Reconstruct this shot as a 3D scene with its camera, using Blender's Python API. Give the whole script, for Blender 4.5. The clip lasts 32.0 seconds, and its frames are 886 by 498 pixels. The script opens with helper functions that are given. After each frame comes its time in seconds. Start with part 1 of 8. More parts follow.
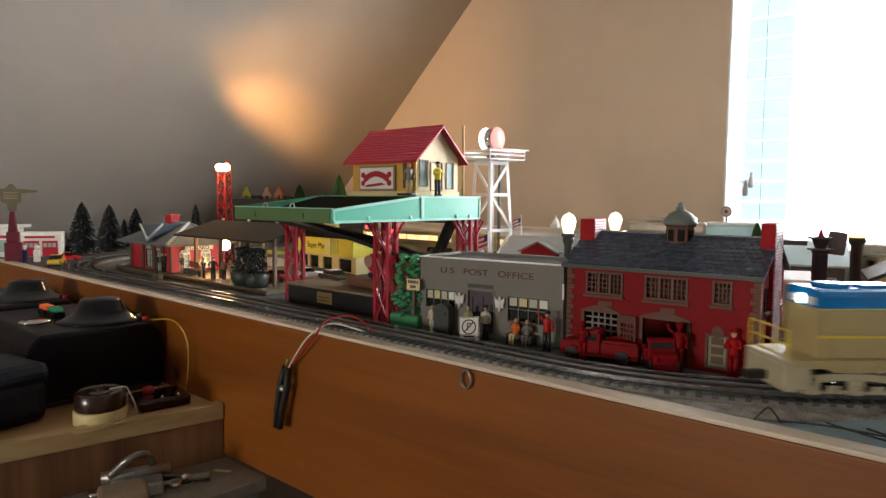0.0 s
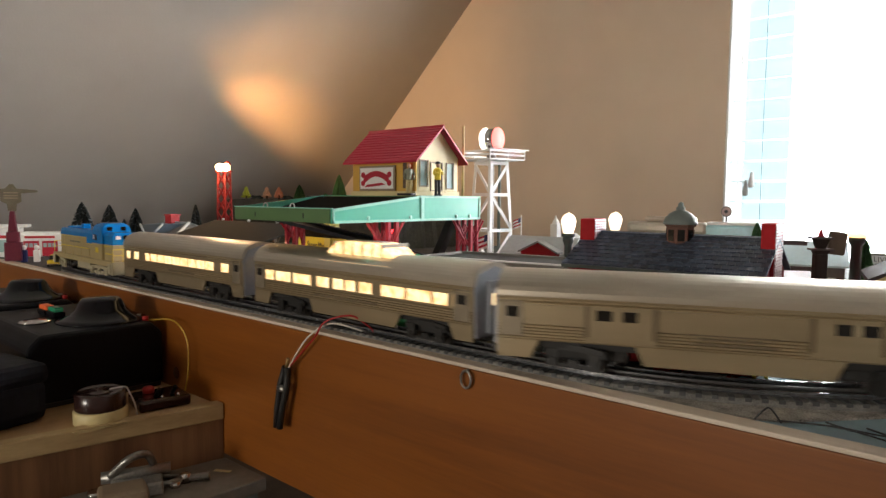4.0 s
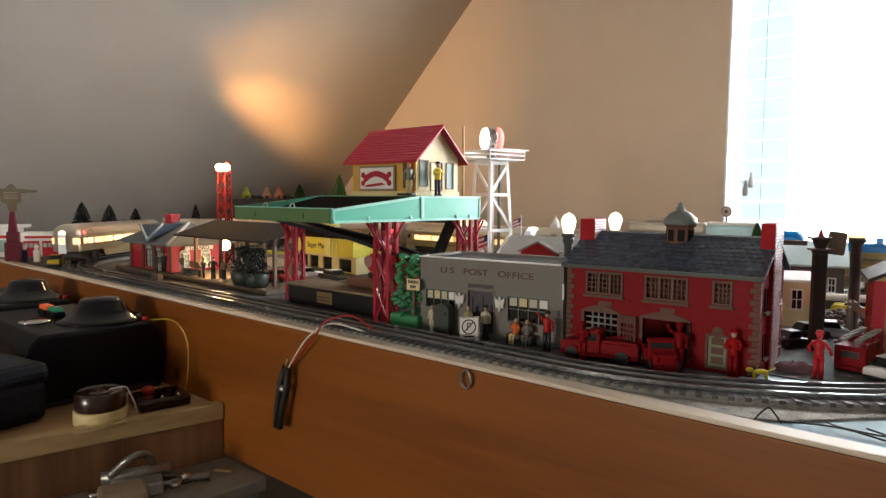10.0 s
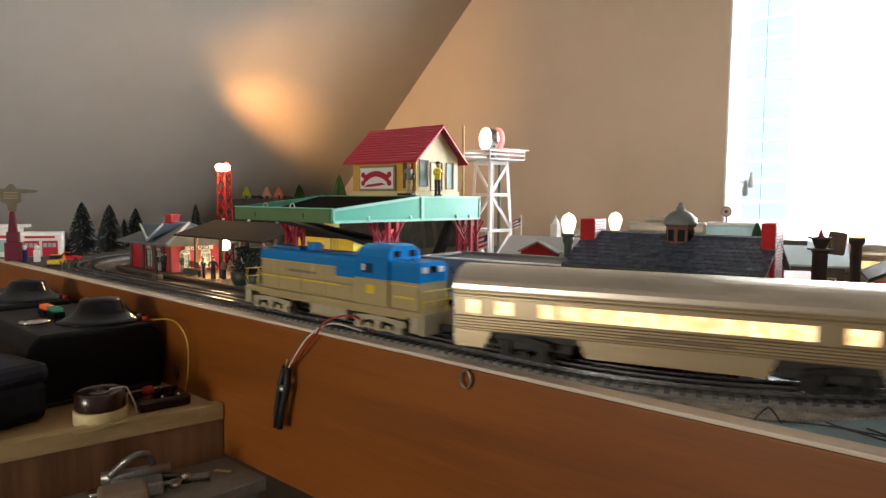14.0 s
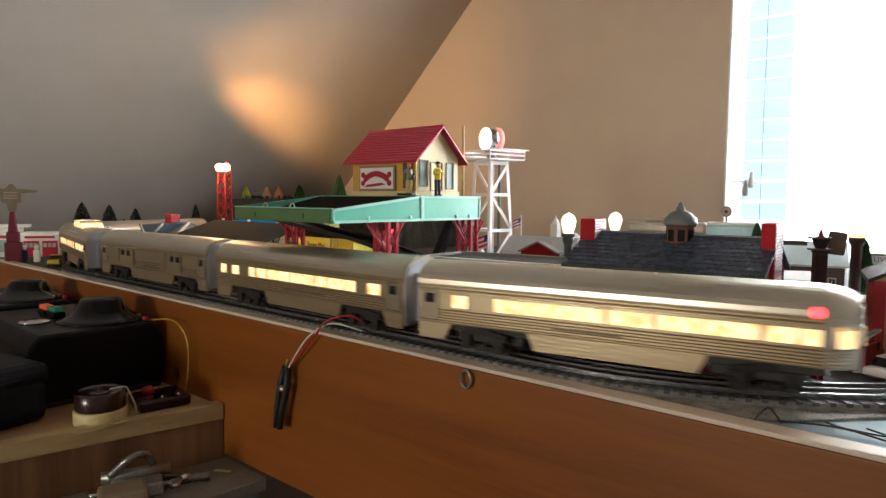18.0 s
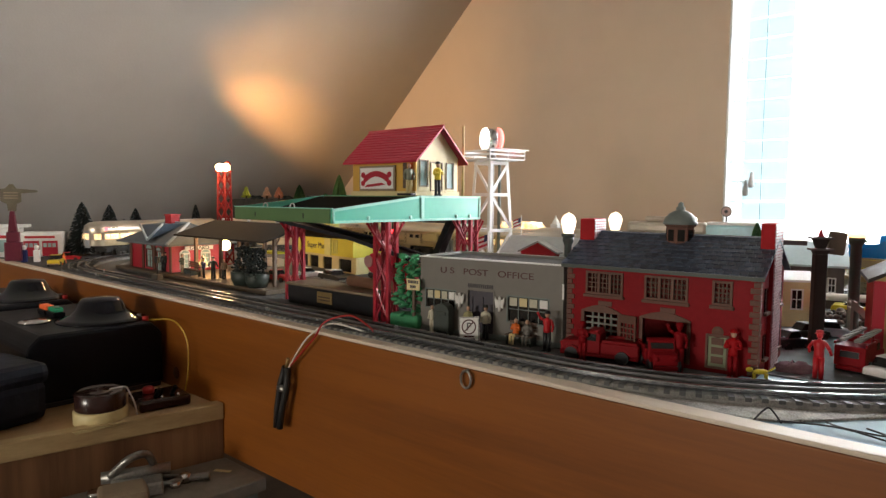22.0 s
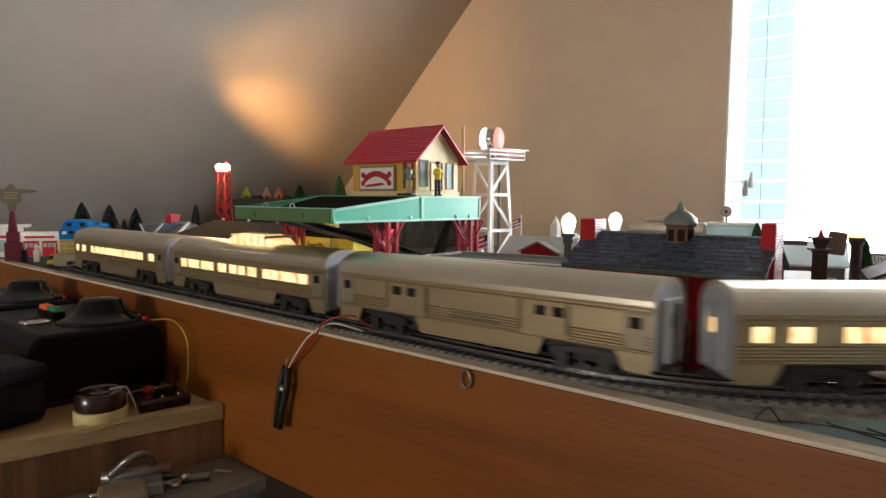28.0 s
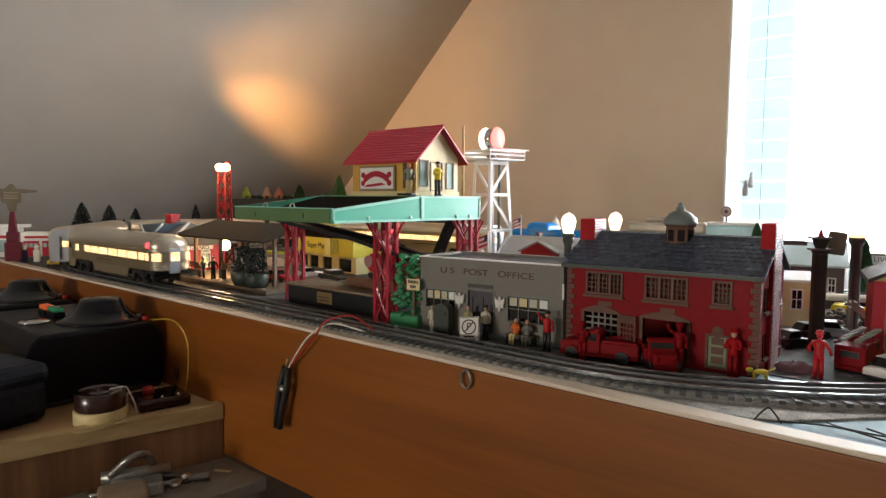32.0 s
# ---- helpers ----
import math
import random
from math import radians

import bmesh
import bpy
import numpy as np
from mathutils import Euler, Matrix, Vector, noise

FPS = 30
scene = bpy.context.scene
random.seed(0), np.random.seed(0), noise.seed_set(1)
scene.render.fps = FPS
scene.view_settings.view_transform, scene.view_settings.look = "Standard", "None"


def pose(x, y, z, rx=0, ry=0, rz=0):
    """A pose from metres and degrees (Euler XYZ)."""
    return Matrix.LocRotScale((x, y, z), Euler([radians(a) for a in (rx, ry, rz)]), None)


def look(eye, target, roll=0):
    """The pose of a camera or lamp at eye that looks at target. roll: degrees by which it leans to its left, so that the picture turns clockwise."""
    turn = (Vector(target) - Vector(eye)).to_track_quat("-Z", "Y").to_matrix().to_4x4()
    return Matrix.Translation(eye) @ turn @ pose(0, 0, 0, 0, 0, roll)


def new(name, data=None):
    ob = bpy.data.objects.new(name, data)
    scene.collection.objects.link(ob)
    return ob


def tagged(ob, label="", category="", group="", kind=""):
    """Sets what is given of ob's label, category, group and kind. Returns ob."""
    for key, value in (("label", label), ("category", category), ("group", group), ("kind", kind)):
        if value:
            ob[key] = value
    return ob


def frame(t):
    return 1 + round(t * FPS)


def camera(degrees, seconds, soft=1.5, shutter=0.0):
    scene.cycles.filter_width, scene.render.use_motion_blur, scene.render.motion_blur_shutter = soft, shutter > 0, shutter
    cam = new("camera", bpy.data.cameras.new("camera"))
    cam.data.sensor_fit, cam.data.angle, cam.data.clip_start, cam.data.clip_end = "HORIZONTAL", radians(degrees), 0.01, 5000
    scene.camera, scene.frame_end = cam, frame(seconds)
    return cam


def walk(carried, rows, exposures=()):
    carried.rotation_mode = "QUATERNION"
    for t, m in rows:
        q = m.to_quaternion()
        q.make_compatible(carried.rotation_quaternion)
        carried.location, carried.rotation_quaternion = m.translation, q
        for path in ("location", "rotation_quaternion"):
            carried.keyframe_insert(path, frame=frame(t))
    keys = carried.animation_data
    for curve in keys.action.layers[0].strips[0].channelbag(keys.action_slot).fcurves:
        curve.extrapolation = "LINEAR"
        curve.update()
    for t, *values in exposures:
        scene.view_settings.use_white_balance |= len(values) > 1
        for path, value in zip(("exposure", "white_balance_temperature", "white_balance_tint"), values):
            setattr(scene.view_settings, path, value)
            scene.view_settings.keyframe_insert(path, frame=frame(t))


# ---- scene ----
cam = camera(67.86, 32.0, soft=1.4, shutter=0.5)
EYE = (0.0, 0.0, 0.164)
VIEW = Euler((radians(90 - 4.368), 0, radians(41.35))).to_matrix().to_4x4()
CAM_POSE = Matrix.Translation(EYE) @ VIEW @ pose(0, 0, 0, 0, 0, 0.49)
walk(cam, [(0.0, CAM_POSE), (32.0, CAM_POSE)], exposures=[(0.0, 0.04), (3.0, 0.02), (6.0, -0.03), (9.0, 0.07), (12.0, 0.10), (14.0, 0.12), (17.0, -0.05), (20.0, 0.05), (22.0, 0.07), (25.0, 0.06), (28.0, -0.08), (30.0, -0.07), (31.0, -0.01), (32.0, 0.05)])

# ---- plan, in metres: table top at z = 0, x along the front track, y away from the viewer
TRACK_Y, RADIUS, XR, XL = 0.5315, 0.38, -0.337, -1.435
BACK_Y = TRACK_Y + 2 * RADIUS
RAIL_Z = 0.0125
GABLE_Y = 1.872
WIN_X0, WIN_X1, WIN_Z0, WIN_Z1 = -0.624, 0.42, -0.25, 1.25
SLOPE_X0, SLOPE_Z0, SLOPE_K = -2.265, 0.164, 0.95
FLOOR_Z = -0.95

# ---- world and lights
world = bpy.data.worlds.new("sky")
scene.world = world
world.use_nodes = True
wn = world.node_tree.nodes
sky = wn.new("ShaderNodeTexSky")
sky.sky_type = "NISHITA"
sky.sun_disc = False
sky.sun_elevation, sky.sun_rotation = radians(38), radians(60)
wn["Background"].inputs["Strength"].default_value = 0.15
world.node_tree.links.new(sky.outputs["Color"], wn["Background"].inputs["Color"])


def lamp(name, kind, m, energy, color=(1, 1, 1), size=0.1, size_y=None):
    d = bpy.data.lights.new(name, kind)
    d.energy, d.color = energy, color
    if kind == "AREA":
        d.shape, d.size, d.size_y = "RECTANGLE", size, size_y or size
    elif kind == "SUN":
        d.angle = size
    else:
        d.shadow_soft_size = size
    ob = new(name, d)
    ob.matrix_basis = m
    return ob


WARM = (1.0, 0.62, 0.30)
SPOT_AXIS, SPOT_HALF = (-0.047, 0.798, 0.601), 49.9
lamp("sun", "SUN", look((3, 6, 5), (0, 0, 0)), 2.0, (1, 0.95, 0.88), radians(0.5))
wz = (WIN_Z0 + WIN_Z1) / 2
lx = (-0.493 + WIN_X1) / 2
lamp("window_daylight", "AREA", look((lx, GABLE_Y + 0.125, wz), (lx, 0, wz)), 82, (0.96, 0.98, 1.0), WIN_X1 + 0.493, 1.5)
# area light added behind the viewer, from an unseen window, to lift front faces
lamp("added_back_light", "AREA", look((-0.95, -4.38, 0.40), (-0.95, 1.0, 0.12)), 70, (1.0, 0.92, 0.80), 1.28, 0.78)


# ---- materials
def mat(name, color, rough=0.5, metal=0.0, var=0.12, scale=60, bump=0.0, bscale=300, tint=None, spec=0.5,
        island=0.0, stretch=None, emit=0.0, ecol=None, coat=0.0):
    """Procedural surface: two scales of colour noise, roughness noise, fine relief."""
    m = bpy.data.materials.new(name)
    m.use_nodes = True
    n, l = m.node_tree.nodes, m.node_tree.links
    b = n["Principled BSDF"]
    b.inputs["Roughness"].default_value = rough
    b.inputs["Metallic"].default_value = metal
    b.inputs["Specular IOR Level"].default_value = spec
    b.inputs["Coat Weight"].default_value = coat
    tc = n.new("ShaderNodeTexCoord")
    mp = n.new("ShaderNodeMapping")
    if stretch:
        mp.inputs["Scale"].default_value = stretch
    l.new(tc.outputs["Object"], mp.inputs["Vector"])
    big, fine = n.new("ShaderNodeTexNoise"), n.new("ShaderNodeTexNoise")
    big.inputs["Scale"].default_value, fine.inputs["Scale"].default_value = scale * 0.25, scale * 2.5
    big.inputs["Detail"].default_value, fine.inputs["Detail"].default_value = 4, 6
    for q in (big, fine):
        l.new(mp.outputs["Vector"], q.inputs["Vector"])
    add = n.new("ShaderNodeMath")
    add.operation = "ADD"
    l.new(big.outputs["Fac"], add.inputs[0])
    l.new(fine.outputs["Fac"], add.inputs[1])
    ramp = n.new("ShaderNodeValToRGB")
    lo = [c * (1 - var) for c in color]
    hi = [min(1, c * (1 + var)) for c in (tint or color)]
    ramp.color_ramp.elements[0].position, ramp.color_ramp.elements[1].position = 0.3, 0.75
    ramp.color_ramp.elements[0].color = (*lo, 1)
    ramp.color_ramp.elements[1].color = (*hi, 1)
    half = n.new("ShaderNodeMath")
    half.operation = "MULTIPLY"
    half.inputs[1].default_value = 0.5
    l.new(add.outputs[0], half.inputs[0])
    l.new(half.outputs[0], ramp.inputs["Fac"])
    col = ramp.outputs["Color"]
    if island:
        info = n.new("ShaderNodeObjectInfo")
        geo = n.new("ShaderNodeNewGeometry")
        s = n.new("ShaderNodeMath")
        s.operation = "ADD"
        l.new(info.outputs["Random"], s.inputs[0])
        l.new(geo.outputs["Random Per Island"], s.inputs[1])
        fr = n.new("ShaderNodeMath")
        fr.operation = "FRACT"
        l.new(s.outputs[0], fr.inputs[0])
        mr = n.new("ShaderNodeMapRange")
        mr.inputs["To Min"].default_value, mr.inputs["To Max"].default_value = 1 - island, 1 + island
        l.new(fr.outputs[0], mr.inputs["Value"])
        hsv = n.new("ShaderNodeHueSaturation")
        l.new(mr.outputs["Result"], hsv.inputs["Value"])
        l.new(col, hsv.inputs["Color"])
        col = hsv.outputs["Color"]
    l.new(col, b.inputs["Base Color"])
    rr = n.new("ShaderNodeMapRange")
    rr.inputs["To Min"].default_value, rr.inputs["To Max"].default_value = max(0.03, rough - 0.1), min(1, rough + 0.1)
    l.new(big.outputs["Fac"], rr.inputs["Value"])
    l.new(rr.outputs["Result"], b.inputs["Roughness"])
    if bump:
        bn = n.new("ShaderNodeTexNoise")
        bn.inputs["Scale"].default_value, bn.inputs["Detail"].default_value = bscale, 5
        l.new(mp.outputs["Vector"], bn.inputs["Vector"])
        bp = n.new("ShaderNodeBump")
        bp.inputs["Strength"].default_value, bp.inputs["Distance"].default_value = bump, 0.002
        l.new(bn.outputs["Fac"], bp.inputs["Height"])
        l.new(bp.outputs["Normal"], b.inputs["Normal"])
    if emit:
        b.inputs["Emission Color"].default_value = (*(ecol or color), 1)
        b.inputs["Emission Strength"].default_value = emit
    return m


def wood_mat(name, dark, light, rough, axis, scale=9.0, coat=0.0):
    """Planks with grain along one axis, knots and growth streaks."""
    m = bpy.data.materials.new(name)
    m.use_nodes = True
    n, l = m.node_tree.nodes, m.node_tree.links
    b = n["Principled BSDF"]
    b.inputs["Roughness"].default_value, b.inputs["Coat Weight"].default_value = rough, coat
    b.inputs["Coat Roughness"].default_value = 0.25
    tc, mp = n.new("ShaderNodeTexCoord"), n.new("ShaderNodeMapping")
    sc = [1.0, 1.0, 1.0]
    sc[axis] = 0.06
    mp.inputs["Scale"].default_value = sc
    l.new(tc.outputs["Object"], mp.inputs["Vector"])
    a, w, f = n.new("ShaderNodeTexNoise"), n.new("ShaderNodeTexNoise"), n.new("ShaderNodeTexNoise")
    a.inputs["Scale"].default_value, a.inputs["Detail"].default_value, a.inputs["Distortion"].default_value = scale, 3, 1.2
    w.inputs["Scale"].default_value, w.inputs["Detail"].default_value, w.inputs["Distortion"].default_value = scale * 9, 4, 0.4
    f.inputs["Scale"].default_value, f.inputs["Detail"].default_value = scale * 60, 3
    for q in (a, w, f):
        l.new(mp.outputs["Vector"], q.inputs["Vector"])
    s1, s2 = n.new("ShaderNodeMath"), n.new("ShaderNodeMath")
    s1.operation = s2.operation = "MULTIPLY_ADD"
    s1.inputs[1].default_value, s2.inputs[1].default_value = 0.45, 0.25
    l.new(w.outputs["Fac"], s1.inputs[0])
    l.new(a.outputs["Fac"], s1.inputs[2])
    l.new(f.outputs["Fac"], s2.inputs[0])
    l.new(s1.outputs[0], s2.inputs[2])
    r = n.new("ShaderNodeValToRGB")
    r.color_ramp.elements[0].position, r.color_ramp.elements[1].position = 0.55, 1.05
    r.color_ramp.elements[0].color, r.color_ramp.elements[1].color = (*dark, 1), (*light, 1)
    l.new(s2.outputs[0], r.inputs["Fac"])
    l.new(r.outputs["Color"], b.inputs["Base Color"])
    bp = n.new("ShaderNodeBump")
    bp.inputs["Strength"].default_value, bp.inputs["Distance"].default_value = 0.15, 0.001
    l.new(s2.outputs[0], bp.inputs["Height"])
    l.new(bp.outputs["Normal"], b.inputs["Normal"])
    return m


def glow_mat(name, color, strength, base=(0.8, 0.8, 0.8)):
    return mat(name, base, 0.4, var=0.03, emit=strength, ecol=color)


def glass_mat(name, tint=(1, 1, 1), rough=0.02):
    m = bpy.data.materials.new(name)
    m.use_nodes = True
    b = m.node_tree.nodes["Principled BSDF"]
    b.inputs["Base Color"].default_value = (*tint, 1)
    b.inputs["Transmission Weight"].default_value = 1
    b.inputs["Roughness"].default_value = rough
    b.inputs["IOR"].default_value = 1.45
    return m


# ---- shaping helpers
def bm_box(x0, x1, y0, y1, z0, z1, bev=0.0, into=None):
    bm = into or bmesh.new()
    c = [bm.verts.new((x, y, z)) for z in (z0, z1) for y in (y0, y1) for x in (x0, x1)]
    fs = [(0, 2, 3, 1), (4, 5, 7, 6), (0, 1, 5, 4), (2, 6, 7, 3), (0, 4, 6, 2), (1, 3, 7, 5)]
    made = [bm.faces.new([c[i] for i in f]) for f in fs]
    if bev:
        es = list({e for f in made for e in f.edges})
        bmesh.ops.bevel(bm, geom=es, offset=bev, segments=2, profile=0.5, affect="EDGES")
    return bm


def bm_prism(pts, a0, a1, axis="y", bev=0.0, into=None):
    """Outline pts swept from a0 to a1 along an axis; the outline lies in the other two axes (x,z / y,z / x,y)."""
    bm = into or bmesh.new()

    def at(p, a):
        return {"y": (p[0], a, p[1]), "x": (a, p[0], p[1]), "z": (p[0], p[1], a)}[axis]
    lo = [bm.verts.new(at(p, a0)) for p in pts]
    hi = [bm.verts.new(at(p, a1)) for p in pts]
    k = len(pts)
    made = [bm.faces.new(lo[::-1]), bm.faces.new(hi)]
    for i in range(k):
        made.append(bm.faces.new((lo[i], lo[(i + 1) % k], hi[(i + 1) % k], hi[i])))
    bmesh.ops.recalc_face_normals(bm, faces=made)
    if bev:
        es = list({e for f in made for e in f.edges})
        bmesh.ops.bevel(bm, geom=es, offset=bev, segments=2, profile=0.5, affect="EDGES")
    return bm


def bm_lathe(profile, seg=16, cx=0.0, cy=0.0, into=None, smooth=True):
    """Profile of (radius, z) turned about the vertical through cx, cy."""
    bm = into or bmesh.new()
    rings = []
    for r, z in profile:
        if r < 1e-6:
            rings.append([bm.verts.new((cx, cy, z))])
        else:
            rings.append([bm.verts.new((cx + r * math.cos(2 * math.pi * i / seg), cy + r * math.sin(2 * math.pi * i / seg), z)) for i in range(seg)])
    made = []
    for a, b in zip(rings, rings[1:]):
        for i in range(seg):
            j = (i + 1) % seg
            if len(a) == 1 and len(b) > 1:
                made.append(bm.faces.new((a[0], b[j], b[i])))
            elif len(b) == 1 and len(a) > 1:
                made.append(bm.faces.new((a[i], a[j], b[0])))
            elif len(a) > 1:
                made.append(bm.faces.new((a[i], a[j], b[j], b[i])))
    for ring, flip in ((rings[0], True), (rings[-1], False)):
        if len(ring) > 1:
            made.append(bm.faces.new(ring[::-1] if flip else ring))
    bmesh.ops.recalc_face_normals(bm, faces=made)
    for f in made:
        f.smooth = smooth and len(f.verts) <= 4
    return bm


def bm_rod(a, b, r, seg=8, into=None, r2=None):
    bm = into or bmesh.new()
    a, b = Vector(a), Vector(b)
    d = (b - a).normalized()
    u = d.orthogonal().normalized()
    v = d.cross(u)
    r2 = r if r2 is None else r2
    ra = [bm.verts.new(a + (u * math.cos(t) + v * math.sin(t)) * r) for t in (2 * math.pi * i / seg for i in range(seg))]
    rb = [bm.verts.new(b + (u * math.cos(t) + v * math.sin(t)) * r2) for t in (2 * math.pi * i / seg for i in range(seg))]
    made = [bm.faces.new(ra[::-1]), bm.faces.new(rb)]
    for i in range(seg):
        f = bm.faces.new((ra[i], ra[(i + 1) % seg], rb[(i + 1) % seg], rb[i]))
        f.smooth = seg > 5
        made.append(f)
    return bm


def bm_tube(pts, r, seg=8, into=None):
    """A bent wire or pipe through the points."""
    bm = into or bmesh.new()
    pts = [Vector(p) for p in pts]
    rings = []
    u = None
    for i, p in enumerate(pts):
        d = (pts[min(i + 1, len(pts) - 1)] - pts[max(i - 1, 0)]).normalized()
        u = d.orthogonal().normalized() if u is None else (u - d * u.dot(d)).normalized()
        v = d.cross(u)
        rings.append([bm.verts.new(p + (u * math.cos(t) + v * math.sin(t)) * r) for t in (2 * math.pi * k / seg for k in range(seg))])
    bm.faces.new(rings[0][::-1])
    bm.faces.new(rings[-1])
    for a, b in zip(rings, rings[1:]):
        for k in range(seg):
            f = bm.faces.new((a[k], a[(k + 1) % seg], b[(k + 1) % seg], b[k]))
            f.smooth = True
    return bm


def curve_pts(ctrl, n=8):
    """Catmull-Rom through control points."""
    c = [Vector(p) for p in ctrl]
    c = [2 * c[0] - c[1], *c, 2 * c[-1] - c[-2]]
    out = []
    for i in range(1, len(c) - 2):
        for k in range(n):
            t = k / n
            out.append(0.5 * ((2 * c[i]) + (c[i + 1] - c[i - 1]) * t + (2 * c[i - 1] - 5 * c[i] + 4 * c[i + 1] - c[i + 2]) * t * t
                              + (3 * c[i] - c[i - 1] - 3 * c[i + 1] + c[i + 2]) * t ** 3))
    out.append(c[-2])
    return out


def bm_ball(c, r, squash=(1, 1, 1), seg=10, rings=6, into=None):
    bm = into or bmesh.new()
    prof = [(math.sin(math.pi * i / rings), -math.cos(math.pi * i / rings)) for i in range(rings + 1)]
    vs = []
    for pr, pz in prof:
        if pr < 1e-6:
            vs.append([bm.verts.new((c[0], c[1], c[2] + pz * r * squash[2]))])
        else:
            vs.append([bm.verts.new((c[0] + r * pr * squash[0] * math.cos(2 * math.pi * k / seg), c[1] + r * pr * squash[1] * math.sin(2 * math.pi * k / seg), c[2] + pz * r * squash[2])) for k in range(seg)])
    for a, b in zip(vs, vs[1:]):
        for k in range(seg):
            j = (k + 1) % seg
            if len(a) == 1:
                f = bm.faces.new((a[0], b[j], b[k]))
            elif len(b) == 1:
                f = bm.faces.new((a[k], a[j], b[0]))
            else:
                f = bm.faces.new((a[k], a[j], b[j], b[k]))
            f.smooth = True
    return bm


def mesh_of(name, bm, material):
    me = bpy.data.meshes.new(name)
    bm.to_mesh(me)
    bm.free()
    me.materials.append(material)
    return me


def part(name, bm, material, parent, label=""):
    ob = new(name, mesh_of(name, bm, material))
    ob.parent = parent
    if label:
        ob["label"] = label
    return ob


def again(name, src, parent, m):
    """Another part on the mesh of src."""
    ob = new(name, src.data)
    ob.parent = parent
    ob.matrix_basis = m
    return ob


def thing(name, label, category, m=None, group="", kind=""):
    ob = new(name)
    ob.empty_display_size = 0.02
    if m is not None:
        ob.matrix_basis = m
    return tagged(ob, label, category, group, kind)


def solid(name, bm, material, label, category, m=None, group="", kind=""):
    ob = new(name, mesh_of(name, bm, material))
    if m is not None:
        ob.matrix_basis = m
    return tagged(ob, label, category, group, kind)


def text_part(name, words, size, material, parent, m, depth=0.0003, align="CENTER"):
    cu = bpy.data.curves.new(name, "FONT")
    cu.body, cu.size, cu.extrude, cu.align_x, cu.align_y = words, size, depth, align, "CENTER"
    tmp = bpy.data.objects.new(name, cu)
    me = bpy.data.meshes.new_from_object(tmp)
    bpy.data.objects.remove(tmp)
    bpy.data.curves.remove(cu)
    me.materials.clear()
    me.materials.append(material)
    ob = new(name, me)
    ob.parent, ob.matrix_basis = parent, m
    return ob


def bm_wall(x0, x1, z0, z1, holes, y0, y1, into=None):
    """A wall of some thickness with rectangular openings (x0, x1, z0, z1) cut through."""
    bm = into or bmesh.new()
    xs = sorted({x0, x1, *[v for h in holes for v in h[:2]]})
    zs = sorted({z0, z1, *[v for h in holes for v in h[2:]]})
    xs, zs = [v for v in xs if x0 <= v <= x1], [v for v in zs if z0 <= v <= z1]
    solid_at = {}
    for i in range(len(xs) - 1):
        for j in range(len(zs) - 1):
            cx, cz = (xs[i] + xs[i + 1]) / 2, (zs[j] + zs[j + 1]) / 2
            solid_at[i, j] = not any(h[0] < cx < h[1] and h[2] < cz < h[3] for h in holes)
    vs = {}

    def v(i, j, k):
        if (i, j, k) not in vs:
            vs[i, j, k] = bm.verts.new((xs[i], (y0, y1)[k], zs[j]))
        return vs[i, j, k]
    for (i, j), s in solid_at.items():
        if not s:
            continue
        bm.faces.new((v(i, j, 0), v(i + 1, j, 0), v(i + 1, j + 1, 0), v(i, j + 1, 0)))
        bm.faces.new((v(i, j, 1), v(i, j + 1, 1), v(i + 1, j + 1, 1), v(i + 1, j, 1)))
        if not solid_at.get((i - 1, j)):
            bm.faces.new((v(i, j, 0), v(i, j + 1, 0), v(i, j + 1, 1), v(i, j, 1)))
        if not solid_at.get((i + 1, j)):
            bm.faces.new((v(i + 1, j, 0), v(i + 1, j, 1), v(i + 1, j + 1, 1), v(i + 1, j + 1, 0)))
        if not solid_at.get((i, j - 1)):
            bm.faces.new((v(i, j, 0), v(i, j, 1), v(i + 1, j, 1), v(i + 1, j, 0)))
        if not solid_at.get((i, j + 1)):
            bm.faces.new((v(i, j + 1, 0), v(i + 1, j + 1, 0), v(i + 1, j + 1, 1), v(i, j + 1, 1)))
    return bm


def muntins(x0, x1, z0, z1, nx, nz, y0, y1, t=0.0012, into=None):
    bm = into or bmesh.new()
    for i in range(1, nx):
        x = x0 + (x1 - x0) * i / nx
        bm_box(x - t / 2, x + t / 2, y0, y1, z0, z1, into=bm)
    for j in range(1, nz):
        z = z0 + (z1 - z0) * j / nz
        bm_box(x0, x1, y0 - 0.0001, y1 + 0.0001, z - t / 2, z + t / 2, into=bm)
    return bm


def frame_ring(x0, x1, z0, z1, t, y0, y1, into=None):
    bm = into or bmesh.new()
    for a, b, c, d in ((x0 - t, x1 + t, z0 - t, z0), (x0 - t, x1 + t, z1, z1 + t), (x0 - t, x0, z0, z1), (x1, x1 + t, z0, z1)):
        bm_box(a, b, y0, y1, c, d, into=bm)
    return bm


FRONT = pose(0, 0, 0, 90, 0, 0)   # writing that stands upright and faces -y

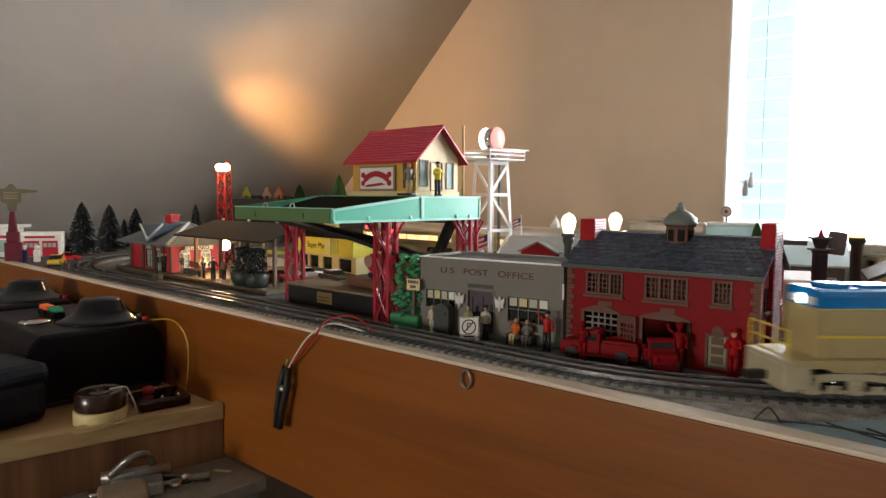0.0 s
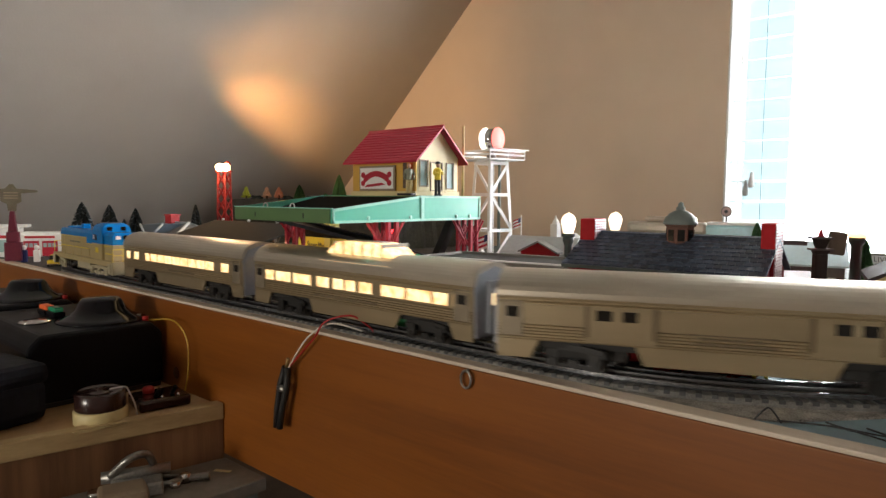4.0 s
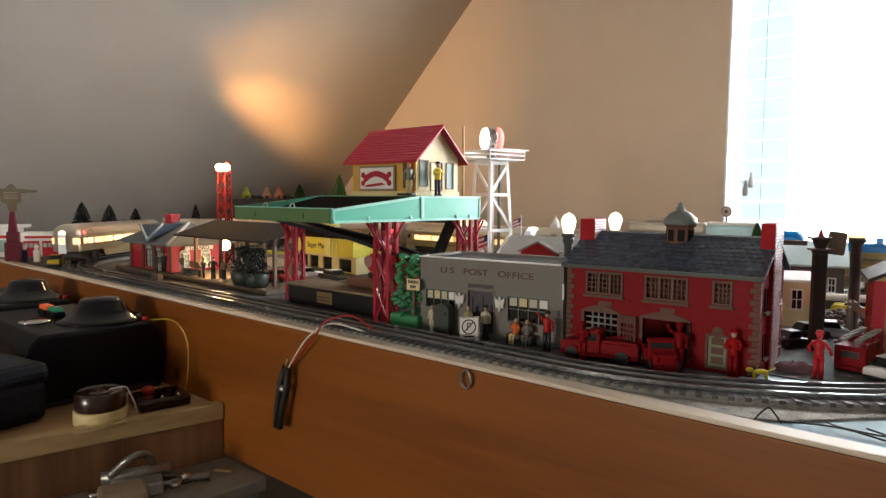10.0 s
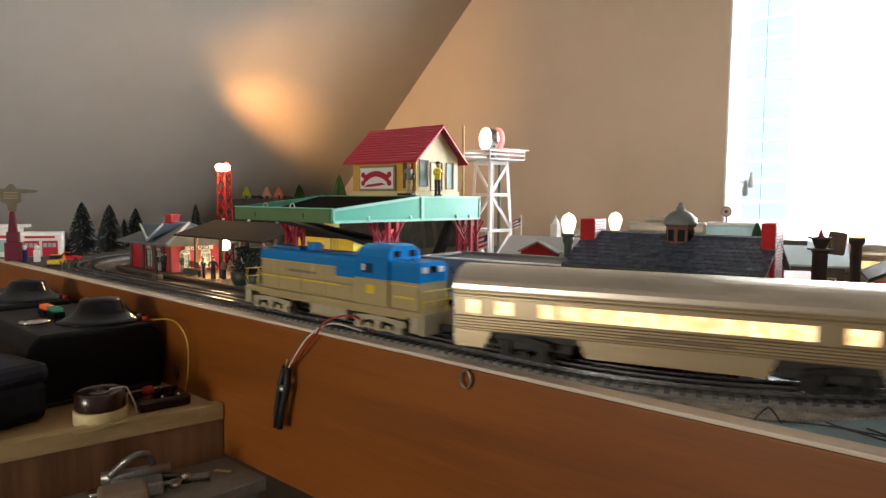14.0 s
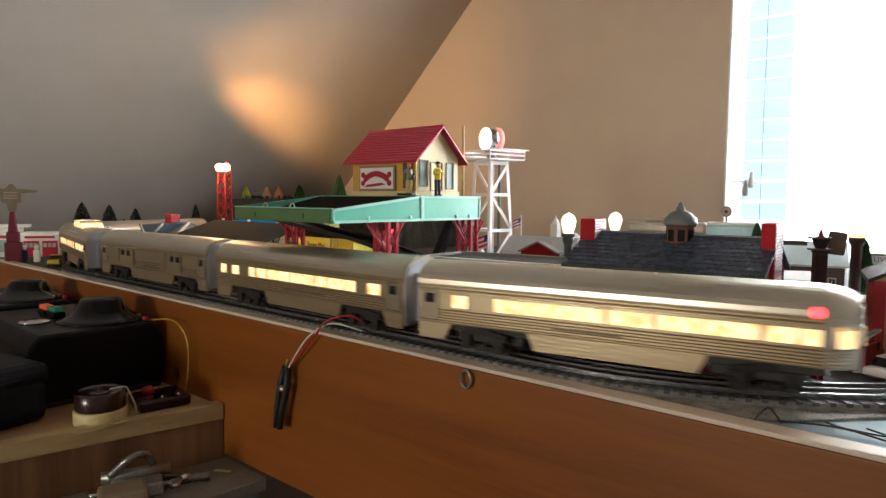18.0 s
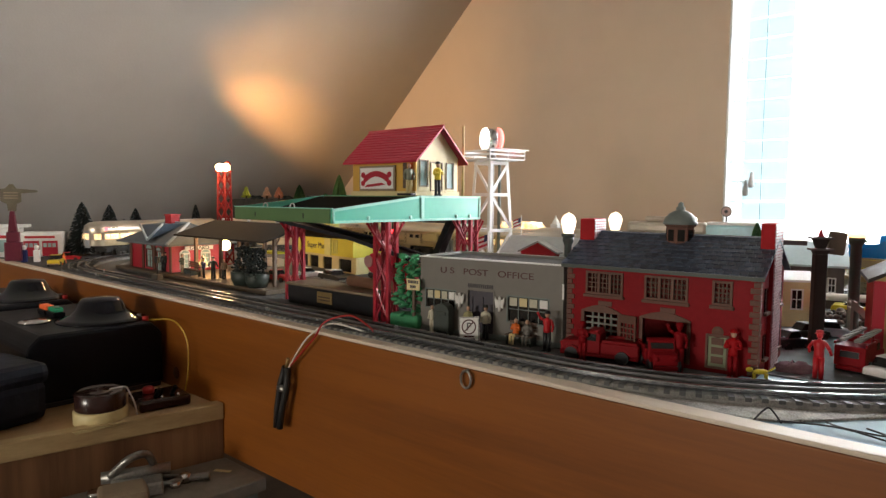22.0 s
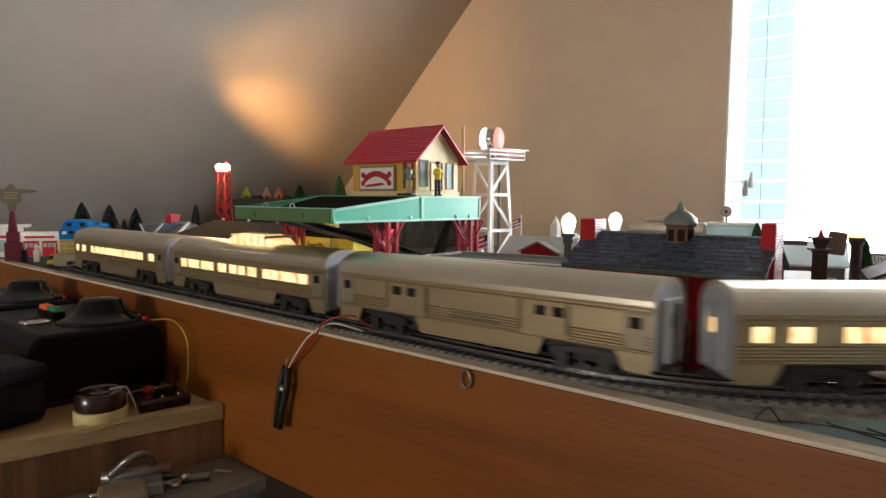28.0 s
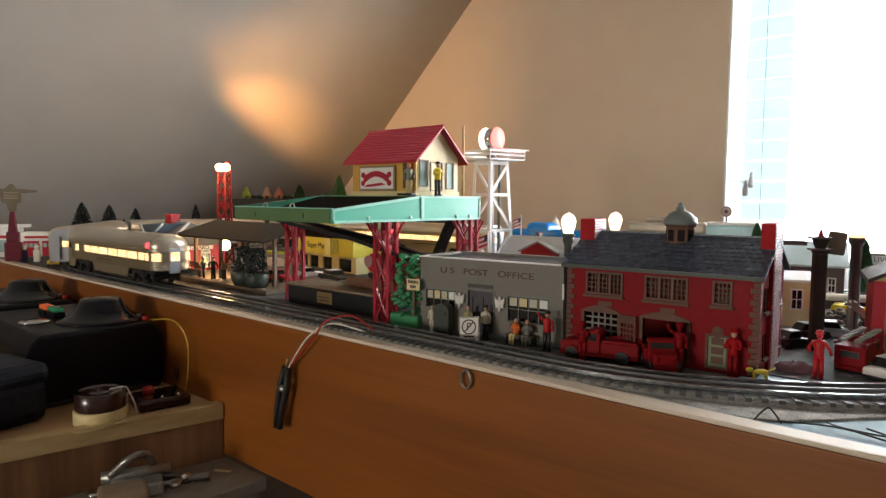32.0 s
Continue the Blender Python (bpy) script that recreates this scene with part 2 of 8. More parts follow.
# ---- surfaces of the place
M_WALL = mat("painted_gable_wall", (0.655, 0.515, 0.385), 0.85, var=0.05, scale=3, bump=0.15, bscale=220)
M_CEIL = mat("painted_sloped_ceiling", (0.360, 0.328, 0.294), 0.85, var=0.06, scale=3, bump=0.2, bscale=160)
M_FLOOR = mat("brown_carpet", (0.16, 0.12, 0.09), 0.95, var=0.25, scale=40, bump=0.6, bscale=500)
M_TABLE = mat("grey_table_paint", (0.13, 0.13, 0.125), 0.8, spec=0.12, var=0.22, scale=30, bump=0.3, bscale=500)
M_BALLAST = mat("grey_ballast", (0.22, 0.213, 0.20), 0.85, var=0.5, scale=300, bump=0.9, bscale=900)
M_PALEBLUE = mat("pale_table_board", (0.300, 0.420, 0.480), 0.6, spec=0.2, var=0.12, scale=20)
M_FASCIA = wood_mat("varnished_fascia", (0.150, 0.043, 0.0055), (0.275, 0.086, 0.0105), 0.36, 0, 7.0, 0.35)
M_LIP = wood_mat("pale_bare_edge", (0.58, 0.46, 0.35), (0.76, 0.66, 0.54), 0.55, 0, 9.0)
M_SHELF = wood_mat("shelf_pine", (0.30, 0.17, 0.07), (0.47, 0.29, 0.14), 0.5, 1, 8.0)
M_EDGE = wood_mat("pale_worn_shelf_edge", (0.30, 0.20, 0.085), (0.52, 0.38, 0.19), 0.55, 1, 8.0)
M_PANEL = wood_mat("wood_panelling", (0.115, 0.050, 0.022), (0.26, 0.125, 0.055), 0.5, 2, 9.0)
M_TIE = mat("dark_tie_plastic", (0.062, 0.064, 0.066), 0.6, var=0.3, scale=200, island=0.3)
M_RAIL = mat("steel_rail", (0.40, 0.41, 0.43), 0.24, 0.9, var=0.2, scale=120)
M_CRAIL = mat("dark_centre_rail", (0.22, 0.22, 0.22), 0.4, 0.6, var=0.2, scale=120)
M_BLIND = mat("white_blind_slat", (0.86, 0.88, 0.87), 0.5, var=0.03)
bn = M_BLIND.node_tree.nodes
trans, mix = bn.new("ShaderNodeBsdfTranslucent"), bn.new("ShaderNodeMixShader")
trans.inputs["Color"].default_value = (0.85, 0.90, 0.92, 1)
mix.inputs["Fac"].default_value = 0.6
for a, b in ((bn["Principled BSDF"].outputs[0], mix.inputs[1]), (trans.outputs[0], mix.inputs[2]), (mix.outputs[0], bn["Material Output"].inputs["Surface"])):
    M_BLIND.node_tree.links.new(a, b)
M_WHITE = mat("white_paint", (0.78, 0.77, 0.74), 0.5, var=0.05, scale=40)
M_BLACK = mat("black_plastic", (0.018, 0.018, 0.02), 0.35, var=0.2)
M_GLASS = glass_mat("window_glass")

# ---- room
def structure(name, bm, material, label=""):
    return tagged(new(name, mesh_of(name, bm, material)), label, kind="structure")


RY0 = -4.4
RIDGE_X = -0.55
ridge_z = SLOPE_Z0 + SLOPE_K * (RIDGE_X - SLOPE_X0)


def slope_z(x):
    return SLOPE_Z0 + SLOPE_K * (x - SLOPE_X0)


knee_x = SLOPE_X0 + (-0.35 - SLOPE_Z0) / SLOPE_K
right_x = RIDGE_X + (RIDGE_X - knee_x)


def build_room():
    structure("floor", bm_box(knee_x - 0.2, right_x + 0.2, RY0 - 0.1, GABLE_Y + 0.3, FLOOR_Z - 0.1, FLOOR_Z), M_FLOOR, "brown carpeted attic floor")
    # gable wall around the window
    bm = bmesh.new()
    y0, y1 = GABLE_Y, GABLE_Y + 0.15
    bm_prism([(knee_x - 0.1, FLOOR_Z), (WIN_X0, FLOOR_Z), (WIN_X0, slope_z(WIN_X0) + 0.1), (knee_x - 0.1, -0.25)], y0, y1, "y", into=bm)
    wtop = min(slope_z(WIN_X0), 4)
    bm_prism([(WIN_X1, FLOOR_Z), (right_x + 0.1, FLOOR_Z), (right_x + 0.1, -0.25), (WIN_X1, ridge_z)], y0, y1, "y", into=bm)
    bm_prism([(WIN_X0, WIN_Z1), (WIN_X1, WIN_Z1), (WIN_X1, ridge_z), (RIDGE_X, ridge_z + 0.1), (WIN_X0, wtop + 0.1)], y0, y1, "y", into=bm)
    bm_box(WIN_X0, WIN_X1, y0, y1, FLOOR_Z, WIN_Z0, into=bm)
    structure("wall_gable", bm, M_WALL, "warm beige painted gable wall")
    # sloped ceilings on both sides of the ridge
    t = 0.1
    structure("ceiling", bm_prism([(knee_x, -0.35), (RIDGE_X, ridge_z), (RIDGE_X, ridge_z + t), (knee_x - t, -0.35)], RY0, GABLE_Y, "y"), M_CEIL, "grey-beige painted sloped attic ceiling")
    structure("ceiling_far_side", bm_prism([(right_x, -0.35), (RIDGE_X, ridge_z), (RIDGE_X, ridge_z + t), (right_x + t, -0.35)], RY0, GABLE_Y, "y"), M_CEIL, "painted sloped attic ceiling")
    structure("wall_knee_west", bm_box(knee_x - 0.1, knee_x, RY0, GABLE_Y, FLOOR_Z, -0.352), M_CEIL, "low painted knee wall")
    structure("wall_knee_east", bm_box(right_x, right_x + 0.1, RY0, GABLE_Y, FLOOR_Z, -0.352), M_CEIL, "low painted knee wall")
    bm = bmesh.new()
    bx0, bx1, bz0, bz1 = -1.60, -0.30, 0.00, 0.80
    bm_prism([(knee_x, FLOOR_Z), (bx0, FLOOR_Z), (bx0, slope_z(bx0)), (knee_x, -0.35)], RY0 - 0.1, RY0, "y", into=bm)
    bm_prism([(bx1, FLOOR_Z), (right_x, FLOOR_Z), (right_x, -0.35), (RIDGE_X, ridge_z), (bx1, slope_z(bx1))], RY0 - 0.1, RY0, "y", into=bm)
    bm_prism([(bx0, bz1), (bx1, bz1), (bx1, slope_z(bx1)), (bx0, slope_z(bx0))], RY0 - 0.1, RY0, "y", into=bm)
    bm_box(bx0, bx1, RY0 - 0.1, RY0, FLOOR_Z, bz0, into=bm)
    structure("wall_back", bm, M_WALL, "painted attic wall with an added opening for light")
    # unseen window, added to house the light from behind
    w = thing("added_back_window", "unseen back window, added to bring light from behind", "window", kind="structure")
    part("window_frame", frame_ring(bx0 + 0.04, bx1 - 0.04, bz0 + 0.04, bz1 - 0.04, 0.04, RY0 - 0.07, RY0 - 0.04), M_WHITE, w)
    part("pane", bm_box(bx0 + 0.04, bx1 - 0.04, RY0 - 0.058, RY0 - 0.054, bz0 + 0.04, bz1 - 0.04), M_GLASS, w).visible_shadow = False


def build_window():
    w = thing("window_1", "bright window with white frame and glass", "window", kind="structure")
    y = GABLE_Y + 0.09
    bm = bmesh.new()
    for x0, x1, z0, z1 in ((WIN_X0, WIN_X0 + 0.012, WIN_Z0, WIN_Z1), (WIN_X1 - 0.012, WIN_X1, WIN_Z0, WIN_Z1),
                           (WIN_X0 + 0.012, WIN_X1 - 0.012, WIN_Z0, WIN_Z0 + 0.03), (WIN_X0 + 0.012, WIN_X1 - 0.012, WIN_Z1 - 0.03, WIN_Z1)):
        bm_box(x0, x1, y, y + 0.04, z0, z1, into=bm)
    part("window_frame", bm, M_WHITE, w, "white painted window frame")
    part("pane", bm_box(WIN_X0 + 0.012, WIN_X1 - 0.012, y + 0.015, y + 0.019, WIN_Z0 + 0.03, WIN_Z1 - 0.03), M_GLASS, w).visible_shadow = False
    for x in (WIN_X0 + 0.0005, WIN_X1 - 0.0055):
        part("reveal", bm_box(x, x + 0.005, GABLE_Y + 0.001, y - 0.0005, WIN_Z0, WIN_Z1), M_WHITE, w, "white painted reveal board")
    b = thing("venetian_blind", "white venetian blind lowered across the window, slats open", "blind")
    n = 44
    bm = bm_prism([(-0.025, 0.0), (0.0, 0.0035), (0.025, 0.0), (0.0, 0.0015)], WIN_X0 + 0.006, WIN_X1 - 0.006, "x")
    slat = None
    for i in range(n):
        z = WIN_Z1 - 0.05 - i * 0.0545
        if z < WIN_Z0 + 0.03:
            break
        m = pose(0, GABLE_Y + 0.05, z, 9, 0, 0)
        if slat is None:
            slat = part("slat", bm, M_BLIND, b)
            slat.matrix_basis = m
        else:
            again("slat", slat, b, m)
    cord = mat("blind_cord", (0.30, 0.34, 0.36), 0.8)
    for x in (WIN_X0 + 0.0815, WIN_X0 + 0.45, WIN_X1 - 0.15):
        part("cord", bm_box(x, x + 0.0018, GABLE_Y + 0.049, GABLE_Y + 0.051, WIN_Z0 + 0.05, WIN_Z1 - 0.04), cord, b)
    toggle = mat("grey_cord_tassel", (0.45, 0.44, 0.43), 0.5)
    for dx, z in ((0.056, 0.178), (0.070, 0.200)):
        t = part("tassel", bm_lathe([(0.0, z), (0.007, z + 0.001), (0.0085, z + 0.010), (0.0055, z + 0.030), (0.003, z + 0.043), (0, z + 0.044)], 10, WIN_X0 + dx, GABLE_Y + 0.008), toggle, b, "grey plastic cord tassel")
    structure("backdrop", bm_prism([(WIN_X0 - 3, -2), (WIN_X1 + 3, -2), (WIN_X1 + 3, 4), (WIN_X0 - 3, 4)], GABLE_Y + 3.5, GABLE_Y + 3.55, "y"),
              glow_mat("bright_overcast_outdoors", (0.66, 0.92, 0.96), 0.95), "bright hazy daylight outside")


TX0, TX1, TY0, TY1 = -2.42, 0.75, 0.487, 1.865


def build_table():
    structure("train_table", bm_box(TX0, TX1, TY0 + 0.019, TY1, -0.02, 0.0), M_TABLE, "grey painted plywood top of a model railway table")
    f = thing("table_fascia", "varnished pine board along the table's front edge", "board", kind="structure")
    part("board", bm_box(TX0, TX1, TY0, TY0 + 0.018, -0.205, 0.0, 0.0012), M_FASCIA, f, "orange-brown varnished board")
    part("edge", bm_box(TX0, TX1, TY0 - 0.001, TY0 + 0.0185, 0.0005, 0.0045, 0.001), M_LIP, f, "pale worn wooden top edge")
    part("table_frame", bm_box(TX0, TX1, TY0 + 0.06, TY1, -0.12, -0.021), M_PANEL, f)
    for x in (-2.4, -0.62, 0.6):
        part("leg", bm_box(x, x + 0.09, TY0 + 0.1, TY0 + 0.19, FLOOR_Z, -0.121), M_PANEL, f)


# ---- the loop of track
START_X = -0.516
R_FRONT, R_REAR, SIN45 = 0.38, 0.25, math.sqrt(0.5)
DIAG = (2 * RADIUS - R_FRONT * (1 - SIN45) - R_REAR * (1 + SIN45)) / SIN45
XB = XR + R_FRONT * SIN45 + DIAG * SIN45 - R_REAR * SIN45
LEGS = [(START_X - XL, 0), (math.pi * RADIUS, RADIUS), (XB - XL, 0), (0.75 * math.pi * R_REAR, R_REAR), (DIAG, 0), (0.25 * math.pi * R_FRONT, R_FRONT), (XR - START_X, 0)]
LOOP = sum(l for l, r in LEGS)


def loop(s):
    """Place and heading on the track loop, s metres from START_X, running towards -x."""
    s %= LOOP
    x, y, h = START_X, TRACK_Y, math.pi
    for length, r in LEGS:
        d = min(s, length)
        if r:
            th = d / r
            # the way always bends to the right
            x, y = x + r * (math.sin(h) - math.sin(h - th)), y - r * (math.cos(h) - math.cos(h - th))
            h -= th
        else:
            x, y = x + d * math.cos(h), y + d * math.sin(h)
        s -= d
        if s <= 1e-9:
            break
    return x, y, h


def sweep(section, n, closed=True):
    """Sweep a section of (across, up) along the loop."""
    bm = bmesh.new()
    rings = []
    for i in range(n):
        x, y, h = loop(LOOP * i / n)
        nx, ny = math.sin(h), -math.cos(h)   # to the right of the way
        rings.append([bm.verts.new((x + nx * a, y + ny * a, z)) for a, z in section])
    k = len(section)
    for i in range(n):
        p, q = rings[i], rings[(i + 1) % n]
        for j in range(k):
            bm.faces.new((p[j], p[(j + 1) % k], q[(j + 1) % k], q[j]))
    bmesh.ops.recalc_face_normals(bm, faces=bm.faces[:])
    return bm


def build_track():
    tr = thing("track_loop", "three-rail toy train track loop on dark ties", "track", kind="structure")
    part("roadbed", sweep([(-0.0315, 0.0005), (0.0315, 0.0005), (0.0290, 0.0076), (-0.0290, 0.0076)], 260), M_BALLAST, tr, "grey ballast roadbed")
    for a, m, nm in ((-0.0165, M_RAIL, "rail"), (0.0165, M_RAIL, "rail"), (0.0, M_CRAIL, "centre_rail")):
        sec = [(a - 0.0022, 0.0086), (a + 0.0022, 0.0086), (a + 0.0007, 0.0093), (a + 0.0007, 0.0103), (a + 0.0014, 0.0108), (a + 0.0014, 0.0125), (a - 0.0014, 0.0125), (a - 0.0014, 0.0108), (a - 0.0007, 0.0103), (a - 0.0007, 0.0093)]
        part(nm, sweep(sec, 260), m, tr)
    n = int(LOOP / 0.0114)
    rest = bmesh.new()
    tie = None
    for i in range(n):
        x, y, h = loop(LOOP * i / n)
        m = pose(x, y, 0.0, 0, 0, math.degrees(h))
        if y < 0.74 and x > -1.75:
            if tie is None:
                tie = part("tie", bm_box(-0.0024, 0.0024, -0.0300, 0.0300, 0.0055, 0.0087), M_TIE, tr)
                tie.matrix_basis = m
            else:
                again("tie", tie, tr, m)
        else:
            b2 = bm_box(-0.0024, 0.0024, -0.0300, 0.0300, 0.0055, 0.0087)
            b2.transform(m)
            tmp = bpy.data.meshes.new("t")
            b2.to_mesh(tmp)
            b2.free()
            rest.from_mesh(tmp)
            bpy.data.meshes.remove(tmp)
    tagged(part("ties", rest, M_TIE, tr), kind="stuff")


build_room()
build_window()
build_table()
build_track()

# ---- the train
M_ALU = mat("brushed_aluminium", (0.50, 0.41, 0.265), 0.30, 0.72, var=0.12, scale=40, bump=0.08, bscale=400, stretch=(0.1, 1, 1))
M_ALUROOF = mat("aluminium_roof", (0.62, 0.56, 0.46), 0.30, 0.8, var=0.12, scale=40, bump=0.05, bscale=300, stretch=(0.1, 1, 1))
M_ALUDULL = mat("dull_aluminium_end", (0.42, 0.44, 0.48), 0.45, 0.5, var=0.12)
M_ALUDOOR = mat("dull_grey_door", (0.30, 0.25, 0.18), 0.45, 0.5, var=0.12, scale=40)
M_NAME = mat("brown_nameboard", (0.20, 0.15, 0.09), 0.5, 0.2, var=0.15)
M_TRUCK = mat("black_truck_casting", (0.022, 0.021, 0.02), 0.5, 0.2, var=0.25, scale=120)
M_WHEEL = mat("blackened_wheel", (0.10, 0.095, 0.09), 0.3, 0.8)
M_UNDER = mat("dark_underframe", (0.020, 0.019, 0.018), 0.6)
M_COALBIN = mat("coal_black_bin", (0.007, 0.007, 0.006), 0.9, spec=0.05)
M_REDGLOW = glow_mat("red_marker_lens", (1.0, 0.03, 0.04), 7, (0.5, 0.02, 0.03))
M_WHITEGLOW = glow_mat("white_lens", (1.0, 0.93, 0.8), 6)
M_BEIGEINK = mat("faded_dark_lettering", (0.17, 0.16, 0.13), 0.6)
M_CABGLASS = mat("blue_tinted_glass", (0.006, 0.045, 0.12), 0.15)
M_DARKWIN = mat("dark_window", (0.012, 0.011, 0.010), 0.15)
M_BLUE = mat("blue_loco_paint", (0.003, 0.185, 0.52), 0.22, var=0.08, scale=30)
M_BEIGE = mat("grey_beige_loco_paint", (0.42, 0.335, 0.165), 0.40, var=0.08, scale=30)
M_BEIGE2 = mat("pale_grey_loco_trucks", (0.42, 0.375, 0.255), 0.55, var=0.15, scale=80)
M_YEL = mat("yellow_stripe", (0.75, 0.58, 0.04), 0.45, var=0.05)


def lit_window_mat():
    """Warm lamp light behind a frosted pane, uneven where seats and shades stand."""
    m = bpy.data.materials.new("lit_coach_pane")
    m.use_nodes = True
    n, l = m.node_tree.nodes, m.node_tree.links
    b = n["Principled BSDF"]
    tc, ns, r = n.new("ShaderNodeTexCoord"), n.new("ShaderNodeTexNoise"), n.new("ShaderNodeValToRGB")
    ns.inputs["Scale"].default_value, ns.inputs["Detail"].default_value = 130, 2
    l.new(tc.outputs["Object"], ns.inputs["Vector"])
    l.new(ns.outputs["Fac"], r.inputs["Fac"])
    r.color_ramp.elements[0].position, r.color_ramp.elements[1].position = 0.34, 0.6
    r.color_ramp.elements[0].color, r.color_ramp.elements[1].color = (0.80, 0.34, 0.08, 1), (1.0, 0.74, 0.38, 1)
    l.new(r.outputs["Color"], b.inputs["Emission Color"])
    b.inputs["Emission Strength"].default_value = 1.5
    b.inputs["Base Color"].default_value = (0.8, 0.7, 0.5, 1)
    b.inputs["Roughness"].default_value = 0.2
    return m


M_LIT = lit_window_mat()
HALF_W = 0.033


def coach_section(ridges=True):
    """Half-round roof over fluted sides: (across, up) from the bottom round to the bottom."""
    side = [(HALF_W - 0.001, 0.0265)]
    z = 0.0275
    if ridges:
        while z < 0.0400:
            side += [(HALF_W - 0.0018, z), (HALF_W + 0.0002, z + 0.0006), (HALF_W + 0.0002, z + 0.0015), (HALF_W - 0.0018, z + 0.0021)]
            z += 0.0027
    side += [(HALF_W - 0.0006, 0.0410), (HALF_W - 0.0006, 0.0585)]
    if ridges:
        for z in (0.0590, 0.0622):
            side += [(HALF_W + 0.0006, z), (HALF_W + 0.0006, z + 0.0014), (HALF_W - 0.0008, z + 0.0018)]
    roof = []
    for i in range(0, 9):
        a = math.radians(90 * i / 8)
        roof.append(((HALF_W - 0.0006) * math.cos(a) ** 0.85 if i < 8 else 0.0, 0.0660 + 0.0210 * math.sin(a)))
    half = side + roof
    return half + [(-y, z) for y, z in reversed(half[:-1])]


def skirt(x0, x1, dx0, dx1, parent):
    pts = [(x0, 0.0268), (x1, 0.0268), (x1 - dx1, 0.0105), (x0 + dx0, 0.0105)]
    for s in (-1, 1):
        part("skirt", bm_prism(pts, s * (HALF_W - 0.0030), s * (HALF_W - 0.0008), "y"), M_ALU, parent)


TRUCKS = []


def truck(parent, x, wheel_r, base, frame_mat, w=0.026, n_axle=2, side_h=(0.006, 0.017)):
    """A truck with side frames, bolster, axle boxes and its wheels."""
    bm = bmesh.new()
    lo, hi = side_h
    for s in (-1, 1):
        y = s * w
        e = base / 2
        bm_prism([(-e - 0.010, hi - 0.008), (-e - 0.006, hi - 0.009), (-0.012, hi - 0.0055), (0.012, hi - 0.0055), (e + 0.006, hi - 0.009), (e + 0.010, hi - 0.008), (e + 0.008, hi - 0.002), (0.010, hi), (-0.010, hi), (-e - 0.008, hi - 0.002)], y - 0.0016, y + 0.0016, "y", into=bm)
        bm_box(-e, e, y - 0.0010, y + 0.0010, lo, lo + 0.0022, into=bm)
        for k in range(n_axle):
            ax = -e + base * k / (n_axle - 1)
            bm_box(ax - 0.0055, ax + 0.0055, y - 0.003 if s < 0 else y - 0.001, y + 0.001 if s < 0 else y + 0.003, lo - 0.0005, hi - 0.005, into=bm)
        for k in range(n_axle - 1):
            ax = -e + base * (k + 0.5) / (n_axle - 1)
            bm_box(ax - 0.0045, ax + 0.0045, y - 0.0022 if s < 0 else y, y if s < 0 else y + 0.0022, lo + 0.0015, lo + 0.0065, into=bm)
    bm_box(-0.006, 0.006, -w, w, side_h[1] - 0.006, side_h[1] + 0.006, into=bm)
    tr = part("truck", bm, frame_mat, parent)
    tr.matrix_basis = pose(x, 0, 0)
    wheel = None
    for k in range(n_axle):
        ax = -base / 2 + base * k / (n_axle - 1)
        for s in (-1, 1):
            if wheel is None:
                b2 = bm_rod((0, -0.0022, 0), (0, 0.0022, 0), wheel_r, 16)
                bm_rod((0, 0.0022, 0), (0, 0.003, 0), wheel_r * 0.35, 8, into=b2)
                wheel = part("wheel", b2, M_WHEEL, tr)
                wheel.matrix_basis = pose(ax, s * 0.0165, wheel_r)
            else:
                again("wheel", wheel, tr, pose(ax, s * 0.0165, wheel_r))
    cap = None
    for k in range(n_axle):
        for s in (-1, 1):
            m = pose(-base / 2 + base * k / (n_axle - 1), s * (w + 0.003), lo + 0.0045)
            if cap is None:
                cap = part("journal_cap", bm_rod((0, -0.0012, 0), (0, 0.0012, 0), 0.0033, 10), frame_mat, tr)
                cap.matrix_basis = m
            else:
                again("journal_cap", cap, tr, m)
    TRUCKS.append((parent, tr, x))
    return tr


def coach_window(parent, x0, x1, z0, z1, lit=True, both=True):
    for s in ((-1, 1) if both else (1,)):
        y = s * (HALF_W - 0.0007)
        bm = bmesh.new()
        t = 0.0009
        for a, b_, c, d in ((x0 - t, x1 + t, z0 - t, z0), (x0 - t, x1 + t, z1, z1 + t), (x0 - t, x0, z0, z1), (x1, x1 + t, z0, z1)):
            bm_box(a, b_, min(y, y + s * 0.0011), max(y, y + s * 0.0011), c, d, into=bm)
        w = part("window", bm, M_ALU, parent)
        part("pane", bm_box(x0, x1, min(y, y + s * 0.0005), max(y, y + s * 0.0005), z0, z1), M_LIT if lit else M_DARKWIN, w, "warmly lit window pane" if lit else "")


def nameboard(parent, x0, x1, z0, z1):
    for s in (-1, 1):
        y = s * (HALF_W - 0.0004)
        part("nameboard", bm_box(x0, x1, min(y, y + s * 0.0008), max(y, y + s * 0.0008), z0, z1), M_NAME, parent, "dull brown lettering bar")


